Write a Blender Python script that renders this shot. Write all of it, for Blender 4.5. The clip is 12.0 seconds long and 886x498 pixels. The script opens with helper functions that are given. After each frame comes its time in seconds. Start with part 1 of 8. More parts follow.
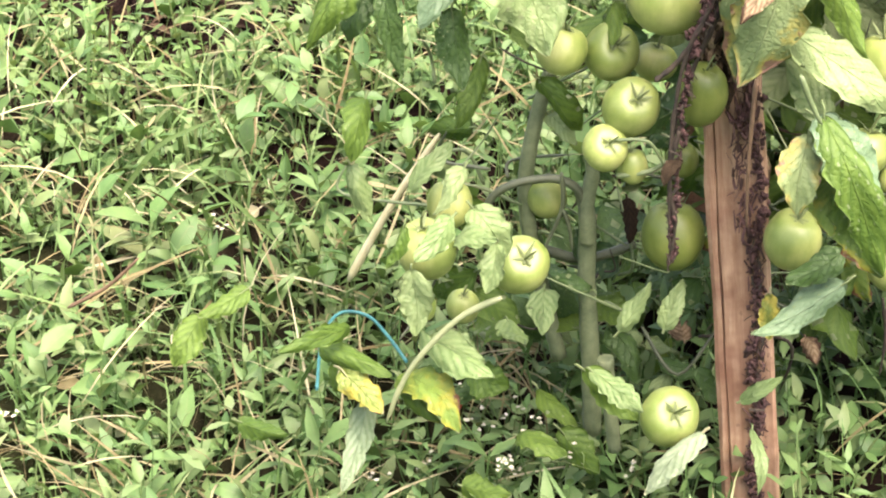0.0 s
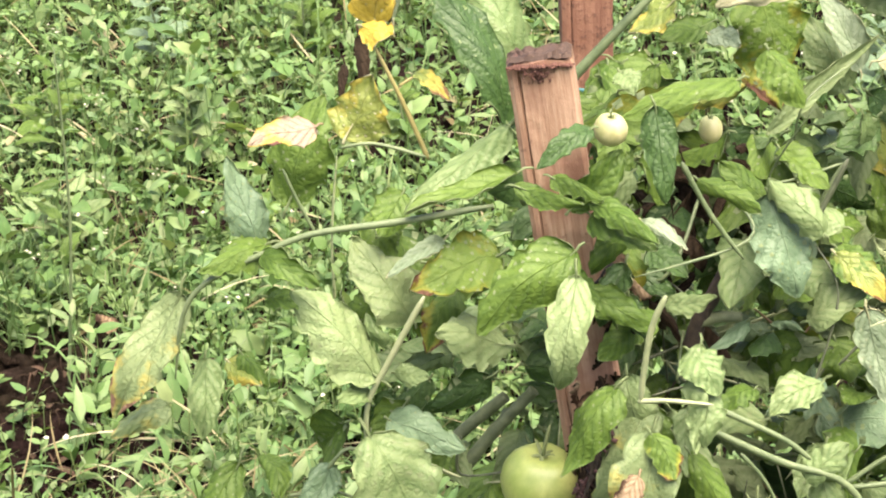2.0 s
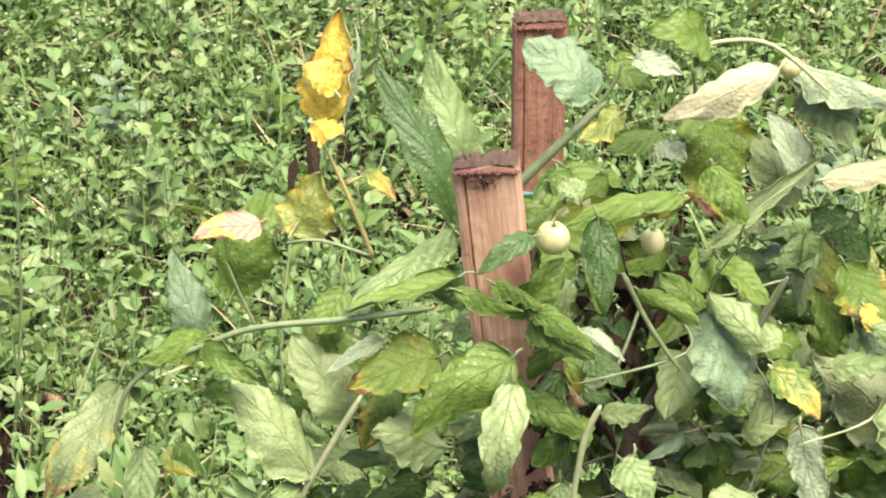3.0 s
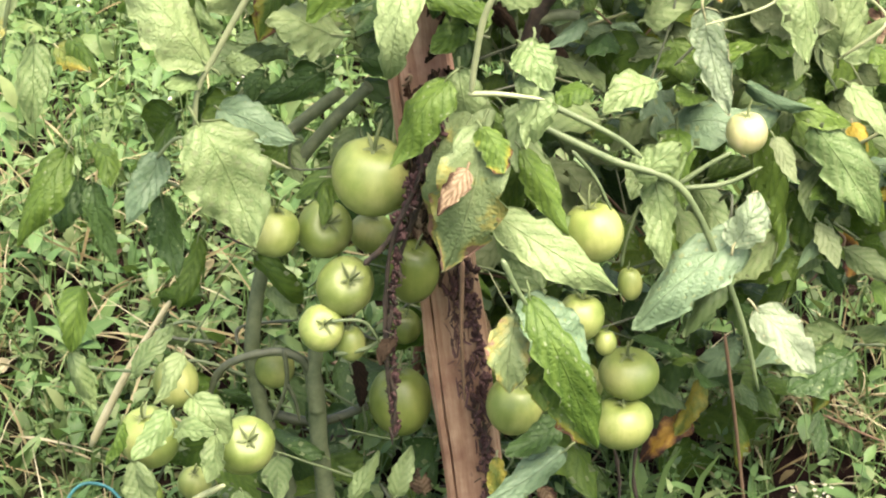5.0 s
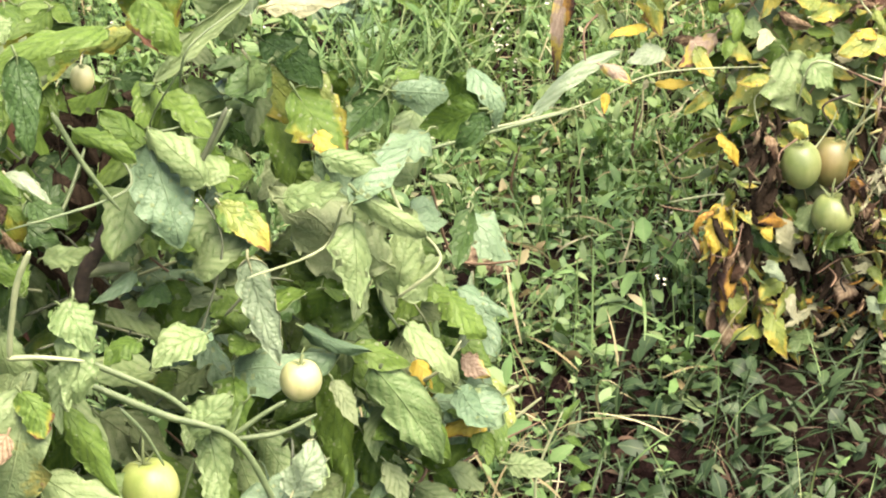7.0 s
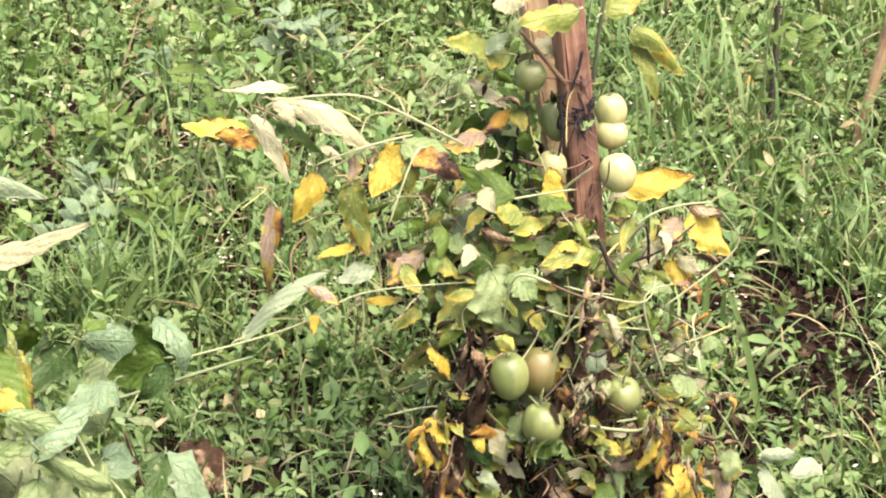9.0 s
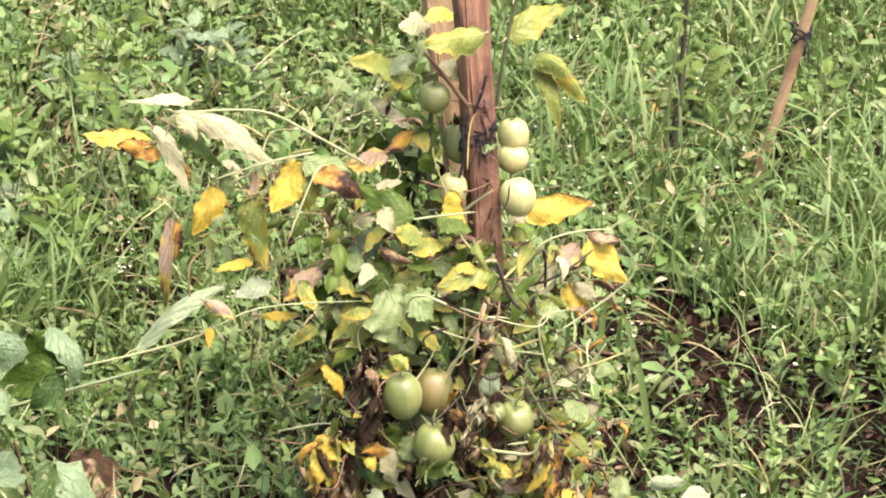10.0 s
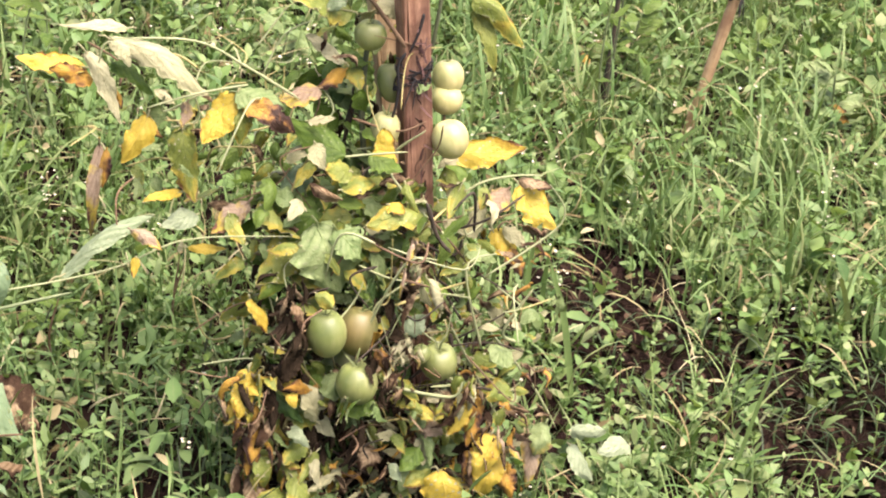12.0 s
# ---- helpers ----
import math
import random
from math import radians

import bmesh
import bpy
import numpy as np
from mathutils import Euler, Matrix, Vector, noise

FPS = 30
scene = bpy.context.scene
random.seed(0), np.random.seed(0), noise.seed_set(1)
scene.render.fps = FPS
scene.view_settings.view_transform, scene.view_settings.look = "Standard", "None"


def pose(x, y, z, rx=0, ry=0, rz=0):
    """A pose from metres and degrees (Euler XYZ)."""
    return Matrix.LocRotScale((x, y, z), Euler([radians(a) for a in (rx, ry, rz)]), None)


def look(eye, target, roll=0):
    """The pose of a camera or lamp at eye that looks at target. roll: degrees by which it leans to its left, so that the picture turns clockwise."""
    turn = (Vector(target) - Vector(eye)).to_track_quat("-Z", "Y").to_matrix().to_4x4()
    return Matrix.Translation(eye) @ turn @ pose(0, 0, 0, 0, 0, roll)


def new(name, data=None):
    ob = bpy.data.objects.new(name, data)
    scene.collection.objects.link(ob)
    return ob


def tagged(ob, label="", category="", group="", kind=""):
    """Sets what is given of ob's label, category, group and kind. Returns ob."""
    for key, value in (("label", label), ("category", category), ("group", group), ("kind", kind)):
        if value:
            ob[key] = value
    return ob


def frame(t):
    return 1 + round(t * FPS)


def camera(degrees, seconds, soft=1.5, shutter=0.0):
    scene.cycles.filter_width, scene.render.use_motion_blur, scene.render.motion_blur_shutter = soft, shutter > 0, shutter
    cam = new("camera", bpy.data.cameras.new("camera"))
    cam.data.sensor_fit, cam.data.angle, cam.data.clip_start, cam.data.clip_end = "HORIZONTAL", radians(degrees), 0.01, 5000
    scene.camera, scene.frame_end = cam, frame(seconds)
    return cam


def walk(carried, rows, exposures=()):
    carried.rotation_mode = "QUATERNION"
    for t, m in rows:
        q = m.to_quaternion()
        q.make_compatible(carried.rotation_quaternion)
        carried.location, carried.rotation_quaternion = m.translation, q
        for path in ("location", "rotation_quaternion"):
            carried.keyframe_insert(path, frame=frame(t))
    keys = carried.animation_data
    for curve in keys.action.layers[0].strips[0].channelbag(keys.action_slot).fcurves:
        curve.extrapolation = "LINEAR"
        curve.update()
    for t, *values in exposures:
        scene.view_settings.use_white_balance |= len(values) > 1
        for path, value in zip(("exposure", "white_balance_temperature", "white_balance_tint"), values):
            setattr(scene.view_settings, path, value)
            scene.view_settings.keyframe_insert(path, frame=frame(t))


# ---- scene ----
cam = camera(18.0, 12.0, soft=2.0)
walk(cam, [
    (0, look((-0.1251, -2.0932, 1.3107), (-0.1910, -0.1833, 0.2208), -0.17)),
    (0.5, look((-0.0970, -2.0749, 1.3366), (-0.1517, -0.1512, 0.2705), -0.89)),
    (1, look((-0.0856, -2.0461, 1.3875), (-0.1218, -0.1089, 0.3455), -1.93)),
    (1.5, look((-0.0760, -2.0356, 1.4706), (-0.0925, -0.0722, 0.4782), -3.43)),
    (2, look((-0.0525, -2.0194, 1.5017), (-0.0856, -0.0249, 0.5739), -3.91)),
    (2.5, look((-0.0422, -2.0172, 1.5215), (-0.0749, 0.0019, 0.6484), -3.68)),
    (3, look((-0.0326, -2.0267, 1.5210), (-0.0372, -0.0064, 0.6501), -1.10)),
    (3.5, look((-0.0309, -2.0261, 1.5093), (-0.0162, -0.0399, 0.5633), -0.12)),
    (3.7, look((-0.0275, -2.0264, 1.4996), (-0.0141, -0.0540, 0.5252), -0.56)),
    (5.3, look((-0.0058, -2.0170, 1.4500), (0.0431, -0.1241, 0.3299), -1.73)),
    (5.5, look((-0.0000, -2.0093, 1.4493), (0.0692, -0.1185, 0.3268), -1.45)),
    (6, look((0.0388, -1.9994, 1.4652), (0.1924, -0.0944, 0.3755), -0.65)),
    (6.5, look((0.0651, -1.9885, 1.4859), (0.2865, -0.0653, 0.4408), 0.06)),
    (7, look((0.1149, -1.9832, 1.5055), (0.3933, -0.0442, 0.5040), -0.51)),
    (7.5, look((0.1579, -1.9911, 1.5332), (0.4956, -0.0508, 0.5528), -0.48)),
    (7.7, look((0.1699, -1.9898, 1.5366), (0.5260, -0.0462, 0.5692), -0.35)),
    (9.3, look((0.2144, -2.0119, 1.6175), (0.6756, -0.0511, 0.7329), -0.42)),
    (9.5, look((0.2141, -2.0121, 1.6232), (0.6916, -0.0508, 0.7484), 0.08)),
    (10, look((0.2206, -2.0187, 1.6127), (0.7324, -0.0736, 0.7212), 2.04)),
    (10.5, look((0.2285, -2.0127, 1.6035), (0.7654, -0.0820, 0.6956), 3.52)),
    (11, look((0.2275, -2.0106, 1.6070), (0.7872, -0.0878, 0.6962), 4.37)),
    (11.5, look((0.2123, -2.0063, 1.5958), (0.7697, -0.0870, 0.6762), 4.52)),
    (12, look((0.2086, -2.0074, 1.5902), (0.7831, -0.0933, 0.6705), 5.18)),
], exposures=((0, 2.54, 6700, 25), (1.5, 2.29, 6700, 24), (3.5, 2.07, 6700, 23), (5.5, 2.27, 6750, 22), (7.5, 2.22, 6750, 24), (9.5, 2.12, 6800, 29), (12, 2.05, 6850, 30)))

# ---- daylight: bright overcast sky ----
SUN_EL, SUN_AZ = 70.0, 140.0
world = bpy.data.worlds.new("overcast_sky")
world.use_nodes = True
scene.world = world
wn = world.node_tree.nodes
sky = wn.new("ShaderNodeTexSky")
sky.sky_type = "NISHITA"
sky.sun_disc = False
sky.sun_elevation = radians(SUN_EL)
sky.sun_rotation = radians(SUN_AZ)
sky.dust_density = 6.0
sky.air_density = 1.0
sky.ozone_density = 0.6
world.node_tree.links.new(sky.outputs[0], wn["Background"].inputs[0])
wn["Background"].inputs[1].default_value = 0.10
sun_data = bpy.data.lights.new("sun", "SUN")
sun_data.energy = 2.4
sun_data.angle = radians(60)
sun_data.color = (1.0, 0.94, 0.82)
sun = new("sun", sun_data)
az, el = radians(SUN_AZ), radians(SUN_EL)
sun_dir = Vector((math.sin(az) * math.cos(el), math.cos(az) * math.cos(el), math.sin(el)))
sun.matrix_world = look(sun_dir * 10, (0, 0, 0))
scene.view_settings.exposure = 2.35


# ---- materials ----
def mat_base(name):
    m = bpy.data.materials.new(name)
    m.use_nodes = True
    nt = m.node_tree
    return m, nt, nt.nodes["Principled BSDF"], nt.nodes["Material Output"]


def nd(nt, kind, **kw):
    n = nt.nodes.new(kind)
    for k, v in kw.items():
        n.inputs[k].default_value = v
    return n


TONE = (0.715, 0.70, 0.70)  # overall reflectance of leaves, stems and wood


def toned(c):
    return tuple(a * b for a, b in zip(c, TONE))


def ramp(nt, src, stops):
    r = nt.nodes.new("ShaderNodeValToRGB")
    el_ = r.color_ramp.elements
    while len(el_) < len(stops):
        el_.new(0.5)
    for e, (p, c) in zip(el_, stops):
        e.position = p
        e.color = (*c, 1)
    nt.links.new(src, r.inputs[0])
    return r.outputs[0]


def mathn(nt, op, a, b=None, c=None):
    n = nt.nodes.new("ShaderNodeMath")
    n.operation = op
    for i, v in enumerate((a, b, c)):
        if v is None:
            continue
        if isinstance(v, (int, float)):
            n.inputs[i].default_value = v
        else:
            nt.links.new(v, n.inputs[i])
    return n.outputs[0]


def mixc(nt, fac, a, b, mode="MIX"):
    n = nt.nodes.new("ShaderNodeMix")
    n.data_type = "RGBA"
    n.blend_type = mode
    for sock, v in ((n.inputs[0], fac), (n.inputs[6], a), (n.inputs[7], b)):
        if isinstance(v, (int, float)):
            sock.default_value = v
        elif isinstance(v, tuple):
            sock.default_value = (*v, 1)
        else:
            nt.links.new(v, sock)
    return n.outputs[2]


def noise_tex(nt, scale, detail=4.0, rough=0.6, vec=None):
    n = nd(nt, "ShaderNodeTexNoise", Scale=scale, Detail=detail, Roughness=rough)
    if vec is not None:
        nt.links.new(vec, n.inputs["Vector"])
    return n.outputs["Fac"]


def thin_leaf(nt, bsdf, out, colour, amount, warm=(1.15, 1.1, 0.6)):
    """Lets part of the light through the blade."""
    tr = nt.nodes.new("ShaderNodeBsdfTranslucent")
    tint = mixc(nt, 1.0, colour, warm, "MULTIPLY")
    nt.links.new(tint, tr.inputs[0])
    mx = nt.nodes.new("ShaderNodeMixShader")
    mx.inputs[0].default_value = amount
    nt.links.new(bsdf.outputs[0], mx.inputs[1])
    nt.links.new(tr.outputs[0], mx.inputs[2])
    nt.links.new(mx.outputs[0], out.inputs[0])


def leaf_material(name, c_lo, c_hi, c_vein, sick=None, sick_at=0.62, sick2=None, sick2_at=0.75, rough=0.5, vein=0.35, through_=0.22, gloss=0.28):
    """Tomato leaflet: pinnate veins on the blade's own coordinates, grain, blotches of disease."""
    m, nt, b, out = mat_base(name)
    L = nt.links
    uv = nt.nodes.new("ShaderNodeUVMap")
    uv.uv_map = "UVMap"
    sep = nt.nodes.new("ShaderNodeSeparateXYZ")
    L.new(uv.outputs[0], sep.inputs[0])
    u, v = sep.outputs[0], sep.outputs[1]
    av = mathn(nt, "ABSOLUTE", v)
    sway = noise_tex(nt, 45.0, 2.0, 0.5)
    ph = mathn(nt, "SUBTRACT", mathn(nt, "MULTIPLY", u, 6.0), mathn(nt, "MULTIPLY", av, 2.2))
    ph = mathn(nt, "ADD", ph, mathn(nt, "MULTIPLY", sway, 0.5))
    tri = mathn(nt, "ABSOLUTE", mathn(nt, "SUBTRACT", mathn(nt, "FRACT", ph), 0.5))
    side = mathn(nt, "SMOOTH_MIN", mathn(nt, "MULTIPLY", tri, 11.0), 1.0, 0.3)
    mid = mathn(nt, "MINIMUM", mathn(nt, "MULTIPLY", av, 26.0), 1.0)
    blade = mathn(nt, "MULTIPLY", mathn(nt, "ADD", mathn(nt, "MULTIPLY", side, 0.45), 0.55), mid)
    geo = nt.nodes.new("ShaderNodeTexCoord")
    oi = nt.nodes.new("ShaderNodeObjectInfo")
    grain = noise_tex(nt, 90.0, 5.0, 0.65, geo.outputs["Object"])
    net = nd(nt, "ShaderNodeTexVoronoi", Scale=210.0)
    net.feature = "DISTANCE_TO_EDGE"
    L.new(geo.outputs["Object"], net.inputs["Vector"])
    cell = mathn(nt, "MINIMUM", mathn(nt, "MULTIPLY", net.outputs["Distance"], 2.2), 1.0)
    patch = noise_tex(nt, 22.0, 3.0, 0.55, geo.outputs["Object"])
    k = mathn(nt, "ADD", mathn(nt, "MULTIPLY", grain, 0.35), mathn(nt, "MULTIPLY", oi.outputs["Random"], 0.45))
    k = mathn(nt, "ADD", k, mathn(nt, "MULTIPLY", mathn(nt, "SUBTRACT", patch, 0.35), 0.7))
    k = mathn(nt, "ADD", k, mathn(nt, "MULTIPLY", mathn(nt, "SUBTRACT", tri, 0.25), 0.75))
    c_lo, c_hi, c_vein, sick, sick2 = (toned(c) if c else None for c in (c_lo, c_hi, c_vein, sick, sick2))
    col = ramp(nt, k, [(0.1, c_lo), (0.8, c_hi)])
    col = mixc(nt, mathn(nt, "MULTIPLY", mathn(nt, "SUBTRACT", 1.0, cell), 0.15), col, c_vein)
    inv = mathn(nt, "MULTIPLY", mathn(nt, "SUBTRACT", 1.0, blade), vein)
    col = mixc(nt, inv, col, c_vein)
    if sick:
        off = nt.nodes.new("ShaderNodeVectorMath")
        off.operation = "ADD"
        L.new(geo.outputs["Object"], off.inputs[0])
        comb = nt.nodes.new("ShaderNodeCombineXYZ")
        L.new(mathn(nt, "MULTIPLY", oi.outputs["Random"], 7.0), comb.inputs[0])
        L.new(comb.outputs[0], off.inputs[1])
        blotch = noise_tex(nt, 34.0, 5.0, 0.6, off.outputs[0])
        edge = mathn(nt, "ADD", blotch, mathn(nt, "MULTIPLY", mathn(nt, "MULTIPLY", u, av), 0.3))
        f1 = nt.nodes.new("ShaderNodeMapRange")
        L.new(edge, f1.inputs[0])
        f1.inputs[1].default_value, f1.inputs[2].default_value = sick_at - 0.06, sick_at + 0.06
        col = mixc(nt, f1.outputs[0], col, sick)
        if sick2:
            f2 = nt.nodes.new("ShaderNodeMapRange")
            L.new(edge, f2.inputs[0])
            f2.inputs[1].default_value, f2.inputs[2].default_value = sick2_at - 0.03, sick2_at + 0.03
            col = mixc(nt, f2.outputs[0], col, sick2)
    L.new(col, b.inputs["Base Color"])
    b.inputs["Roughness"].default_value = rough
    b.inputs["Specular IOR Level"].default_value = gloss
    bump = nt.nodes.new("ShaderNodeBump")
    bump.inputs["Strength"].default_value = 1.0
    bump.inputs["Distance"].default_value = 0.0022
    hgt = mathn(nt, "ADD", mathn(nt, "MULTIPLY", blade, 0.32), mathn(nt, "MULTIPLY", mathn(nt, "ADD", cell, grain), 0.24))
    L.new(mathn(nt, "ADD", hgt, patch), bump.inputs["Height"])
    L.new(bump.outputs[0], b.inputs["Normal"])
    thin_leaf(nt, b, out, col, through_)
    return m


LEAF = {
    "green": leaf_material("leaf_green", (0.075, 0.175, 0.022), (0.18, 0.315, 0.050), (0.21, 0.34, 0.085), vein=0.25, through_=0.40, rough=0.46, gloss=0.28),
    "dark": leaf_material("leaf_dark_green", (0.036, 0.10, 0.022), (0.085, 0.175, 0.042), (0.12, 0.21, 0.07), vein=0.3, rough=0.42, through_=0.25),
    "pale": leaf_material("leaf_pale_green", (0.145, 0.265, 0.078), (0.29, 0.405, 0.165), (0.21, 0.33, 0.11), vein=0.25, rough=0.46, through_=0.25),
    "white": leaf_material("leaf_whitish", (0.215, 0.33, 0.165), (0.36, 0.47, 0.285), (0.27, 0.38, 0.19), vein=0.25, rough=0.48),
    "mint": leaf_material("leaf_blue_green", (0.125, 0.24, 0.115), (0.20, 0.33, 0.165), (0.27, 0.38, 0.21), vein=0.35, rough=0.42),
    "under": leaf_material("leaf_underside", (0.17, 0.275, 0.095), (0.31, 0.40, 0.19), (0.22, 0.31, 0.12), vein=0.3, rough=0.6, through_=0.32),
    "under_dry": leaf_material("leaf_underside_pale", (0.39, 0.43, 0.22), (0.57, 0.59, 0.36), (0.38, 0.40, 0.18), vein=0.3, rough=0.6),
    "spot": leaf_material("leaf_spotted", (0.10, 0.215, 0.028), (0.20, 0.335, 0.055), (0.24, 0.36, 0.09), (0.36, 0.39, 0.05), 0.64, (0.17, 0.085, 0.04), 0.73, rough=0.46, through_=0.38, gloss=0.25),
    "turning": leaf_material("leaf_turning_yellow", (0.15, 0.24, 0.04), (0.27, 0.35, 0.07), (0.32, 0.38, 0.13), (0.46, 0.43, 0.07), 0.61, (0.22, 0.12, 0.045), 0.76, rough=0.45),
    "yellow": leaf_material("leaf_yellow", (0.54, 0.43, 0.034), (0.70, 0.58, 0.085), (0.68, 0.60, 0.17), (0.50, 0.33, 0.03), 0.70, (0.16, 0.075, 0.03), 0.755),
    "orange": leaf_material("leaf_orange_brown", (0.43, 0.23, 0.025), (0.62, 0.40, 0.06), (0.50, 0.35, 0.11), (0.20, 0.10, 0.04), 0.56, (0.05, 0.028, 0.017), 0.63, rough=0.6),
    "dry": leaf_material("leaf_dry_brown", (0.15, 0.10, 0.05), (0.47, 0.38, 0.23), (0.34, 0.27, 0.14), (0.06, 0.038, 0.022), 0.55, rough=0.8, through_=0.15, gloss=0.08),
    # rotten leaflets; the near-black also fills gaps as painted shade
    "rot": leaf_material("leaf_rotten_and_gap_shade", (0.014, 0.0105, 0.006), (0.054, 0.040, 0.023), (0.0475, 0.0347, 0.019), rough=0.85, through_=0.05, gloss=0.08),
    "blight": leaf_material("leaf_blighted", (0.15, 0.25, 0.085), (0.25, 0.35, 0.14), (0.30, 0.38, 0.18), (0.40, 0.40, 0.10), 0.67, (0.27, 0.17, 0.11), 0.75),
    "pinkish": leaf_material("leaf_withered_pink", (0.29, 0.225, 0.14), (0.44, 0.37, 0.245), (0.20, 0.125, 0.075), (0.52, 0.44, 0.08), 0.60, (0.20, 0.10, 0.07), 0.74, rough=0.7, through_=0.15),
}
UNDERSIDE = {"green": "under", "dark": "under", "pale": "under", "mint": "under", "spot": "under", "blight": "under", "turning": "under_dry", "yellow": "under_dry", "orange": "orange", "white": "under_dry"}


def stem_material(name, lo, hi, rough=0.55, scale=60.0):
    m, nt, b, out = mat_base(name)
    geo = nt.nodes.new("ShaderNodeTexCoord")
    g = noise_tex(nt, scale, 5.0, 0.65, geo.outputs["Object"])
    nt.links.new(ramp(nt, g, [(0.3, toned(lo)), (0.7, toned(hi))]), b.inputs["Base Color"])
    b.inputs["Roughness"].default_value = rough
    bump = nt.nodes.new("ShaderNodeBump")
    bump.inputs["Strength"].default_value = 0.4
    bump.inputs["Distance"].default_value = 0.002
    nt.links.new(noise_tex(nt, scale * 3, 4.0, 0.7, geo.outputs["Object"]), bump.inputs["Height"])
    nt.links.new(bump.outputs[0], b.inputs["Normal"])
    return m


STEM = {
    "green": stem_material("stem_green", (0.10, 0.16, 0.06), (0.19, 0.26, 0.11)),
    "pale": stem_material("stem_pale", (0.26, 0.33, 0.15), (0.38, 0.44, 0.22)),
    "dark": stem_material("stem_dark", (0.060, 0.082, 0.04), (0.13, 0.16, 0.08)),
    "grey": stem_material("stem_grey_green", (0.115, 0.160, 0.07), (0.23, 0.285, 0.135), 0.7, 90.0),
    "dead": stem_material("stem_dead", (0.0144, 0.013, 0.0076), (0.0765, 0.0583, 0.0333), 0.85, 120.0),
    "brown": stem_material("stem_brown", (0.11, 0.0683, 0.0333), (0.221, 0.147, 0.076), 0.8),
    "bark": stem_material("dead_bark", (0.045, 0.02, 0.016), (0.12, 0.06, 0.048), 0.85, 120.0),
    "rust": stem_material("dirt_crust", (0.085, 0.035, 0.022), (0.20, 0.095, 0.060), 0.9, 150.0),
    "yellow": stem_material("stem_yellow", (0.36, 0.34, 0.10), (0.50, 0.46, 0.18)),
    "straw": stem_material("stem_straw", (0.58, 0.56, 0.27), (0.80, 0.78, 0.46), 0.7),
    "calyx": stem_material("calyx_green", (0.105, 0.155, 0.05), (0.20, 0.265, 0.09), 0.7),
    "twine": stem_material("twine_black", (0.006, 0.006, 0.006), (0.020, 0.019, 0.018), 0.85, 200.0),
    "teal": stem_material("twine_teal", (0.02, 0.15, 0.14), (0.05, 0.26, 0.24), 0.5, 200.0),
}


def tomato_material(name, lo, hi, blush):
    m, nt, b, out = mat_base(name)
    L = nt.links
    tc = nt.nodes.new("ShaderNodeTexCoord")
    oi = nt.nodes.new("ShaderNodeObjectInfo")
    sep = nt.nodes.new("ShaderNodeSeparateXYZ")
    L.new(tc.outputs["Object"], sep.inputs[0])
    g = noise_tex(nt, 45.0, 4.0, 0.6, tc.outputs["Object"])
    k = mathn(nt, "ADD", mathn(nt, "MULTIPLY", g, 0.6), mathn(nt, "MULTIPLY", oi.outputs["Random"], 0.4))
    lo, hi, blush = toned(lo), toned(hi), toned(blush)
    col = ramp(nt, k, [(0.2, lo), (0.8, hi)])
    big = noise_tex(nt, 16.0, 1.0, 0.5, tc.outputs["Object"])
    f = nt.nodes.new("ShaderNodeMapRange")
    L.new(big, f.inputs[0])
    f.inputs[1].default_value, f.inputs[2].default_value = 0.42, 0.72
    col = mixc(nt, f.outputs[0], col, blush)
    mp = nt.nodes.new("ShaderNodeMapping")
    mp.inputs["Scale"].default_value = (1.0, 1.0, 0.22)
    L.new(tc.outputs["Object"], mp.inputs[0])
    streak = noise_tex(nt, 150.0, 3.0, 0.6, mp.outputs[0])
    mottle = noise_tex(nt, 38.0, 5.0, 0.7, tc.outputs["Object"])
    col = mixc(nt, 0.55, col, ramp(nt, streak, [(0.35, (0.82, 0.86, 0.78)), (0.65, (1.12, 1.1, 1.15))]), "MULTIPLY")
    col = mixc(nt, 0.7, col, ramp(nt, mottle, [(0.35, (0.74, 0.82, 0.66)), (0.62, (1.14, 1.1, 1.2))]), "MULTIPLY")
    vor = nd(nt, "ShaderNodeTexVoronoi", Scale=120.0)
    L.new(tc.outputs["Object"], vor.inputs["Vector"])
    speck = mathn(nt, "LESS_THAN", vor.outputs["Distance"], 0.07)
    col = mixc(nt, mathn(nt, "MULTIPLY", speck, 0.5), col, (0.16, 0.13, 0.05))
    L.new(col, b.inputs["Base Color"])
    b.inputs["Roughness"].default_value = 0.42
    b.inputs["Specular IOR Level"].default_value = 0.5
    b.inputs["Subsurface Weight"].default_value = 0.08
    b.inputs["Subsurface Radius"].default_value = (0.006, 0.006, 0.002)
    b.inputs["Subsurface Scale"].default_value = 1.0
    bump = nt.nodes.new("ShaderNodeBump")
    bump.inputs["Strength"].default_value = 0.12
    bump.inputs["Distance"].default_value = 0.002
    L.new(noise_tex(nt, 60.0, 3.0, 0.5, tc.outputs["Object"]), bump.inputs["Height"])
    L.new(bump.outputs[0], b.inputs["Normal"])
    return m


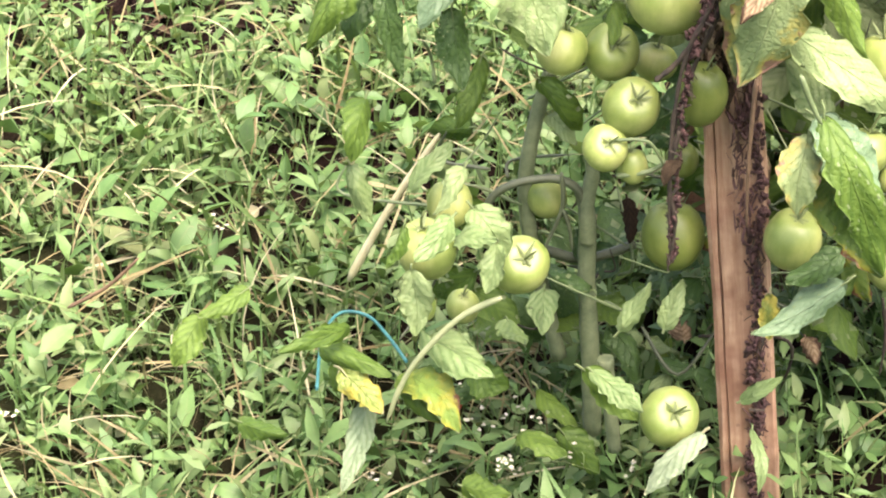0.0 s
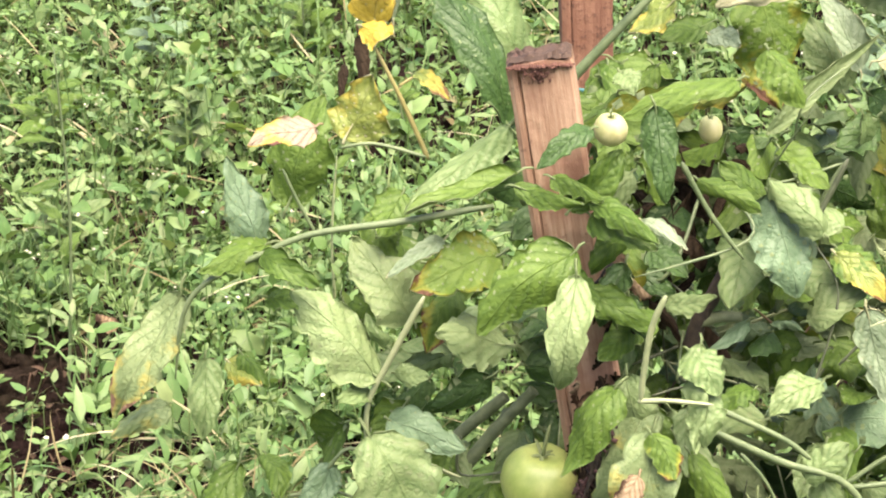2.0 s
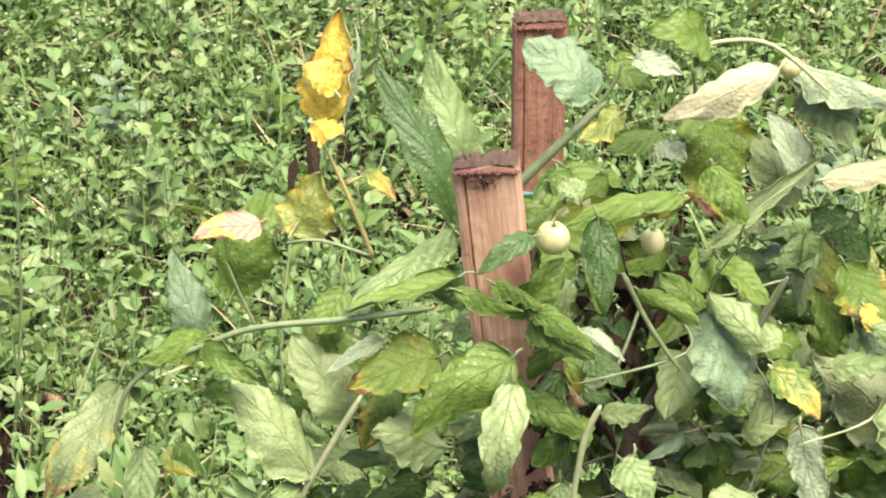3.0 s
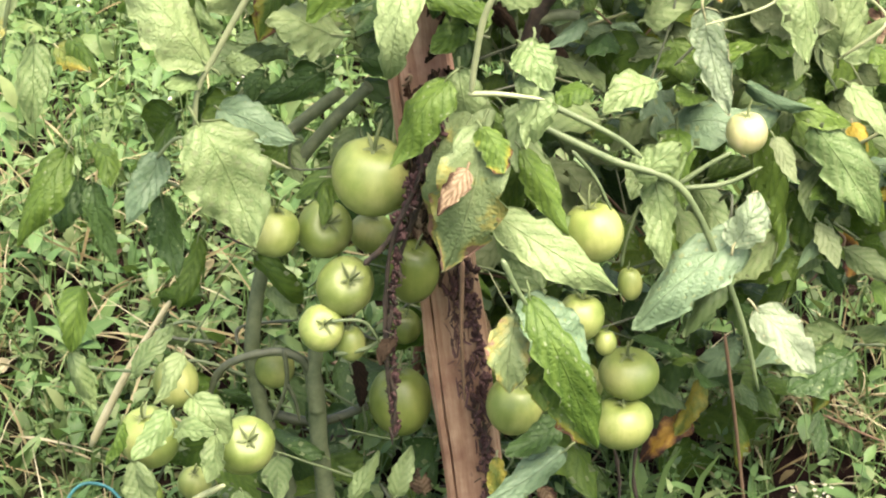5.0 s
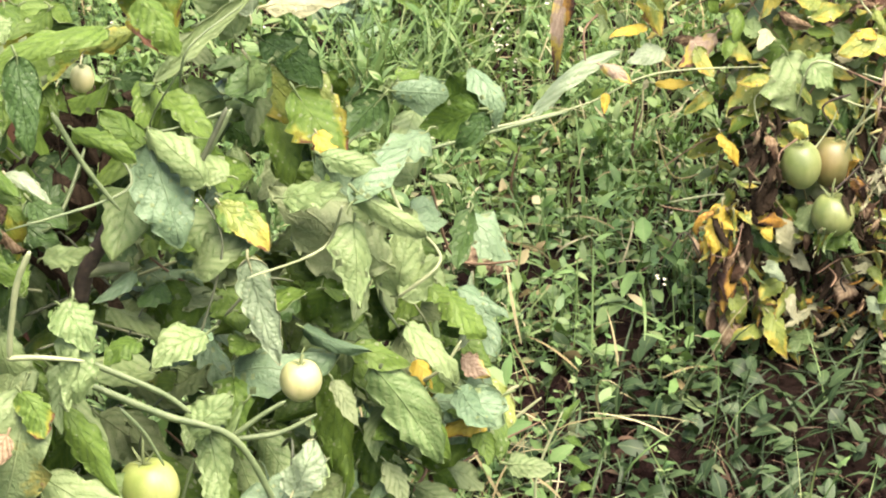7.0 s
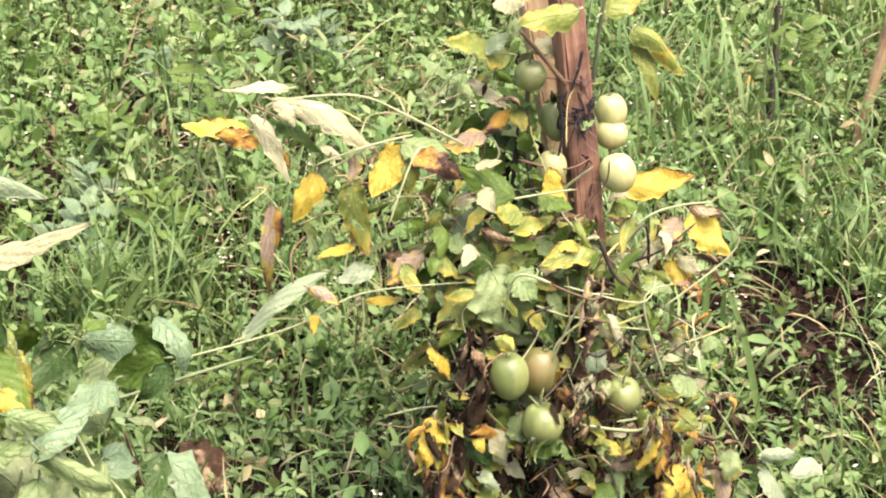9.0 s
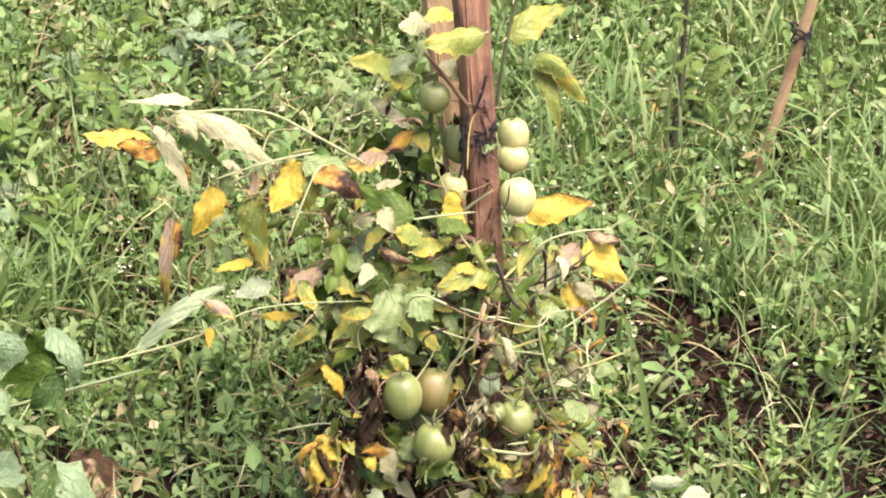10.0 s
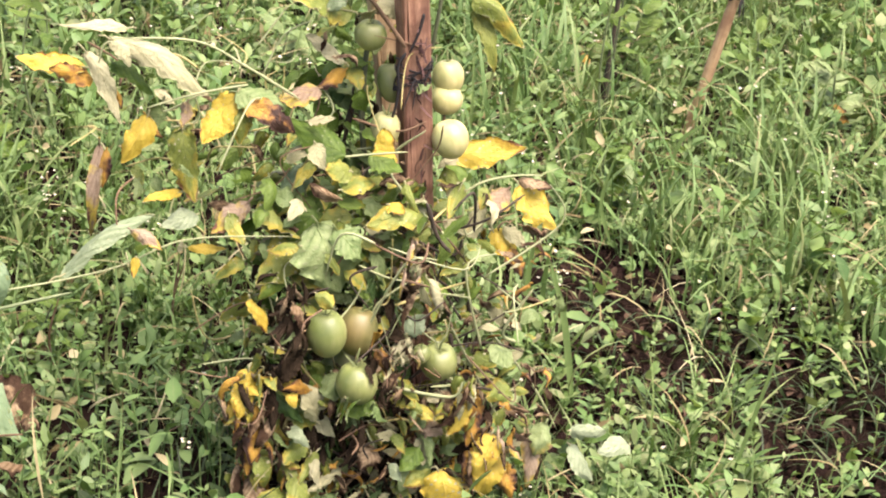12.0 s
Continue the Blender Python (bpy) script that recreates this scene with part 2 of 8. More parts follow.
TOM = {
    "red": tomato_material("fruit_red", (0.42, 0.05, 0.02), (0.5, 0.07, 0.03), (0.5, 0.1, 0.03)),
    "green": tomato_material("tomato_green", (0.20, 0.29, 0.065), (0.30, 0.39, 0.105), (0.37, 0.43, 0.13)),
    "deep": tomato_material("tomato_deep_green", (0.12, 0.18, 0.03), (0.19, 0.255, 0.05), (0.22, 0.275, 0.06)),
    "light": tomato_material("tomato_light_green", (0.27, 0.37, 0.085), (0.37, 0.46, 0.13), (0.42, 0.48, 0.15)),
    "olive": tomato_material("tomato_olive", (0.17, 0.18, 0.06), (0.24, 0.24, 0.085), (0.25, 0.21, 0.075)),
    "dull": tomato_material("tomato_dull_green", (0.145, 0.205, 0.060), (0.22, 0.285, 0.095), (0.27, 0.32, 0.11)),
    "cream": tomato_material("tomato_cream", (0.38, 0.42, 0.175), (0.50, 0.53, 0.245), (0.53, 0.52, 0.225)),
}


def wood_material(name, lo, hi, dirt, speck=0.64, grit=75.0):
    m, nt, b, out = mat_base(name)
    L = nt.links
    tc = nt.nodes.new("ShaderNodeTexCoord")
    mp = nt.nodes.new("ShaderNodeMapping")
    mp.inputs["Scale"].default_value = (1.0, 1.0, 0.06)
    L.new(tc.outputs["Object"], mp.inputs[0])
    grain = noise_tex(nt, 160.0, 6.0, 0.7, mp.outputs[0])
    broad = noise_tex(nt, 14.0, 4.0, 0.6, tc.outputs["Object"])
    lo, hi, dirt = toned(lo), toned(hi), toned(dirt)
    col = ramp(nt, grain, [(0.36, lo), (0.64, hi)])
    f = nt.nodes.new("ShaderNodeMapRange")
    L.new(broad, f.inputs[0])
    f.inputs[1].default_value, f.inputs[2].default_value = 0.45, 0.62
    col = mixc(nt, mathn(nt, "MULTIPLY", f.outputs[0], 0.9), col, dirt)
    spots = noise_tex(nt, grit, 3.0, 0.7, tc.outputs["Object"])
    f2 = nt.nodes.new("ShaderNodeMapRange")
    L.new(spots, f2.inputs[0])
    f2.inputs[1].default_value, f2.inputs[2].default_value = speck, speck + 0.1
    col = mixc(nt, mathn(nt, "MULTIPLY", f2.outputs[0], 0.75), col, (0.08, 0.035, 0.02))
    L.new(col, b.inputs["Base Color"])
    b.inputs["Roughness"].default_value = 0.8
    bump = nt.nodes.new("ShaderNodeBump")
    bump.inputs["Strength"].default_value = 0.6
    bump.inputs["Distance"].default_value = 0.002
    L.new(mathn(nt, "ADD", grain, spots), bump.inputs["Height"])
    L.new(bump.outputs[0], b.inputs["Normal"])
    return m


WOOD = wood_material("stake_wood", (0.34, 0.195, 0.105), (0.60, 0.42, 0.26), (0.25, 0.125, 0.070))
WOOD_DIRTY = wood_material("stake_wood_dirty", (0.047, 0.0272, 0.0132), (0.112, 0.0678, 0.0303), (0.0353, 0.0194, 0.011))
WOOD_RED = wood_material("stake_wood_red", (0.20, 0.092, 0.050), (0.37, 0.20, 0.115), (0.25, 0.115, 0.062), speck=0.54, grit=210.0)
WOOD_BROWN = wood_material("stake_wood_brown", (0.21, 0.10, 0.055), (0.46, 0.28, 0.17), (0.125, 0.055, 0.034))
WOOD_CANE = wood_material("brown_cane_wood", (0.37, 0.255, 0.125), (0.54, 0.41, 0.21), (0.24, 0.145, 0.07))
WOOD_PALE = wood_material("cane_wood", (0.392, 0.281, 0.14), (0.529, 0.41, 0.22), (0.294, 0.184, 0.09))


def island_leaf_material(name, stops, rough=0.42, through_=0.18, grain=70.0, gloss=0.22):
    """Small weeds: each blade takes its own tone."""
    m, nt, b, out = mat_base(name)
    L = nt.links
    geo = nt.nodes.new("ShaderNodeNewGeometry")
    tc = nt.nodes.new("ShaderNodeTexCoord")
    wide = noise_tex(nt, 1.6, 3.0, 0.6, tc.outputs["Object"])
    k = mathn(nt, "ADD", mathn(nt, "MULTIPLY", geo.outputs["Random Per Island"], 0.76), mathn(nt, "MULTIPLY", wide, 0.26))
    k = mathn(nt, "SUBTRACT", k, 0.005)
    col = ramp(nt, k, [(p, toned(c)) for p, c in stops])
    uv = nt.nodes.new("ShaderNodeUVMap")
    uv.uv_map = "UVMap"
    sep = nt.nodes.new("ShaderNodeSeparateXYZ")
    L.new(uv.outputs[0], sep.inputs[0])
    mid = mathn(nt, "SUBTRACT", 1.0, mathn(nt, "MINIMUM", mathn(nt, "MULTIPLY", mathn(nt, "ABSOLUTE", sep.outputs[1]), 7.0), 1.0))
    col = mixc(nt, mathn(nt, "MULTIPLY", mid, 0.3), col, (0.17, 0.21, 0.09))
    g = noise_tex(nt, grain, 4.0, 0.65, tc.outputs["Object"])
    col = mixc(nt, 0.35, col, ramp(nt, g, [(0.3, (0.5, 0.5, 0.5)), (0.7, (1.2, 1.2, 1.1))]), "MULTIPLY")
    L.new(col, b.inputs["Base Color"])
    b.inputs["Roughness"].default_value = rough
    b.inputs["Specular IOR Level"].default_value = gloss
    thin_leaf(nt, b, out, col, through_)
    return m


WEED = island_leaf_material("weed_leaf", [(0.0, (0.070, 0.158, 0.052)), (0.25, (0.112, 0.235, 0.070)), (0.5, (0.160, 0.295, 0.092)), (0.75, (0.200, 0.325, 0.118)), (0.91, (0.245, 0.325, 0.135)), (0.97, (0.33, 0.25, 0.12))], through_=0.22)
WEED_LOW = island_leaf_material("weed_low_leaf", [(0.0, (0.074, 0.150, 0.052)), (0.4, (0.130, 0.240, 0.080)), (0.8, (0.205, 0.31, 0.118)), (0.95, (0.31, 0.29, 0.15))], through_=0.17)
WEED_BACK = island_leaf_material("weed_back_leaf", [(0.0, (0.088, 0.196, 0.050)), (0.3, (0.138, 0.275, 0.072)), (0.6, (0.195, 0.335, 0.100)), (0.85, (0.250, 0.372, 0.135)), (0.97, (0.34, 0.37, 0.18))], through_=0.3)
GRASS = island_leaf_material("grass_blade", [(0.0, (0.0728, 0.17, 0.0425)), (0.4, (0.136, 0.259, 0.0801)), (0.75, (0.20, 0.315, 0.105)), (0.95, (0.31, 0.34, 0.17))], rough=0.5)
# blue-green grass, its colour darkened for the shade of the plants
SHADED_GRASS = island_leaf_material("shaded_grass_blade", [(0.0, (0.013, 0.032, 0.011)), (0.4, (0.030, 0.066, 0.022)), (0.8, (0.064, 0.118, 0.044)), (0.97, (0.15, 0.17, 0.085))], rough=0.5, through_=0.1, gloss=0.2)
STRAW = island_leaf_material("dead_straw", [(0.0, (0.102, 0.075, 0.034)), (0.3, (0.242, 0.21, 0.097)), (0.7, (0.409, 0.39, 0.213)), (0.95, (0.539, 0.54, 0.349))], rough=0.8, through_=0.1, gloss=0.15)
LITTER = island_leaf_material("leaf_litter", [(0.0, (0.0225, 0.0135, 0.00825)), (0.5, (0.0638, 0.039, 0.0248)), (0.85, (0.128, 0.0863, 0.0562)), (0.97, (0.225, 0.173, 0.112))], rough=0.85, through_=0.08, gloss=0.1)
PETAL = island_leaf_material("white_petal", [(0.0, (0.55, 0.58, 0.36)), (0.6, (0.70, 0.70, 0.55)), (1.0, (0.80, 0.80, 0.74))], rough=0.6, through_=0.15)


def soil_material():
    m, nt, b, out = mat_base("dark_soil")
    L = nt.links
    tc = nt.nodes.new("ShaderNodeTexCoord")
    g = noise_tex(nt, 38.0, 8.0, 0.75, tc.outputs["Object"])
    w = noise_tex(nt, 2.2, 5.0, 0.6, tc.outputs["Object"])
    col = ramp(nt, g, [(0.3, (0.006, 0.0036, 0.0028)), (0.55, (0.018, 0.0105, 0.0082)), (0.75, (0.048, 0.030, 0.024))])
    f = nt.nodes.new("ShaderNodeMapRange")
    L.new(w, f.inputs[0])
    f.inputs[1].default_value, f.inputs[2].default_value = 0.45, 0.65
    col = mixc(nt, mathn(nt, "MULTIPLY", f.outputs[0], 0.5), col, (0.014, 0.012, 0.006))
    sep = nt.nodes.new("ShaderNodeVectorMath")
    sep.operation = "DISTANCE"
    L.new(tc.outputs["Object"], sep.inputs[0])
    sep.inputs[1].default_value = (0.7, 1.1, 0.0)
    away = nt.nodes.new("ShaderNodeMapRange")
    L.new(mathn(nt, "ADD", sep.outputs["Value"], mathn(nt, "MULTIPLY", w, 1.5)), away.inputs[0])
    away.inputs[1].default_value, away.inputs[2].default_value = 2.0, 3.2
    turf = ramp(nt, g, [(0.35, (0.012, 0.022, 0.006)), (0.7, (0.05, 0.075, 0.022))])
    col = mixc(nt, away.outputs[0], col, turf)
    L.new(col, b.inputs["Base Color"])
    b.inputs["Roughness"].default_value = 1.0
    b.inputs["Specular IOR Level"].default_value = 0.05
    bump = nt.nodes.new("ShaderNodeBump")
    bump.inputs["Strength"].default_value = 1.0
    bump.inputs["Distance"].default_value = 0.012
    L.new(g, bump.inputs["Height"])
    L.new(bump.outputs[0], b.inputs["Normal"])
    return m


SOIL = soil_material()


# ---- builders ----
def part(name, data, material, parent=None, label=""):
    """Links a mesh (or a bmesh) as one object under a thing or a part."""
    if isinstance(data, bmesh.types.BMesh):
        me = bpy.data.meshes.new(name)
        data.to_mesh(me)
        data.free()
    else:
        me = data
    if material is not None and not me.materials:
        me.materials.append(material)
    ob = new(name, me)
    if parent is not None:
        ob.parent = parent
    if label:
        ob["label"] = label
    return ob


def mesh_from(name, verts, faces, uvs=None, smooth=True):
    """A mesh from arrays: verts (n, 3), quads (m, 4), uvs (n, 2)."""
    me = bpy.data.meshes.new(name)
    verts = np.asarray(verts, np.float32)
    faces = np.asarray(faces, np.int32)
    me.vertices.add(len(verts))
    me.vertices.foreach_set("co", verts.ravel())
    k = faces.shape[1]
    me.loops.add(faces.size)
    me.loops.foreach_set("vertex_index", faces.ravel())
    me.polygons.add(len(faces))
    me.polygons.foreach_set("loop_start", np.arange(0, faces.size, k, dtype=np.int32))
    if uvs is not None:
        layer = me.uv_layers.new(name="UVMap")
        layer.data.foreach_set("uv", np.asarray(uvs, np.float32)[faces.ravel()].ravel())
    me.update(calc_edges=True)
    if smooth:
        me.polygons.foreach_set("use_smooth", np.ones(len(faces), bool))
    return me


def ground_height(x, y):
    """Lie of the bed: lower in front, clods and hollows."""
    s = np.clip((0.75 - y) / 0.9, 0, 1)
    s = s * s * (3 - 2 * s)
    return -0.035 - 0.085 * s + 0.014 * np.sin(3.1 * x + 1.3 * y) * np.cos(2.3 * y - 0.7 * x) + 0.008 * np.sin(9 * x) * np.cos(8 * y + 2 * x)


def grid_faces(nu, nv):
    i, j = np.meshgrid(np.arange(nu - 1), np.arange(nv - 1), indexing="ij")
    a = (i * nv + j).ravel()
    return np.stack([a, a + nv, a + nv + 1, a + 1], 1)


# tomato leaflet ----------------------------------------------------------
LEAF_RNG = np.random.default_rng(11)


def leaf_mesh(chord, width, curl, fold, lobes, seed, nu=21, nv=11, roll=None, wave=1.0):
    """A tomato leaflet as a thin two-sided blade: toothed outline, puckered between sunken
    veins, margins rolled under or up; its second material is the underside."""
    rng = np.random.default_rng(seed)
    u = np.linspace(0, 1, nu)
    v = np.linspace(-1, 1, nv)
    w = np.clip(u + 0.004, 0, 1) ** 0.48 * (1.004 - u) ** rng.uniform(0.7, 0.95)
    w = w / w.max()
    half = width / 2 * 1.08

    def margin(n):
        k = u * n + rng.uniform(0, 1)
        cut = (k % 1.0) ** 1.4 * rng.uniform(0.16, 0.32)
        deep = 0.10 * np.sin(u * rng.uniform(5, 9) + rng.uniform(0, 6))
        return 1 - cut * (u > 0.05) * (u < 0.96) + deep

    teeth_l, teeth_r = margin(lobes), margin(lobes + 0.7)
    ang = -curl * (u - 0.5) + 0.25 * np.sin(u * 5 + rng.uniform(0, 6))
    yy = np.concatenate([[0], np.cumsum(np.cos(ang[:-1]))]) / (nu - 1)
    zz = np.concatenate([[0], np.cumsum(np.sin(ang[:-1]))]) / (nu - 1)
    sway = rng.uniform(-0.5, 0.5) * u * (1 - u) * 2 + 0.08 * np.sin(u * 2.6 + rng.uniform(0, 6)) * u
    U, V = np.meshgrid(u, v, indexing="ij")
    A = np.abs(V)
    lats, lifts = [], []
    for sgn in (-1, 1):
        f = fold + rng.uniform(-0.35, 0.35) + 0.25 * np.sin(u * 4 + rng.uniform(0, 6))
        r = (rng.choice((-1.9, -1.1, -0.5, 0.5)) if roll is None else roll) * rng.uniform(0.6, 1.3) * (0.55 + 0.45 * np.sin(u * rng.uniform(3, 7) + rng.uniform(0, 6)))
        q = np.linspace(0, 1, 17)
        phi = f[:, None] + r[:, None] * q[None, :] ** 2.2
        cx = np.concatenate([np.zeros((nu, 1)), np.cumsum(np.cos(phi[:, :-1]), 1)], 1) / 16
        cz = np.concatenate([np.zeros((nu, 1)), np.cumsum(np.sin(phi[:, :-1]), 1)], 1) / 16
        lats.append(np.array([np.interp(np.abs(v), q, cx[i]) for i in range(nu)]))
        lifts.append(np.array([np.interp(np.abs(v), q, cz[i]) for i in range(nu)]))
    left = V < 0
    side = np.where(left, teeth_l[:, None], teeth_r[:, None])
    span = w[:, None] * half * (1 + (side - 1) * A ** 2)
    lat = np.where(left, -lats[0], lats[1]) * span + (sway - sway[0])[:, None] * half * 0.8
    lift = np.where(left, lifts[0], lifts[1]) * span
    rib = np.abs(np.sin(np.pi * (U * 6 - A * 2.2)))
    pucker = (rib ** 0.6 - 0.6) * half * 0.12 * np.minimum(1, A * 4) * w[:, None] * wave
    groove = -0.05 * half * np.exp(-(A * 5) ** 2) * wave
    ruffle = 0.12 * half * np.sin(U * lobes * 6.28 + 3 * V + rng.uniform(0, 6)) * A ** 3 * w[:, None]
    o = rng.uniform(0, 50, 4)
    bumps = np.sin(U * 17 + o[0] + 3 * V) * np.sin(V * 7 + o[1]) * 0.035 + np.sin(U * 8 + o[2]) * np.sin(V * 3.3 + o[3] + 2 * U) * 0.10
    lift = lift + pucker + groove + ruffle + bumps * half
    s = chord / np.hypot(yy[-1], zz[-1])
    tilt = math.atan2(zz[-1], yy[-1])
    X, Y, Z = lat, (yy * s)[:, None] + 0 * V, (zz * s)[:, None] + lift
    c, sn = math.cos(-tilt), math.sin(-tilt)
    P = np.stack([X, Y * c - Z * sn, Y * sn + Z * c], -1)
    nrm = np.cross(np.gradient(P, axis=1), np.gradient(P, axis=0))
    nrm /= np.linalg.norm(nrm, axis=-1)[..., None] + 1e-12
    under = (P - nrm * 0.0007).reshape(-1, 3)
    P = P.reshape(-1, 3)
    F = grid_faces(nu, nv)
    n1 = len(P)
    rim = np.concatenate([np.arange(nv), np.arange(1, nu) * nv + nv - 1, (nu - 1) * nv + np.arange(nv - 2, -1, -1), np.arange(nu - 2, 0, -1) * nv])
    nxt = np.roll(rim, -1)
    R = np.stack([nxt, rim, rim + n1, nxt + n1], 1)
    T = np.stack([U, V], -1).reshape(-1, 2)
    # the little stalk that carries the blade
    back = Vector((rng.uniform(-0.35, 0.35), -1, rng.uniform(-0.5, 0.1))).normalized() * chord * rng.uniform(0.07, 0.16)
    rr = 0.0009 + 0.008 * width
    rings = []
    for q, cr in ((Vector((0, 0.25 * chord, -0.003)), 0.35), (Vector((0, 0, 0)), 0.9), (back * 0.5 + Vector((0, 0, 0.03 * chord)), 1.0), (back, 1.1)):
        for e, g in ((1, 0), (0, 1), (-1, 0), (0, -1)):
            rings.append((q.x + e * rr * cr, q.y, q.z + g * rr * cr))
    n0 = 2 * n1
    SF = [(n0 + i * 4 + j, n0 + i * 4 + (j + 1) % 4, n0 + i * 4 + 4 + (j + 1) % 4, n0 + i * 4 + 4 + j) for i in range(3) for j in range(4)]
    me = mesh_from("leaf", np.vstack([P, under, rings]), np.vstack([F, F[:, ::-1] + n1, R, SF]), np.vstack([T, T, np.zeros((16, 2))]))
    back_side = np.zeros(len(me.polygons), np.int32)
    back_side[len(F):] = 1
    me.polygons.foreach_set("material_index", back_side)
    return me


def blade_materials(me, kind):
    me.materials.append(LEAF[kind])
    me.materials.append(LEAF[UNDERSIDE.get(kind, kind)])
    return me


def frame_along(base, tip, twist, facing=(0.0, -0.64, 0.77)):
    """Axes with y from base to tip and z turned towards 'facing', then twisted about y."""
    y = (Vector(tip) - Vector(base)).normalized()
    z = Vector(facing)
    z = (z - y * z.dot(y))
    z = z.normalized() if z.length > 1e-4 else Vector((0, 0, 1))
    x = y.cross(z)
    m = Matrix((x, y, z)).transposed().to_4x4()
    return Matrix.Translation(base) @ m @ Matrix.Rotation(radians(twist), 4, "Y")


def leaf(plant, kind, base, tip, width, twist=None, curl=None, fold=None, lobes=None, nu=21, nv=11, roll=None, wave=1.0):
    r = LEAF_RNG
    n = int(r.integers(1, 1 << 30))
    twist = r.uniform(-22, 22) if twist is None else twist
    curl = r.uniform(0.2, 1.5) if curl is None else curl
    fold = r.uniform(-1.1, 0.5) if fold is None else fold
    lobes = r.uniform(3.2, 5.2) if lobes is None else lobes
    chord = (Vector(tip) - Vector(base)).length
    me = leaf_mesh(chord, width, curl, fold, lobes, n, nu, nv, roll, wave)
    ob = part("leaf", blade_materials(me, kind), None, plant)
    ob.matrix_basis = plant.matrix_basis.inverted() @ frame_along(base, tip, twist)
    return ob


def tube_mesh(name, pts, r0, r1, sides=7, steps=6, knobbly=0.0, seed=0):
    """A tapering round stem through a few points, gliding."""
    rng = np.random.default_rng(seed)
    p = np.array(pts, float)
    q = []
    for i in range(len(p) - 1):
        a, b, c, d = p[max(i - 1, 0)], p[i], p[i + 1], p[min(i + 2, len(p) - 1)]
        for t in np.linspace(0, 1, steps, endpoint=False):
            q.append(0.5 * (2 * b + (c - a) * t + (2 * a - 5 * b + 4 * c - d) * t * t + (3 * b - a - 3 * c + d) * t ** 3))
    q.append(p[-1])
    q = np.array(q)
    n = len(q)
    tan = np.gradient(q, axis=0)
    tan /= np.linalg.norm(tan, axis=1)[:, None] + 1e-9
    ref = np.array([0.3, -0.9, 0.3])
    x = np.cross(tan, ref)
    x /= np.linalg.norm(x, axis=1)[:, None] + 1e-9
    z = np.cross(x, tan)
    s_ = np.linspace(0, 1, n)
    ends = np.minimum(1, np.minimum(0.5 + 6 * s_, 0.35 + 5 * (1 - s_))) if r0 < 0.0045 and r0 != r1 else 1.0
    rad = np.linspace(r0, r1, n) * ends * (1 + knobbly * rng.uniform(-1, 1, n))
    th = np.linspace(0, 2 * np.pi, sides, endpoint=False)
    V = q[:, None] + rad[:, None, None] * (np.cos(th)[None, :, None] * x[:, None] + np.sin(th)[None, :, None] * z[:, None]) * (1 + knobbly * rng.uniform(-0.6, 0.6, (n, sides, 1)))
    V = V.reshape(-1, 3)
    F = []
    for i in range(n - 1):
        for j in range(sides):
            k = (j + 1) % sides
            F.append((i * sides + j, i * sides + k, (i + 1) * sides + k, (i + 1) * sides + j))
    me = mesh_from(name, V, F)
    bm = bmesh.new()
    bm.from_mesh(me)
    bm.verts.ensure_lookup_table()
    for ring in (range(sides - 1, -1, -1), range((n - 1) * sides, n * sides)):
        try:
            bm.faces.new([bm.verts[i] for i in ring])
        except ValueError:
            pass
    bm.to_mesh(me)
    bm.free()
    return me


def stem(plant, kind, r0, r1, *pts, name="stem", knobbly=0.06, label=""):
    o = plant.matrix_basis.translation
    me = tube_mesh(name, [Vector(p) - o for p in pts], r0, r1, knobbly=knobbly, seed=len(bpy.data.meshes))
    return part(name, me, STEM[kind], plant, label)


# tomatoes ----------------------------------------------------------------
def tomato_mesh(r, tall, ribs, seed):
    rng = np.random.default_rng(seed)
    nu, nv = 15, 24
    th = np.linspace(0, np.pi, nu)
    ph = np.linspace(0, 2 * np.pi, nv, endpoint=False)
    T, P = np.meshgrid(th, ph, indexing="ij")
    a0 = rng.uniform(0, 6)
    lobe = 1 + ribs * 0.09 * np.cos(5 * P + a0) * np.exp(-(T / 1.0) ** 2) + 0.03 * np.cos(2 * P + a0) + 0.018 * np.cos(3 * P + 2 * a0) * np.sin(2 * T)
    rad = np.sin(T) * r * lobe
    z = np.cos(T) * r * tall - 0.26 * r * np.exp(-(T / 0.40) ** 2) - 0.0 * T
    V = np.stack([rad * np.cos(P), rad * np.sin(P), z], -1).reshape(-1, 3)
    F = []
    for i in range(nu - 1):
        for j in range(nv):
            k = (j + 1) % nv
            F.append((i * nv + j, (i + 1) * nv + j, (i + 1) * nv + k, i * nv + k))
    return mesh_from("tomato", V, F)


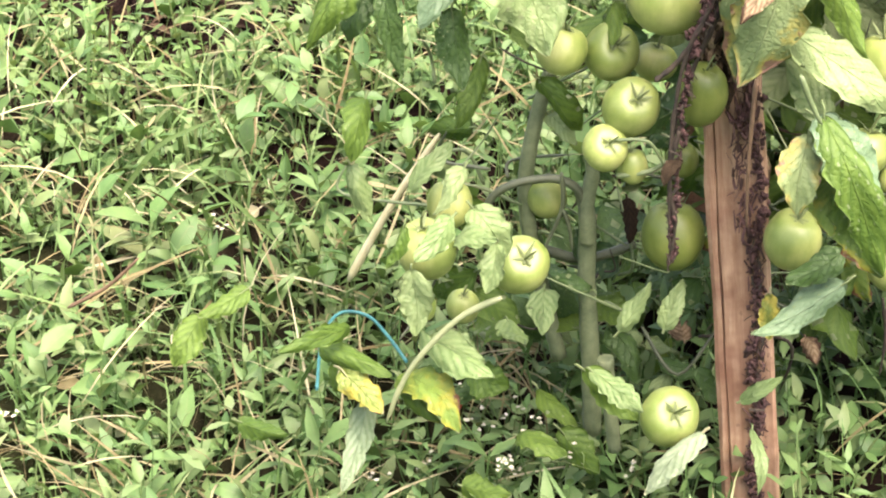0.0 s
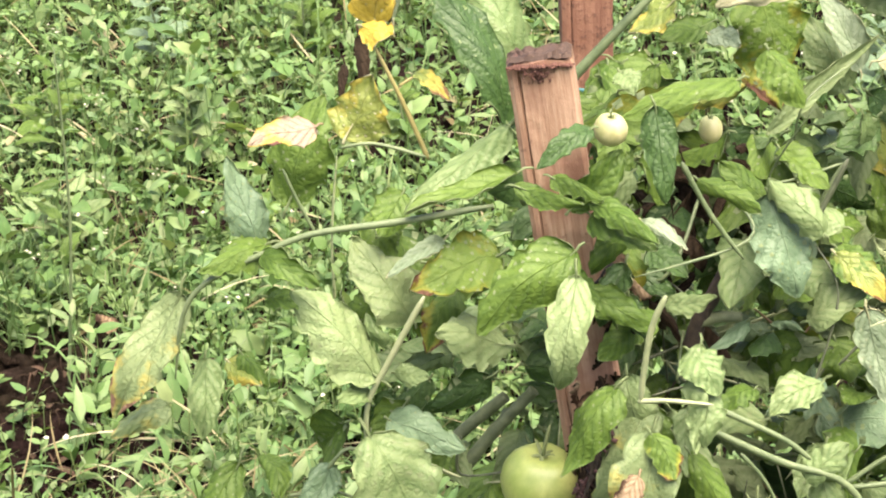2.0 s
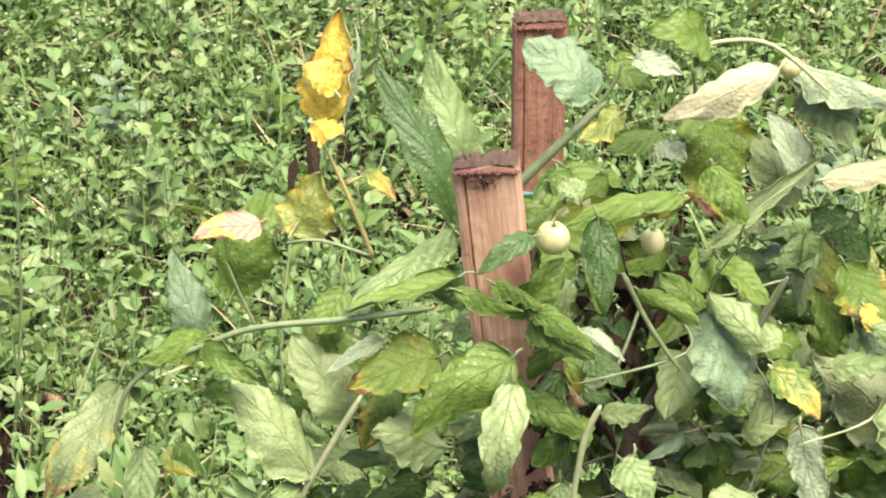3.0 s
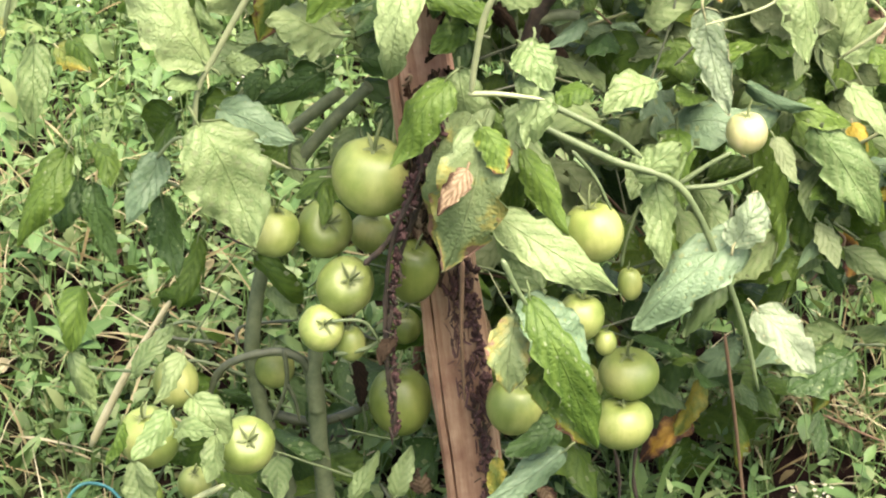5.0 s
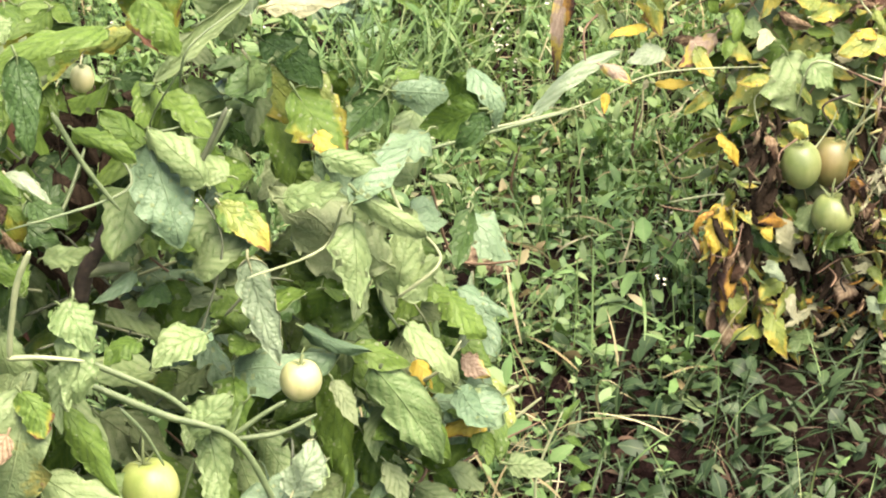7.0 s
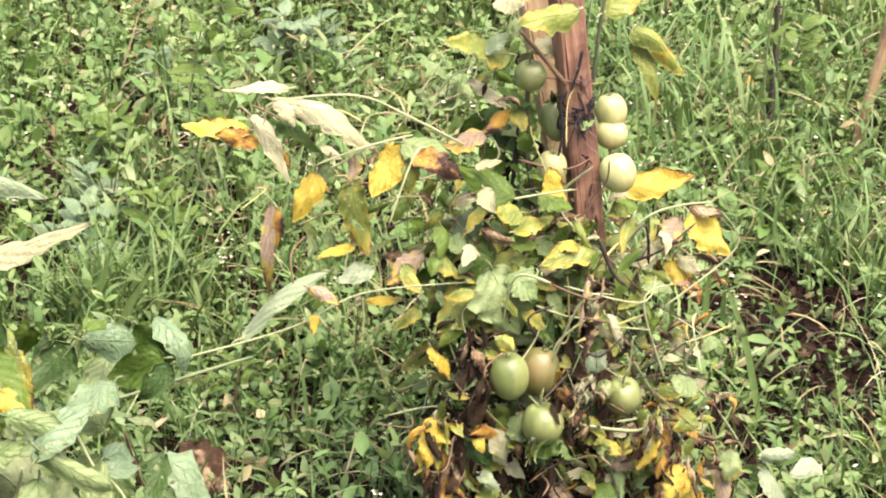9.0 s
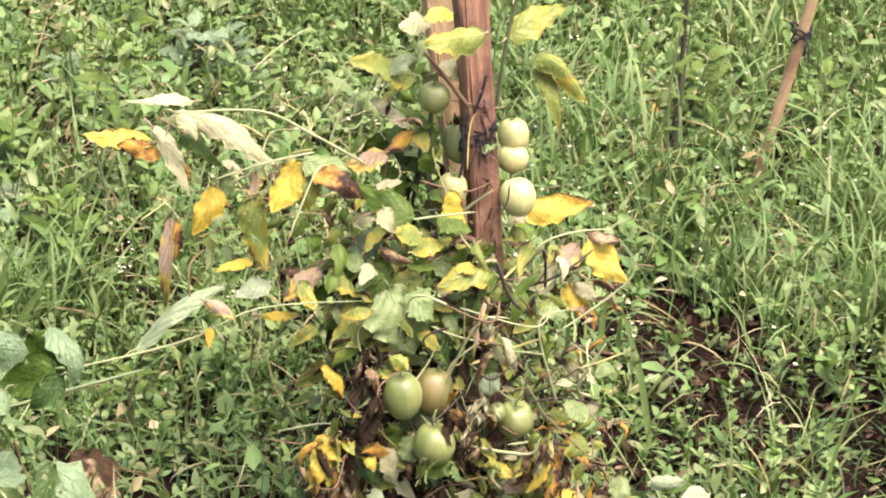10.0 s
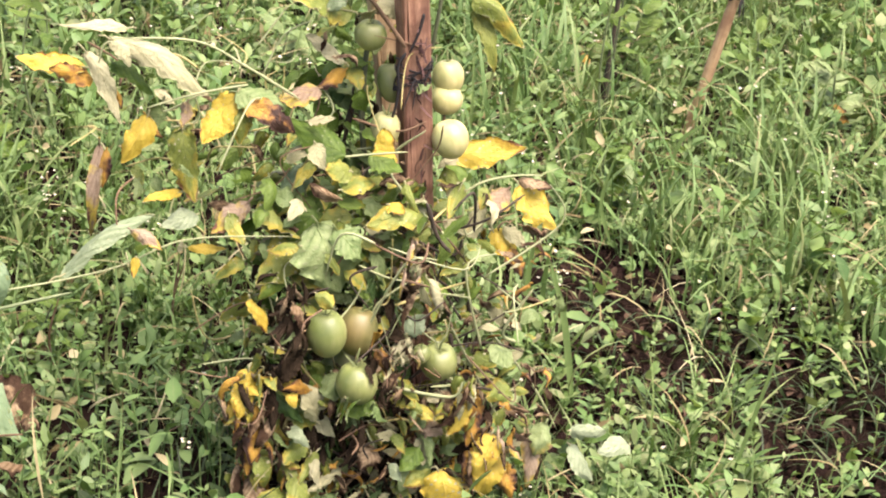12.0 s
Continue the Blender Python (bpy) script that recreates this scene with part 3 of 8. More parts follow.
def calyx_mesh(r, seed):
    """Five or six thin sepals curling off the crown and a short stalk."""
    rng = np.random.default_rng(seed)
    V, F = [], []
    n = int(rng.integers(5, 7))
    for k in range(n):
        a = 2 * math.pi * k / n + rng.uniform(-0.2, 0.2)
        length = r * rng.uniform(0.25, 0.62)
        up = rng.uniform(-0.5, 0.5)
        for i in range(6):
            s = i / 5
            w = r * 0.045 * (1 - s) ** 0.5 + 0.0004
            rad = 0.06 * r + length * s
            z = 0.14 * r * math.sin(s * 2.6) + up * r * s * s - 0.06 * r * s
            for side, dz in ((-1, 0), (0, 0.05 * r), (1, 0)):
                V.append((rad * math.cos(a) - side * w * math.sin(a), rad * math.sin(a) + side * w * math.cos(a), z + dz * (1 - s)))
        o = k * 18
        for i in range(5):
            for j in range(2):
                F.append((o + i * 3 + j, o + i * 3 + 3 + j, o + i * 3 + 4 + j, o + i * 3 + 1 + j))
    me = mesh_from("calyx", V, F)
    stalk = tube_mesh("stalk", [(0, 0, -0.05 * r), (0.05 * r, 0, 0.35 * r), (0.25 * r, 0.08 * r, 0.8 * r)], r * 0.05, r * 0.045, sides=6, steps=3)
    bm = bmesh.new()
    bm.from_mesh(me)
    bm.from_mesh(stalk)
    bm.to_mesh(me)
    bm.free()
    bpy.data.meshes.remove(stalk)
    for p in me.polygons:
        p.use_smooth = True
    return me


TOM_RNG = np.random.default_rng(5)


def tomato(plant, kind, place, r, tall=0.92, tilt=None, spin=None, calyx=True, ribs=0.6):
    """tilt: how far the crown leans from upright, spin: to which side."""
    g = TOM_RNG
    tilt = g.uniform(-30, 18) if tilt is None else tilt
    spin = g.uniform(-60, 60) if spin is None else spin
    n = int(g.integers(1, 1 << 30))
    o = plant.matrix_basis.translation
    ob = part("tomato", tomato_mesh(r, tall, ribs, n), TOM[kind], plant)
    m = Matrix.Translation(Vector(place) - o) @ Matrix.Rotation(radians(spin), 4, "Z") @ Matrix.Rotation(radians(tilt), 4, "X")
    ob.matrix_basis = m
    if calyx:
        c = part("calyx", calyx_mesh(r, n), STEM["calyx"], ob, "dark green calyx of thin sepals")
        c.matrix_basis = Matrix.Translation((0, 0, r * tall * 0.78))
    return ob


# stakes ------------------------------------------------------------------
def stake(name, foot, top, width, depth, material, label, category="stake", turn=0.0, group="", cap=None, seed=3):
    """A rough-sawn board driven into the soil: uneven faces, worn arrises, a split top."""
    rng = np.random.default_rng(seed)
    foot, top = Vector(foot), Vector(top)
    h = (top - foot).length
    bm = bmesh.new()
    rings = 28
    prof = [(-1, -0.8), (-0.86, -1), (-0.68, -1), (-0.65, -0.72), (-0.61, -1), (-0.2, -1.0), (0.3, -0.97), (0.88, -1), (1, -0.8), (1, 0.8), (0.86, 1), (-0.86, 1), (-1, 0.8)]
    prev = None
    for i in range(rings + 1):
        z = h * i / rings
        wob = 1 + 0.02 * math.sin(i * 0.9 + seed) + rng.uniform(-0.012, 0.012)
        ring = []
        for (px, py) in prof:
            jz = rng.uniform(-0.004, 0.003) if i == rings else 0
            ring.append(bm.verts.new((px * width / 2 * wob + 0.0008 * rng.uniform(-1, 1), py * depth / 2 + 0.0008 * rng.uniform(-1, 1), z + jz)))
        if prev:
            for j in range(len(prof)):
                k = (j + 1) % len(prof)
                bm.faces.new((prev[j], prev[k], ring[k], ring[j]))
        else:
            bm.faces.new(ring[::-1])
        prev = ring
    bm.faces.new(prev)
    root = new(name)
    up = (top - foot).normalized()
    across = (Vector((1, 0, 0)) - up * up.x).normalized()
    root.matrix_basis = Matrix.Translation(foot) @ Matrix((across, up.cross(across), up)).transposed().to_4x4() @ Matrix.Rotation(radians(turn), 4, "Z")
    part("board", bm, material, root)
    if cap:
        bm = bmesh.new()
        bmesh.ops.create_grid(bm, x_segments=14, y_segments=8, size=0.5)
        for v in bm.verts:
            edge = max(abs(v.co.x), abs(v.co.y)) > 0.49
            v.co.z = (-0.001 * rng.uniform(0.0, 2.0) if edge else 0.002 + 0.002 * rng.uniform(-1, 1))
            v.co.x *= width * (1.0 if edge else 0.98)
            v.co.y *= depth * 1.0
            v.co.z += h + 0.0032
        part("splintered_top", bm, cap, root, "dirty splintered end grain")
    tagged(root, label, category, group)
    return root


def tie(parent_thing, kind, centre, rx, ry, r, turns, tails, seed):
    """Twine wound round a stake, with loose ends."""
    rng = np.random.default_rng(seed)
    c = Vector(centre)
    root = new("twine_tie")
    root.matrix_basis = Matrix.Translation(c)
    for k in range(turns):
        z = rng.uniform(-0.012, 0.012)
        sl = rng.uniform(-0.02, 0.02)
        pts = []
        for a in np.linspace(0.2, 0.2 + 2 * math.pi, 13):
            ca, sa = math.cos(a), math.sin(a)
            pts.append((rx * math.copysign(abs(ca) ** 0.5, ca) * rng.uniform(0.99, 1.06), ry * math.copysign(abs(sa) ** 0.5, sa) * rng.uniform(0.98, 1.06), z + sl * ca + rng.normal(0, 0.003)))
        part("loop", tube_mesh("loop", pts, r, r, sides=5, steps=4), STEM[kind], root)
    for k in range(tails):
        d = Vector((rng.uniform(-0.5, 0.5), rng.uniform(-0.5, -0.1), rng.uniform(-1.3, 0.2))) * 0.026
        s = Vector((rng.uniform(-0.3, 0.3) * rx, -ry * 1.02, 0))
        part("loose_end", tube_mesh("loose_end", [s, s + d * 0.6 + Vector((0, -0.004, 0.006)), s + d * 1.3], r, r * 0.7, sides=5), STEM[kind], root)
    return root


# ---- the ground ----
gx = np.concatenate([[-400, -60, -12, -5], np.linspace(-2.4, 4.0, 129), [7, 14, 60, 400]])
gy = np.concatenate([[-400, -60, -12, -5, -3], np.linspace(-2.2, 5.2, 149), [8, 15, 60, 400]])
GX, GY = np.meshgrid(gx, gy, indexing="ij")
near = np.exp(-np.maximum(0, np.hypot(GX - 0.8, GY - 1.2) - 3.0))
GZ = ground_height(GX, GY) * near - 0.05 * (1 - near)
rough_rng = np.random.default_rng(2)
GZ = GZ + near * rough_rng.normal(0, 0.006, GZ.shape)
ground_me = mesh_from("ground", np.stack([GX, GY, GZ], -1).reshape(-1, 3), grid_faces(len(gx), len(gy)))
tagged(part("ground", ground_me, SOIL), "dark brown crumbly garden soil under the weeds", "ground", kind="structure")

# ---- weeds ----
WR = np.random.default_rng(21)


def blade_template(rows, cols, outline, bend, fold):
    u = np.linspace(0, 1, rows)
    v = np.linspace(-1, 1, cols)
    ang = bend * (0.35 - u)
    y = np.concatenate([[0], np.cumsum(np.cos(ang[:-1]))]) / (rows - 1)
    z = np.concatenate([[0], np.cumsum(np.sin(ang[:-1]))]) / (rows - 1)
    w = np.array([outline(t) for t in u])
    U, V = np.meshgrid(u, v, indexing="ij")
    P = np.stack([V * w[:, None] * 0.5, y[:, None] + 0 * V, z[:, None] + 0 * V, np.abs(V) * w[:, None] * 0.5 * fold], -1)
    return P.reshape(-1, 4), grid_faces(rows, cols), np.stack([U, V], -1).reshape(-1, 2)


def ovate(t):
    return max(0.16, math.sin(math.pi * t ** 0.8) ** 0.8)


def round_(t):
    return max(0.02, math.sin(math.pi * min(1, t * 0.97 + 0.02)) ** 0.55)


def lance(t):
    return max(0.03, math.sin(math.pi * t ** 0.6) ** 0.8)


def strap(t):
    return max(0.03, min(1, t * 8 + 0.3) * (1 - t ** 2.2))


class Batch:
    """Collects many blades of one look and writes them as one mesh."""

    def __init__(self):
        self.v, self.f, self.t, self.n = [], [], [], 0

    def add(self, template, pos, yaw, pitch, roll, length, width):
        P, F, T = template
        n = len(pos)
        if n == 0:
            return
        cy, sy, cp, sp, cr, sr = np.cos(yaw), np.sin(yaw), np.cos(pitch), np.sin(pitch), np.cos(roll), np.sin(roll)
        x = P[None, :, 0] * width[:, None]
        y = P[None, :, 1] * length[:, None]
        z = P[None, :, 2] * length[:, None] + P[None, :, 3] * width[:, None]
        x, z = x * cr[:, None] + z * sr[:, None], -x * sr[:, None] + z * cr[:, None]
        y, z = y * cp[:, None] - z * sp[:, None], y * sp[:, None] + z * cp[:, None]
        x, y = x * cy[:, None] - y * sy[:, None], x * sy[:, None] + y * cy[:, None]
        V = np.stack([x, y, z], -1) + pos[:, None, :]
        self.v.append(V.reshape(-1, 3))
        self.f.append((F[None] + (np.arange(n) * len(P))[:, None, None] + self.n).reshape(-1, 4))
        self.t.append(np.tile(T, (n, 1)))
        self.n += n * len(P)

    def mesh(self, name):
        return mesh_from(name, np.concatenate(self.v), np.concatenate(self.f), np.concatenate(self.t))


def spots(density, margin=0.035, front=None):
    """Places for weeds: dense over the bed round the plants, thin further out."""
    x0, x1, y0, y1 = -2.6, 4.4, -1.6, 5.2
    n = int(density * (x1 - x0) * (y1 - y0))
    x, y = WR.uniform(x0, x1, n), WR.uniform(y0, y1, n)
    side = np.abs(x - (0.12 + 0.14 * (y + 2.0))) - (0.55 + 0.31 * np.maximum(0, y + 1.6))
    out = np.maximum.reduce([side, -0.5 - y, y - 3.3, 0 * x])
    inside = out <= 0
    keep = WR.uniform(0, 1, n) < np.maximum(np.exp(-out / 0.2), margin)
    if front is not None:
        keep &= inside & (y < front)
    x, y = x[keep], y[keep]
    bare = np.zeros(len(x))
    for cx, cy, rx, ry, s in CLEARINGS:
        bare = np.maximum(bare, s * np.exp(-(((x - cx) / rx) ** 2 + ((y - cy) / ry) ** 2) ** 2))
    nz = np.array([noise.noise((p * 4.2, q * 4.2, 0.3)) for p, q in zip(x, y)])
    keep = WR.uniform(0, 1, len(x)) > np.maximum(bare, np.clip(-nz * 0.8 - 0.2, 0, np.where(y < 1.1, 0.3, 0.15)))
    x, y = x[keep], y[keep]
    return np.stack([x, y, ground_height(x, y)], 1)


# bare patches: centre, half sizes, how bare
# around the hollow and second plant they also stand in for shade
CLEARINGS = [(-0.60, 0.81, 0.10, 0.17, 0.90), (0.87, 0.47, 0.19, 0.32, 0.97), (0.63, 0.20, 0.13, 0.22, 1.00), (0.69, 0.43, 0.14, 0.24, 0.90), (1.57, 0.78, 0.17, 0.29, 0.90), (0.98, 0.76, 0.14, 0.24, 0.95), (1.17, 0.85, 0.12, 0.20, 0.80), (1.43, 1.14, 0.11, 0.19, 0.75), (1.37, 0.98, 0.11, 0.19, 0.85), (1.38, 1.15, 0.14, 0.24, 0.70), (-0.55, 0.76, 0.07, 0.12, 0.85), (-0.44, 0.71, 0.06, 0.10, 0.75), (-0.54, 0.78, 0.06, 0.10, 0.80), (0.68, 1.43, 0.05, 0.09, 0.90), (1.42, 1.17, 0.10, 0.17, 0.65), (1.58, 0.79, 0.17, 0.29, 0.75), (0.86, 0.54, 0.10, 0.17, 0.60), (1.41, 1.01, 0.12, 0.20, 0.50), (1.39, 1.09, 0.08, 0.14, 0.60), (0.71, 0.45, 0.17, 0.29, 0.72), (0.60, 0.54, 0.06, 0.10, 0.90), (0.85, 1.29, 0.04, 0.07, 0.80), (0.98, 0.81, 0.10, 0.17, 0.90), (1.04, 0.73, 0.08, 0.14, 0.85), (0.29, 2.48, 0.05, 0.09, 0.50), (0.66, 1.49, 0.09, 0.06, 1.0), (0.97, 0.62, 0.13, 0.12, 0.85), (-0.58, 0.95, 0.15, 0.11, 0.95), (-0.40, 0.86, 0.10, 0.08, 0.7), (1.40, 0.84, 0.14, 0.12, 0.4), (0.67, 0.42, 0.12, 0.12, 0.6)]

# broad-leaved weeds on short stalks
def broad_weeds(density, h_lo, h_hi, l_lo, l_hi, ratio, pairs, batch, stalks, shapes, tall_noise=2.0, front=None, left=None, back=None):
    pos = spots(density, front=front)
    if back is not None:
        pos = pos[pos[:, 1] > back + 0.25 * np.sin(3 * pos[:, 0])]
        pos = pos[WR.uniform(0, 1, len(pos)) > 0.15 * np.clip((pos[:, 0] - 1.05) * 3, 0, 1)]
    if left is not None:
        pos = pos[pos[:, 0] < left]
    n = len(pos)
    patch = np.array([noise.noise((p * tall_noise, q * tall_noise, 4.7)) for p, q, _ in pos])
    h = WR.uniform(h_lo, h_hi, n) * (1 + 0.7 * patch)
    lean = WR.normal(0, 0.22, (n, 2))
    size = WR.uniform(0.65, 1.3, n)
    for k in range(pairs):
        s = (k + 0.8) / pairs
        for side in (0, 1):
            live = WR.uniform(0, 1, n) < 0.92
            m = int(live.sum())
            p = pos[live].copy()
            p[:, 2] += h[live] * s
            p[:, :2] += lean[live] * (h[live] * s)[:, None]
            yaw = WR.uniform(0, 2 * np.pi, m) if side == 0 else WR.uniform(0, 2 * np.pi, m)
            length = (l_lo + (l_hi - l_lo) * WR.beta(1.3, 2.0, m)) * size[live] * (1.2 - 0.4 * s)
            batch.add(shapes[(k + side) % len(shapes)], p, yaw, WR.normal(0.25 + 0.25 * s, 0.35, m), WR.normal(0, 0.35, m), length, length * ratio * WR.uniform(0.75, 1.2, m))
    top = pos.copy()
    stalks.add(STALK, top, np.arctan2(-lean[:, 0], lean[:, 1]), np.pi / 2 - np.hypot(lean[:, 0], lean[:, 1]), WR.uniform(0, 6, n), h, np.full(n, 0.0025))


STALK = blade_template(3, 3, lambda t: 1.0 - 0.4 * t, 0.1, 0.8)
OVATES = [blade_template(4, 3, ovate, b, f) for b, f in ((0.5, 0.25), (1.1, 0.15), (0.2, 0.4), (0.8, -0.1))]
ROUNDS = [blade_template(4, 3, round_, b, f) for b, f in ((0.5, 0.2), (0.9, 0.1), (0.2, -0.15))]
LANCES = [blade_template(4, 3, lance, b, f) for b, f in ((0.6, 0.3), (1.2, 0.2), (0.3, 0.4))]
STRAPS = [blade_template(6, 3, strap, b, f) for b, f in ((1.2, 0.3), (1.9, 0.25), (0.7, 0.35), (2.6, 0.2))]

THIN_STRAPS = [blade_template(6, 2, strap, b, 0) for b in (1.2, 1.9, 0.7, 2.6)]
SMALL_OVATES = [blade_template(4, 2, ovate, b, 0) for b in (0.5, 1.1, 0.2, 0.8)]
SMALL_ROUNDS = [blade_template(4, 2, round_, b, 0) for b in (0.5, 0.9, 0.2)]
SMALL_LANCES = [blade_template(4, 2, lance, b, 0) for b in (0.6, 1.2, 0.3)]

weed_batch, low_batch, back_batch = Batch(), Batch(), Batch()
broad_weeds(460, 0.03, 0.10, 0.008, 0.026, 0.52, 4, weed_batch, weed_batch, SMALL_OVATES)
broad_weeds(70, 0.05, 0.14, 0.022, 0.050, 0.50, 3, weed_batch, weed_batch, OVATES, 1.1)
broad_weeds(190, 0.05, 0.14, 0.013, 0.044, 0.34, 4, weed_batch, weed_batch, SMALL_LANCES, 1.6)
broad_weeds(250, 0.015, 0.06, 0.008, 0.020, 0.75, 4, low_batch, low_batch, SMALL_ROUNDS, 3.0)
broad_weeds(130, 0.03, 0.10, 0.020, 0.050, 0.48, 3, weed_batch, weed_batch, OVATES, 1.5, front=1.2, left=0.42)
broad_weeds(230, 0.02, 0.09, 0.010, 0.030, 0.52, 4, weed_batch, weed_batch, SMALL_OVATES, 2.2, front=1.3)
broad_weeds(260, 0.02, 0.08, 0.010, 0.030, 0.55, 4, back_batch, back_batch, SMALL_OVATES, 2.2, front=1.35, back=0.72)
broad_weeds(230, 0.03, 0.11, 0.018, 0.055, 0.26, 4, weed_batch, weed_batch, LANCES, 2.0, front=1.2, left=0.42)
broad_weeds(300, 0.01, 0.04, 0.008, 0.022, 0.75, 4, low_batch, low_batch, SMALL_ROUNDS, 3.0, front=1.3)
broad_weeds(170, 0.03, 0.10, 0.035, 0.075, 0.32, 2, weed_batch, weed_batch, LANCES, 2.0, front=0.9, left=0.0)
broad_weeds(400, 0.05, 0.12, 0.010, 0.025, 0.60, 5, back_batch, back_batch, SMALL_OVATES, 2.4, back=0.75)
broad_weeds(300, 0.04, 0.10, 0.008, 0.018, 0.72, 5, back_batch, back_batch, SMALL_ROUNDS, 1.7, back=1.0)
broad_weeds(85, 0.06, 0.15, 0.020, 0.048, 0.55, 4, back_batch, back_batch, OVATES, 1.3, back=0.9)
tagged(part("leafy_weeds", back_batch.mesh("leafy_weeds"), WEED_BACK), "thick bright green small-leaved weeds behind the plants", "weeds", kind="stuff")
tagged(part("broadleaf_weeds", weed_batch.mesh("broadleaf_weeds"), WEED), "dense carpet of mid-green broadleaf weeds", "weeds", kind="stuff")
tagged(part("creeping_weeds", low_batch.mesh("creeping_weeds"), WEED_LOW), "low creeping weeds with small round leaves", "weeds", kind="stuff")

# grass tufts
grass_batch = Batch()
tuft = spots(150)
lush = np.exp(-(((tuft[:, 0] - 1.75) / 0.75) ** 2 + ((tuft[:, 1] - 1.7) / 1.2) ** 2)) + np.exp(-(((tuft[:, 0] - 0.75) / 0.22) ** 2 + ((tuft[:, 1] - 1.5) / 0.35) ** 2)) + np.exp(-(((tuft[:, 0] - 0.35) / 0.3) ** 2 + ((tuft[:, 1] - 0.25) / 0.3) ** 2))
tuft = tuft[WR.uniform(0, 1, len(tuft)) < 0.22 + 0.8 * lush]
extra = tuft[(tuft[:, 0] > 0.6) | (tuft[:, 0] < -0.35)]
for k in range(9):
    p = (tuft if k < 5 else extra).copy()
    n = len(p)
    p[:, :2] += WR.normal(0, 0.012, (n, 2))
    length = WR.uniform(0.05, 0.21, n)
    grass_batch.add(STRAPS[k % 4], p, WR.uniform(0, 6.283, n), WR.normal(1.0, 0.3, n), WR.normal(0, 0.5, n), length, WR.uniform(0.002, 0.006, n))
meadow = spots(90)
meadow = meadow[(meadow[:, 0] > 1.1 + 0.2 * np.sin(4 * meadow[:, 1])) & (meadow[:, 1] > 0.95)]
meadow = meadow[(np.abs(meadow[:, 0] - 1.68 - 0.1 * (meadow[:, 1] - 1.6)) > 0.10) | (np.abs(meadow[:, 1] - 1.65) > 0.22)]
meadow = meadow[np.array([noise.noise((a * 3.1, b * 3.1, 7.7)) for a, b, _ in meadow]) > -0.22]
for k in range(8):
    p = meadow.copy()
    n = len(p)
    p[:, :2] += WR.normal(0, 0.014, (n, 2))
    grass_batch.add(THIN_STRAPS[(0, 1, 3)[k % 3]], p, WR.uniform(0, 6.283, n), WR.normal(1.15, 0.28, n), WR.normal(0, 0.5, n), WR.uniform(0.08, 0.25, n), WR.uniform(0.004, 0.0095, n))
tagged(part("grass", grass_batch.mesh("grass"), GRASS), "fresh green grass tufts among the weeds", "grass", kind="stuff")

# narrow-bladed grass in the hollow between the plants, its shade put into the colour
shaded_batch = Batch()
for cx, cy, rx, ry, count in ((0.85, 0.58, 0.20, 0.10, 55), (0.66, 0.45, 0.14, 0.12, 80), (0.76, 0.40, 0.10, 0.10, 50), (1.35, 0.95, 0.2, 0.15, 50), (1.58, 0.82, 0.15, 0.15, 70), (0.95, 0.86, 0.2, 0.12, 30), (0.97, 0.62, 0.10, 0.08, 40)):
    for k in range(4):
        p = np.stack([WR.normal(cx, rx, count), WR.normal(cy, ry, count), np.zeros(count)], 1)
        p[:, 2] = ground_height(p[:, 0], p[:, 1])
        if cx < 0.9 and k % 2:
            shaded_batch.add(ROUNDS[k % 3] if k < 2 else OVATES[k], p + (0.02, 0.01, 0.03), WR.uniform(0, 6.283, count), WR.normal(0.3, 0.4, count), WR.normal(0, 0.4, count), WR.uniform(0.014, 0.036, count), WR.uniform(0.008, 0.022, count))
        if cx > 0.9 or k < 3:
            shaded_batch.add(STRAPS[k], p, WR.uniform(0, 6.283, count), WR.normal(0.45, 0.4, count), WR.normal(0, 0.5, count), WR.uniform(0.03, 0.11, count), WR.uniform(0.002, 0.005, count))
tagged(part("dark_grass", shaded_batch.mesh("dark_grass"), SHADED_GRASS), "blue-green grass in the hollow, coloured dark for the shade there", "grass", kind="stuff")

# wiry stems and seedling grass between the leaves
wire_batch = Batch()
p = np.concatenate([spots(420, front=1.4), spots(110)])
n = len(p)
wire_batch.add(THIN_STRAPS[2], p, WR.uniform(0, 6.283, n), WR.normal(0.95, 0.35, n), WR.normal(0, 0.5, n), WR.uniform(0.05, 0.17, n), WR.uniform(0.0012, 0.003, n))
p = spots(260, front=1.4)
n = len(p)
p[:, 2] += WR.uniform(0.01, 0.07, n)
wire_batch.add(THIN_STRAPS[1], p, WR.uniform(0, 6.283, n), WR.normal(0.35, 0.4, n), WR.normal(0, 0.5, n), WR.uniform(0.05, 0.15, n), WR.uniform(0.0015, 0.0045, n))
MEADOW = [blade_template(3, 2, strap, b, 0.0) for b in (0.8, 1.6)]
n = 36000
p = np.stack([WR.uniform(-5.0, 7.0, n), WR.uniform(-5.0, 9.0, n), np.full(n, -0.06)], 1)
gap = np.abs(p[:, 0] - (0.12 + 0.14 * (p[:, 1] + 2.0))) - (0.45 + 0.31 * np.maximum(0, p[:, 1] + 1.6))
p = p[(gap > 0.05) | (p[:, 1] < -0.55) | (p[:, 1] > 3.4)]
p = p[np.hypot(p[:, 0], p[:, 1] + 2.0) > 0.3]
n = len(p)
for k in (0, 1):
    wire_batch.add(MEADOW[k], p[k::2], WR.uniform(0, 6.283, len(p[k::2])), WR.normal(0.9, 0.35, len(p[k::2])), WR.normal(0, 0.5, len(p[k::2])), WR.uniform(0.06, 0.2, len(p[k::2])), WR.uniform(0.006, 0.02, len(p[k::2])))
tagged(part("wiry_grass", wire_batch.mesh("wiry_grass"), GRASS), "wiry stems and fine grass between the weeds", "grass", kind="stuff")

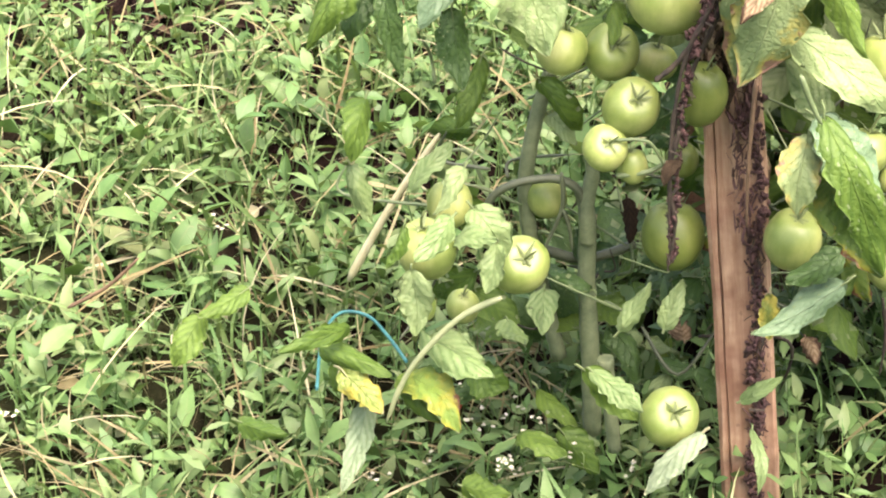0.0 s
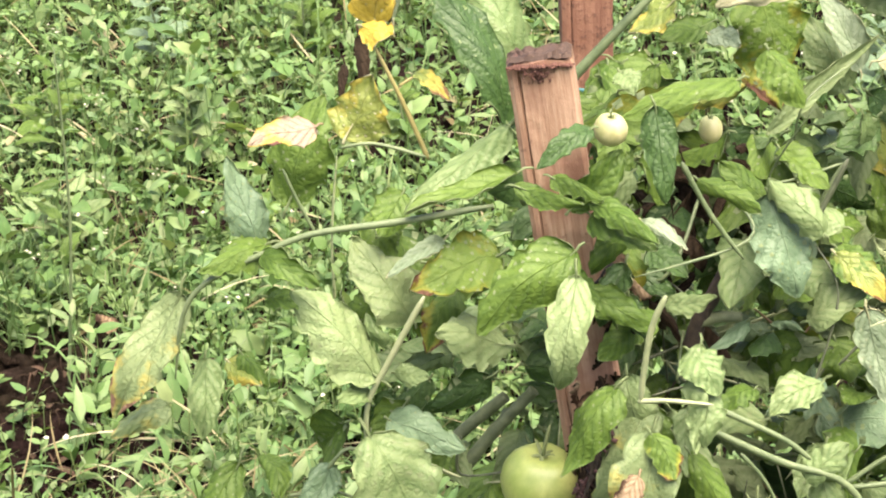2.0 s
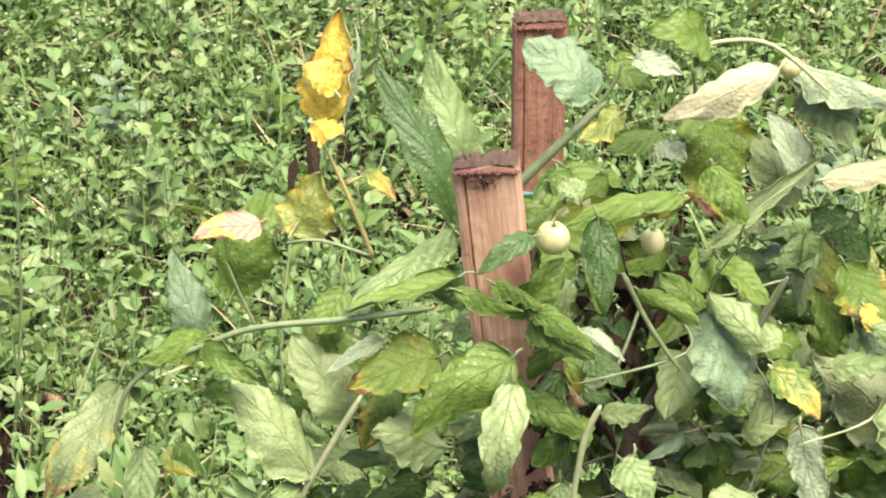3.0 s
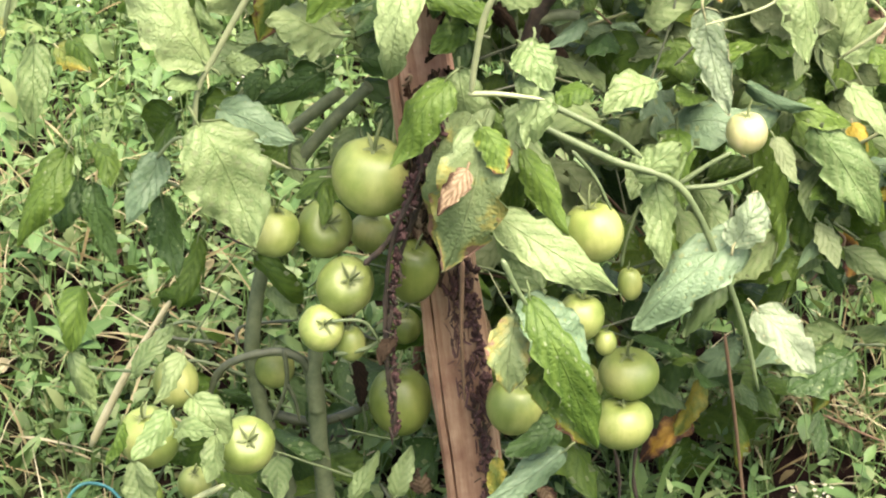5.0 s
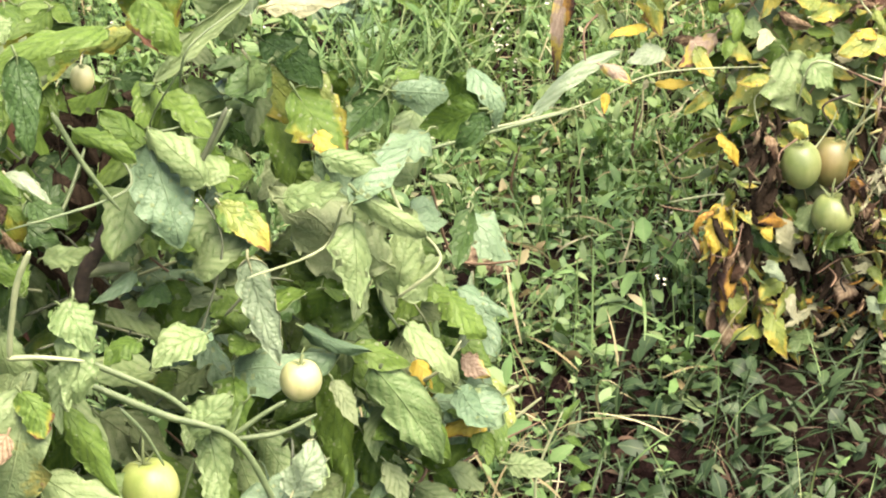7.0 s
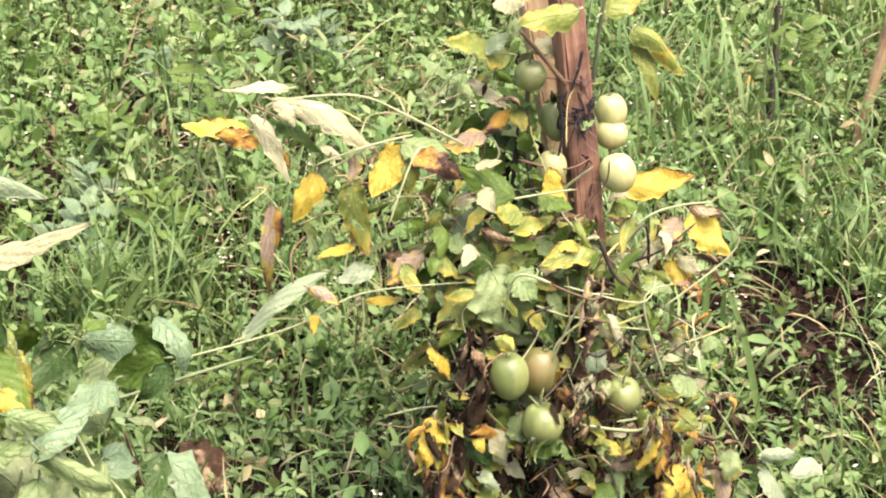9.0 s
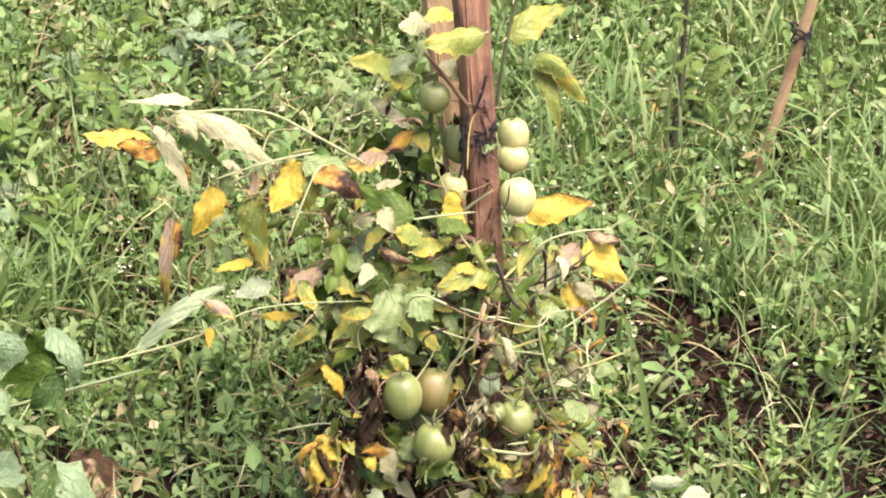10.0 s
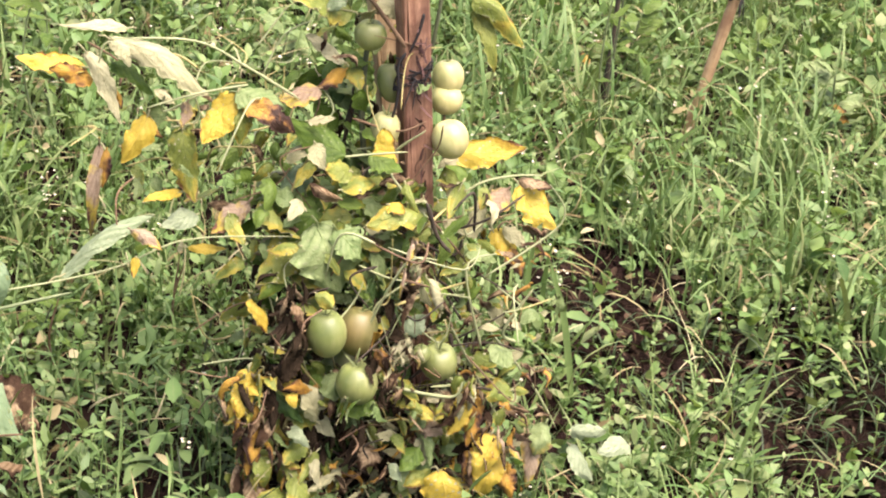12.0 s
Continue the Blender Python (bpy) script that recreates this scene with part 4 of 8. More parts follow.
# dead straw and stalks lying about
straw_batch = Batch()
p = spots(210)
n = len(p)
p[:, 2] += WR.uniform(0.0, 0.09, n)
straw_batch.add(THIN_STRAPS[2], p, WR.uniform(0, 6.283, n), WR.normal(0.15, 0.4, n), WR.normal(0, 0.6, n), WR.uniform(0.04, 0.15, n), WR.uniform(0.0012, 0.0034, n))
p = spots(980)
p = p[(np.hypot((p[:, 0] + 0.42) / 0.4, (p[:, 1] - 0.3) / 0.5) < 1) | (np.hypot((p[:, 0] - 0.55) / 0.3, (p[:, 1] - 0.35) / 0.3) < 1)]
n = len(p)
p[:, 2] += WR.uniform(0.0, 0.08, n)
straw_batch.add(THIN_STRAPS[0], p, WR.uniform(0, 6.283, n), WR.normal(0.2, 0.4, n), WR.normal(0, 0.6, n), WR.uniform(0.06, 0.16, n), WR.uniform(0.0015, 0.0035, n))
p = spots(160)
n = len(p)
p[:, 2] += WR.uniform(0.0, 0.02, n)
straw_batch.add(OVATES[1], p, WR.uniform(0, 6.283, n), WR.normal(0.0, 0.4, n), WR.normal(0, 0.7, n), WR.uniform(0.015, 0.04, n), WR.uniform(0.008, 0.02, n))
p = spots(380)
p = p[(p[:, 0] > 0.55) & (p[:, 1] > 0.4) & (p[:, 1] < 2.2)]
n = len(p)
p[:, 2] += WR.uniform(0.0, 0.07, n)
straw_batch.add(THIN_STRAPS[1], p, WR.uniform(0, 6.283, n), WR.normal(0.2, 0.4, n), WR.normal(0, 0.6, n), WR.uniform(0.04, 0.13, n), WR.uniform(0.0015, 0.0035, n))
p = spots(260)
p = p[p[:, 0] > 0.5]
n = len(p)
p[:, 2] += WR.uniform(0.01, 0.07, n)
straw_batch.add(OVATES[0], p, WR.uniform(0, 6.283, n), WR.normal(0.1, 0.5, n), WR.normal(0, 0.7, n), WR.uniform(0.012, 0.03, n), WR.uniform(0.006, 0.014, n))
litter_batch = Batch()
for cx, cy, rx, ry, bare in CLEARINGS:
    n = int(600 * rx * ry) + 14
    p = np.column_stack([WR.normal(cx, rx * 0.8, n), WR.normal(cy, ry * 0.8, n), np.zeros(n)])
    p[:, 2] = ground_height(p[:, 0], p[:, 1]) + WR.uniform(0.002, 0.015, n)
    litter_batch.add(OVATES[1], p, WR.uniform(0, 6.283, n), WR.normal(0.1, 0.5, n), WR.normal(0, 0.7, n), WR.uniform(0.008, 0.03, n), WR.uniform(0.005, 0.014, n))
    litter_batch.add(THIN_STRAPS[3], p + WR.normal(0, 0.02, (n, 3)) * (1, 1, 0), WR.uniform(0, 6.283, n), WR.normal(0.1, 0.3, n), WR.normal(0, 0.7, n), WR.uniform(0.02, 0.09, n), WR.uniform(0.001, 0.0025, n))
tagged(part("leaf_litter", litter_batch.mesh("leaf_litter"), LITTER), "dark brown leaf litter and roots on bare soil", "litter", kind="stuff")
tagged(part("dead_straw", straw_batch.mesh("dead_straw"), STRAW), "dry straw, dead stalks and brown leaf litter", "litter", kind="stuff")

# crumbs and clods of bare soil
clod_rng = np.random.default_rng(77)
CUBE = np.array([(x, y, z) for x in (-1, 1) for y in (-1, 1) for z in (-1, 1)], float)
CUBE_F = np.array([(0, 1, 3, 2), (4, 6, 7, 5), (0, 4, 5, 1), (2, 3, 7, 6), (0, 2, 6, 4), (1, 5, 7, 3)])
cv, cf = [], []
for cx, cy, rx, ry, sx in CLEARINGS:
    for _ in range(260):
        x, y = cx + clod_rng.normal(0, rx * 0.8), cy + clod_rng.normal(0, ry * 0.8)
        size = 0.002 + 0.012 * clod_rng.beta(1, 4)
        q = CUBE * clod_rng.uniform(0.5, 1.2, (8, 3)) * size
        q = q @ np.array(Euler(clod_rng.uniform(0, 6, 3)).to_matrix())
        cf.append(CUBE_F + 8 * len(cv))
        cv.append(q + np.array([x, y, ground_height(x, y) + size * 0.3]))
tagged(part("soil_clods", mesh_from("soil_clods", np.concatenate(cv), np.concatenate(cf)), SOIL), "crumbled dark soil clods in the bare patches", "soil", kind="stuff")

# tiny white weed flowers
petal_batch = Batch()
p = spots(22)
p = p[np.array([noise.noise((a * 1.7, b * 1.7, 9.1)) for a, b, _ in p]) > -0.12]
bunch = np.array([(-0.19, -0.07), (-0.14, -0.02), (-0.13, -0.12), (0.36, 0.04), (0.37, 0.02), (0.68, 1.36), (0.67, 1.32), (1.04, 2.02)])
bunch = np.repeat(bunch, 2, axis=0) + WR.normal(0, 0.012, (16, 2))
p = np.concatenate([p, np.column_stack([bunch, ground_height(bunch[:, 0], bunch[:, 1])])])
p = np.repeat(p, 4, axis=0)
n = len(p)
p += WR.normal(0, 0.006, (n, 3))
p[:, 2] += np.repeat(WR.uniform(0.06, 0.13, n // 4), 4)
for k in range(5):
    petal_batch.add(ROUNDS[0], p, np.full(n, k * 1.2566) + WR.uniform(0, 0.3, n), WR.normal(0.35, 0.2, n), WR.normal(0, 0.2, n), WR.uniform(0.0018, 0.0034, n), WR.uniform(0.0018, 0.0028, n))
p = spots(75)
p = p[(p[:, 1] > 0.6) & (np.array([noise.noise((a * 1.3, b * 1.3, 2.2)) for a, b, _ in p]) > -0.15)]
n = len(p)
p[:, 2] += WR.uniform(0.07, 0.13, n)
for k in range(4):
    petal_batch.add(SMALL_ROUNDS[0], p, np.full(n, k * 1.5708) + WR.uniform(0, 0.3, n), WR.normal(0.5, 0.2, n), WR.normal(0, 0.2, n), WR.uniform(0.0025, 0.005, n), WR.uniform(0.0025, 0.0045, n))
tagged(part("weed_flowers", petal_batch.mesh("weed_flowers"), PETAL), "tiny white weed flowers scattered over the bed", "flowers", kind="stuff")


# ---- the first tomato plant and its stakes ----
def plant_root(x, y, z, label):
    root = new("tomato_plant")
    root.matrix_basis = Matrix.Translation((x, y, z))
    tagged(root, label, "tomato plant", "tomato plants tied to stakes")
    return root


def filler(plant, kinds, centre, spread, count, size, seed, droop=0.6, turn=48):
    """The inner foliage: leaflets hanging in all directions within the bush."""
    g = np.random.default_rng(seed)
    c = Vector(centre)
    for _ in range(count):
        d = Vector([float(np.clip(g.normal(0, 1), -1.45, 1.45)) * q for q in spread])
        b = c + d
        if abs(b.x - 0.913) < 0.024 and abs(b.z - 0.085) < 0.035 and b.y < 0.69:  # a dark pocket stays free
            continue
        a = g.uniform(0, 2 * math.pi)
        ln = g.uniform(size[0], size[1])
        tip = b + Vector((math.cos(a), math.sin(a) * 0.7, g.normal(-droop, 0.45))).normalized() * ln
        kind = kinds[int(g.integers(0, len(kinds)))]
        if kind in ("dry", "rot", "orange"):  # shrivelled and rolled up
            leaf(plant, kind, b, tip, ln * g.uniform(0.35, 0.65), twist=g.uniform(-80, 80), curl=g.uniform(1.2, 3.0), fold=g.uniform(-1.5, -0.6), nu=10, nv=5)
        else:
            leaf(plant, kind, b, tip, ln * g.uniform(0.45, 0.68), twist=g.uniform(-turn, turn), fold=g.uniform(-0.7, 0.2), nu=10, nv=5)


def wad(plant, kinds, centre, spread, count, size, seed):
    """A bunch of shrivelled leaflets hanging crumpled together."""
    g = np.random.default_rng(seed)
    c = Vector(centre)
    for _ in range(count):
        b = c + Vector([float(np.clip(g.normal(0, 0.6), -1, 1)) * q for q in spread])
        ln = g.uniform(size[0], size[1])
        tip = b + Vector((g.normal(0, 0.45), g.normal(-0.1, 0.35), -1)).normalized() * ln
        leaf(plant, kinds[int(g.integers(0, len(kinds)))], b, tip, ln * g.uniform(0.35, 0.7), twist=g.uniform(-60, 60), curl=g.uniform(-1.8, 2.4), fold=g.uniform(-1.4, -0.3), lobes=g.uniform(5, 8), nu=16, nv=7, roll=g.uniform(-2.4, -0.8), wave=2.6)


def twigs(plant, kinds, centre, spread, count, length, r, seed):
    """Thin side shoots, petioles and dead tendrils."""
    g = np.random.default_rng(seed)
    for _ in range(count):
        a = Vector(centre) + Vector([float(np.clip(g.normal(0, 1), -1.7, 1.7)) * q for q in spread])
        d = Vector((g.normal(0, 1), g.normal(0, 0.5), g.normal(0, 0.9))).normalized() * g.uniform(length[0], length[1])
        k = Vector((g.normal(0, 0.25), g.normal(0, 0.2), g.normal(0, 0.25))) * d.length
        w = r * g.uniform(0.6, 1.3)
        stem(plant, kinds[int(g.integers(0, len(kinds)))], w, w * 0.7, a, a + d * 0.5 + k, a + d, knobbly=0.15)


front_stake = stake("wooden_stake", (0.083, -0.1, -0.2), (-0.004, -0.1, 0.759), 0.0485, 0.024, WOOD, "orange-brown sawn wooden stake with a dirty splintered top", group="plant stakes", cap=WOOD_DIRTY, turn=-5)
back_stake = stake("wooden_stake", (0.030, 0.3, -0.15), (0.051, 0.3, 0.735), 0.0455, 0.024, WOOD_RED, "reddish-brown wooden stake behind the tomato plant", group="plant stakes", cap=WOOD_DIRTY, turn=6, seed=9)
far_stake = stake("wooden_stake", (1.066, 0.81, -0.18), (0.972, 0.81, 0.75), 0.0345, 0.024, WOOD_BROWN, "leaning sawn wooden stake wrapped with black twine", group="plant stakes", cap=WOOD_DIRTY, turn=10, seed=4)
far_back_stake = stake("wooden_stake", (1.105, 0.95, -0.18), (0.958, 0.95, 0.72), 0.031, 0.022, WOOD_PALE, "pale wooden stake beside the yellowing plant", group="plant stakes", cap=WOOD_DIRTY, turn=4, seed=6)
plant_a = plant_root(0.03, -0.06, -0.12, "bushy staked tomato plant with unripe green fruit")
plant_b = plant_root(1.0, 0.8, -0.06, "withering tomato plant with yellow leaves and green fruit")
filler(plant_a, ("green", "dark", "pale", "under", "green", "spot"), (0.12, 0.05, 0.45), (0.10, 0.05, 0.13), 80, (0.04, 0.085), 31)
filler(plant_a, ("green", "pale", "under", "mint", "dark"), (0.30, 0.14, 0.40), (0.10, 0.06, 0.12), 100, (0.035, 0.07), 32)
filler(plant_a, ("dark", "green", "pale", "green"), (-0.07, 0.0, 0.44), (0.07, 0.04, 0.09), 40, (0.04, 0.075), 33)
filler(plant_a, ("dark", "green", "pale", "spot"), (0.20, 0.06, 0.14), (0.12, 0.05, 0.09), 45, (0.035, 0.065), 36)
filler(plant_a, ("dark", "green", "pale"), (-0.08, 0.0, 0.10), (0.09, 0.05, 0.07), 40, (0.035, 0.06), 37)
filler(plant_a, ("dark", "green", "green"), (0.05, 0.10, 0.55), (0.04, 0.05, 0.07), 26, (0.04, 0.07), 38)
# near-black leaflets at the base, coloured for the shade under the bush
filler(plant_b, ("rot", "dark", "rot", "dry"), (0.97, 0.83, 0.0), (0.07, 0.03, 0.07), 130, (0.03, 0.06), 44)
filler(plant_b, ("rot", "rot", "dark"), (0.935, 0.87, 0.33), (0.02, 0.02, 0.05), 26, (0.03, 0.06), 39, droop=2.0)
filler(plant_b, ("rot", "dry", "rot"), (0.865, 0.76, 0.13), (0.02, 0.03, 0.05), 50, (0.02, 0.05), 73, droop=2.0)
filler(plant_b, ("dry", "under_dry", "turning", "rot", "pale", "orange", "turning", "dry"), (0.97, 0.69, 0.05), (0.10, 0.03, 0.075), 260, (0.012, 0.034), 34)
filler(plant_b, ("turning", "pale", "green", "dry", "under_dry", "turning", "rot"), (0.95, 0.77, 0.24), (0.085, 0.04, 0.075), 190, (0.014, 0.038), 35)
filler(plant_b, ("turning", "pale", "green", "turning", "spot", "green"), (0.94, 0.80, 0.27), (0.075, 0.03, 0.06), 90, (0.028, 0.055), 36)
filler(plant_b, ("turning", "green", "pale", "turning"), (0.955, 0.88, 0.44), (0.035, 0.03, 0.07), 34, (0.028, 0.05), 37)
filler(plant_b, ("pale", "turning", "green"), (0.80, 0.86, 0.36), (0.07, 0.03, 0.05), 30, (0.025, 0.045), 38)
filler(plant_b, ("turning", "pale", "dry", "green"), (0.97, 0.85, 0.42), (0.045, 0.04, 0.08), 46, (0.015, 0.036), 75)
filler(plant_b, ("pale", "turning", "dry", "under_dry"), (0.80, 0.82, 0.33), (0.08, 0.04, 0.06), 60, (0.012, 0.034), 74)
filler(plant_b, ("dry", "orange", "under_dry", "dry", "pale", "turning"), (1.11, 0.75, 0.12), (0.045, 0.04, 0.11), 120, (0.012, 0.034), 72)
filler(plant_b, ("rot", "dry", "orange", "turning"), (0.85, 0.70, 0.04), (0.045, 0.03, 0.05), 70, (0.018, 0.045), 81, droop=1.4)
twigs(plant_b, ("brown", "dead", "yellow", "pale"), (0.97, 0.80, 0.16), (0.08, 0.05, 0.16), 90, (0.04, 0.12), 0.0014, 50)
twigs(plant_b, ("brown", "dead", "brown"), (0.97, 0.80, 0.0), (0.08, 0.05, 0.05), 50, (0.05, 0.12), 0.0016, 51)
twigs(plant_a, ("green", "pale", "dark"), (0.14, 0.0, 0.38), (0.13, 0.05, 0.14), 60, (0.04, 0.12), 0.0015, 52)
twigs(plant_a, ("green", "pale", "brown"), (0.25, 0.12, 0.25), (0.12, 0.05, 0.14), 40, (0.05, 0.14), 0.0014, 53)
twigs(plant_a, ("green", "dark", "dead"), (-0.03, -0.02, 0.15), (0.10, 0.04, 0.10), 30, (0.04, 0.10), 0.0015, 54)
# dense dark-green leaflets at the back, added to deepen the shade in the gaps
filler(plant_a, ("dark", "green", "green"), (0.08, 0.16, 0.30), (0.07, 0.04, 0.12), 70, (0.05, 0.09), 60)
filler(plant_a, ("dark", "dark", "green"), (0.16, 0.13, 0.12), (0.12, 0.04, 0.10), 60, (0.05, 0.09), 61)
filler(plant_a, ("green", "pale", "under", "mint"), (0.24, 0.20, 0.36), (0.10, 0.04, 0.12), 100, (0.035, 0.065), 62)
filler(plant_a, ("green", "dark", "green"), (0.05, 0.20, 0.52), (0.035, 0.03, 0.07), 34, (0.05, 0.08), 63)
twigs(plant_b, ("brown", "dead", "brown", "dead"), (0.94, 0.66, 0.19), (0.11, 0.03, 0.08), 30, (0.03, 0.07), 0.0012, 77)
twigs(plant_b, ("pale", "brown", "yellow"), (0.80, 0.80, 0.38), (0.10, 0.03, 0.06), 36, (0.03, 0.09), 0.0012, 78)

# near-black leaflets stand in for the shaded gap beside the stake
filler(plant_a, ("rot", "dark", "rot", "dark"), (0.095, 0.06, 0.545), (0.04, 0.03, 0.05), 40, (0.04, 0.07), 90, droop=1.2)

filler(plant_b, ("turning", "pale", "green", "turning", "spot", "pale"), (0.945, 0.735, 0.27), (0.075, 0.015, 0.055), 42, (0.025, 0.05), 91, turn=30)
filler(plant_b, ("turning", "pale", "under_dry", "green"), (0.86, 0.76, 0.33), (0.05, 0.015, 0.05), 24, (0.022, 0.042), 92, turn=30)
filler(plant_b, ("turning", "under_dry", "orange", "pale"), (0.96, 0.665, 0.03), (0.10, 0.01, 0.06), 50, (0.018, 0.04), 93, turn=40)
filler(plant_a, ("pale", "under", "green", "mint", "pale"), (0.36, 0.11, 0.36), (0.06, 0.03, 0.09), 40, (0.04, 0.075), 94, turn=30)
filler(plant_a, ("pale", "under", "green", "mint"), (0.24, -0.03, 0.46), (0.06, 0.02, 0.08), 34, (0.04, 0.075), 95, turn=30)

# near-black fill behind the front leaves, standing for shaded gaps
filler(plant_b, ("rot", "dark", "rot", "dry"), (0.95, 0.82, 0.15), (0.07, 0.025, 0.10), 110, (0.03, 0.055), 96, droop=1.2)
twigs(plant_b, ("dead", "brown", "dead"), (1.05, 0.75, 0.14), (0.025, 0.03, 0.09), 34, (0.05, 0.12), 0.0017, 97)
twigs(plant_b, ("pale", "yellow", "pale"), (0.97, 0.68, 0.16), (0.08, 0.02, 0.09), 26, (0.05, 0.13), 0.0016, 98)

wad(plant_b, ("pinkish", "pinkish", "dry", "under_dry"), (0.983, 0.655, 0.292), (0.018, 0.010, 0.030), 16, (0.022, 0.048), 201)
wad(plant_b, ("rot", "rot", "dry"), (0.846, 0.655, 0.232), (0.012, 0.010, 0.045), 26, (0.020, 0.044), 202)
wad(plant_b, ("orange", "dry", "turning", "rot", "dry", "yellow"), (0.800, 0.65, 0.142), (0.024, 0.010, 0.050), 24, (0.022, 0.046), 203)
wad(plant_b, ("orange", "dry", "turning", "dry", "rot", "under_dry"), (1.041, 0.645, 0.130), (0.022, 0.010, 0.026), 18, (0.020, 0.042), 204)
wad(plant_b, ("orange", "dry", "rot", "pinkish", "dry"), (1.081, 0.645, 0.075), (0.026, 0.010, 0.030), 20, (0.022, 0.042), 205)
wad(plant_b, ("under_dry", "dry", "pinkish", "under_dry"), (0.965, 0.64, 0.194), (0.020, 0.008, 0.020), 24, (0.008, 0.018), 206)
wad(plant_b, ("rot", "dry", "rot"), (0.964, 0.64, 0.150), (0.016, 0.008, 0.012), 14, (0.012, 0.024), 207)
# the next two wads put the inner shade into leaf colour
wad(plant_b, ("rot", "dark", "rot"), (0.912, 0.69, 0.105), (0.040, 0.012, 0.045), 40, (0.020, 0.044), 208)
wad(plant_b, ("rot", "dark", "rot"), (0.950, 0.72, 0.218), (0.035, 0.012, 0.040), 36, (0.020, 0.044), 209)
wad(plant_b, ("green", "turning", "pale"), (0.913, 0.615, 0.150), (0.020, 0.006, 0.008), 5, (0.026, 0.036), 210)
wad(plant_b, ("dry", "orange", "rot"), (0.935, 0.63, 0.205), (0.012, 0.006, 0.030), 8, (0.014, 0.030), 211)

leaf(plant_a, "blight", (0.063, -0.155, 0.495), (0.034, -0.170, 0.363), 0.046, roll=-0.8)
leaf(plant_a, "pale", (0.048, -0.150, 0.519), (0.065, -0.165, 0.449), 0.036, roll=-0.8)
leaf(plant_a, "under", (0.082, -0.140, 0.480), (0.118, -0.155, 0.381), 0.032, roll=-0.8)
leaf(plant_a, "pale", (0.337, -0.030, 0.396), (0.392, -0.045, 0.309), 0.042, roll=-0.8)
leaf(plant_a, "under", (0.201, -0.070, 0.237), (0.262, -0.085, 0.326), 0.036, roll=-0.8)
leaf(plant_a, "pale", (0.162, -0.130, 0.348), (0.085, -0.145, 0.377), 0.034, roll=-0.8)
leaf(plant_a, "white", (0.283, -0.090, 0.350), (0.243, -0.105, 0.320), 0.028, roll=-0.8)
leaf(plant_a, "green", (0.315, 0.000, 0.402), (0.304, -0.015, 0.292), 0.038, roll=-0.8)
leaf(plant_a, "mint", (0.283, -0.020, 0.430), (0.336, -0.035, 0.411), 0.034, roll=-0.8)
leaf(plant_a, "pale", (0.370, 0.000, 0.415), (0.406, -0.015, 0.363), 0.036, roll=-0.8)
leaf(plant_a, "green", (0.102, -0.120, 0.430), (0.071, -0.135, 0.364), 0.030, roll=-0.8)
leaf(plant_a, "pale", (0.229, -0.090, 0.406), (0.199, -0.105, 0.339), 0.030, roll=-0.8)
leaf(plant_a, "spot", (0.351, 0.000, 0.268), (0.320, -0.015, 0.213), 0.030, roll=-0.8)
filler(plant_a, ("pale", "green", "under", "mint", "green"), (0.351, 0.000, 0.290), (0.07, 0.015, 0.08), 44, (0.035, 0.065), 97, turn=30)

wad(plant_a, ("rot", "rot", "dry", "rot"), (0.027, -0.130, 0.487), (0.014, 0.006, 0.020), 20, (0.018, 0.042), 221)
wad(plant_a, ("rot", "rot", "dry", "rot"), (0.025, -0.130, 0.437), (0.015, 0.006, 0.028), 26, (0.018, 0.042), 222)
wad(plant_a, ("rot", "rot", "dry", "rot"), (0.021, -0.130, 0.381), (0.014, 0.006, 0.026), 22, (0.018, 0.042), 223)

leaf(plant_a, "green", (0.055, -0.130, 0.644), (0.024, -0.145, 0.602), 0.032, roll=-0.6)
leaf(plant_a, "dark", (0.052, -0.125, 0.599), (0.030, -0.140, 0.555), 0.030, roll=-0.6)
leaf(plant_a, "pale", (0.059, -0.130, 0.676), (0.030, -0.145, 0.657), 0.026, roll=-0.6)
leaf(plant_a, "green", (0.058, -0.130, 0.551), (0.027, -0.145, 0.530), 0.028, roll=-0.6)
wad(plant_a, ("rot", "dark", "rot", "dry"), (0.043, -0.125, 0.569), (0.010, 0.006, 0.030), 22, (0.018, 0.040), 224)

# leaves of the first plant
leaf(plant_a, "turning", (-0.157, 0.000, 0.662), (-0.131, 0.016, 0.707), 0.048, 0, 0.4, -0.1, roll=-0.5)
leaf(plant_a, "yellow", (-0.128, 0.030, 0.745), (-0.114, 0.059, 0.829), 0.048, -12, 0.5, 0.1, roll=1.2)
leaf(plant_a, "yellow", (-0.118, 0.020, 0.773), (-0.143, 0.028, 0.795), 0.031, 0, 0.6, 0, roll=0.4)
leaf(plant_a, "yellow", (-0.138, 0.020, 0.748), (-0.113, -0.005, 0.747), 0.029, 0, 0.6, -0.1, roll=0.6)
leaf(plant_a, "pinkish", (-0.173, -0.090, 0.711), (-0.223, -0.115, 0.709), 0.028, 10, 0.9, 0.1, roll=1.0)
leaf(plant_a, "green", (-0.202, -0.060, 0.634), (-0.167, -0.032, 0.713), 0.052, -10, 0.4, -0.2, roll=-0.5)
leaf(plant_a, "dark", (-0.028, 0.000, 0.664), (-0.087, 0.044, 0.791), 0.040, 32, 0.5, -0.35, roll=0.6)
leaf(plant_a, "pale", (-0.013, 0.030, 0.701), (-0.043, 0.063, 0.796), 0.053, 0, 0.7, -0.35, roll=-1.1)
leaf(plant_a, "pale", (-0.029, -0.100, 0.706), (-0.111, -0.125, 0.651), 0.036, 8, 0.7, -0.3, roll=-0.6)
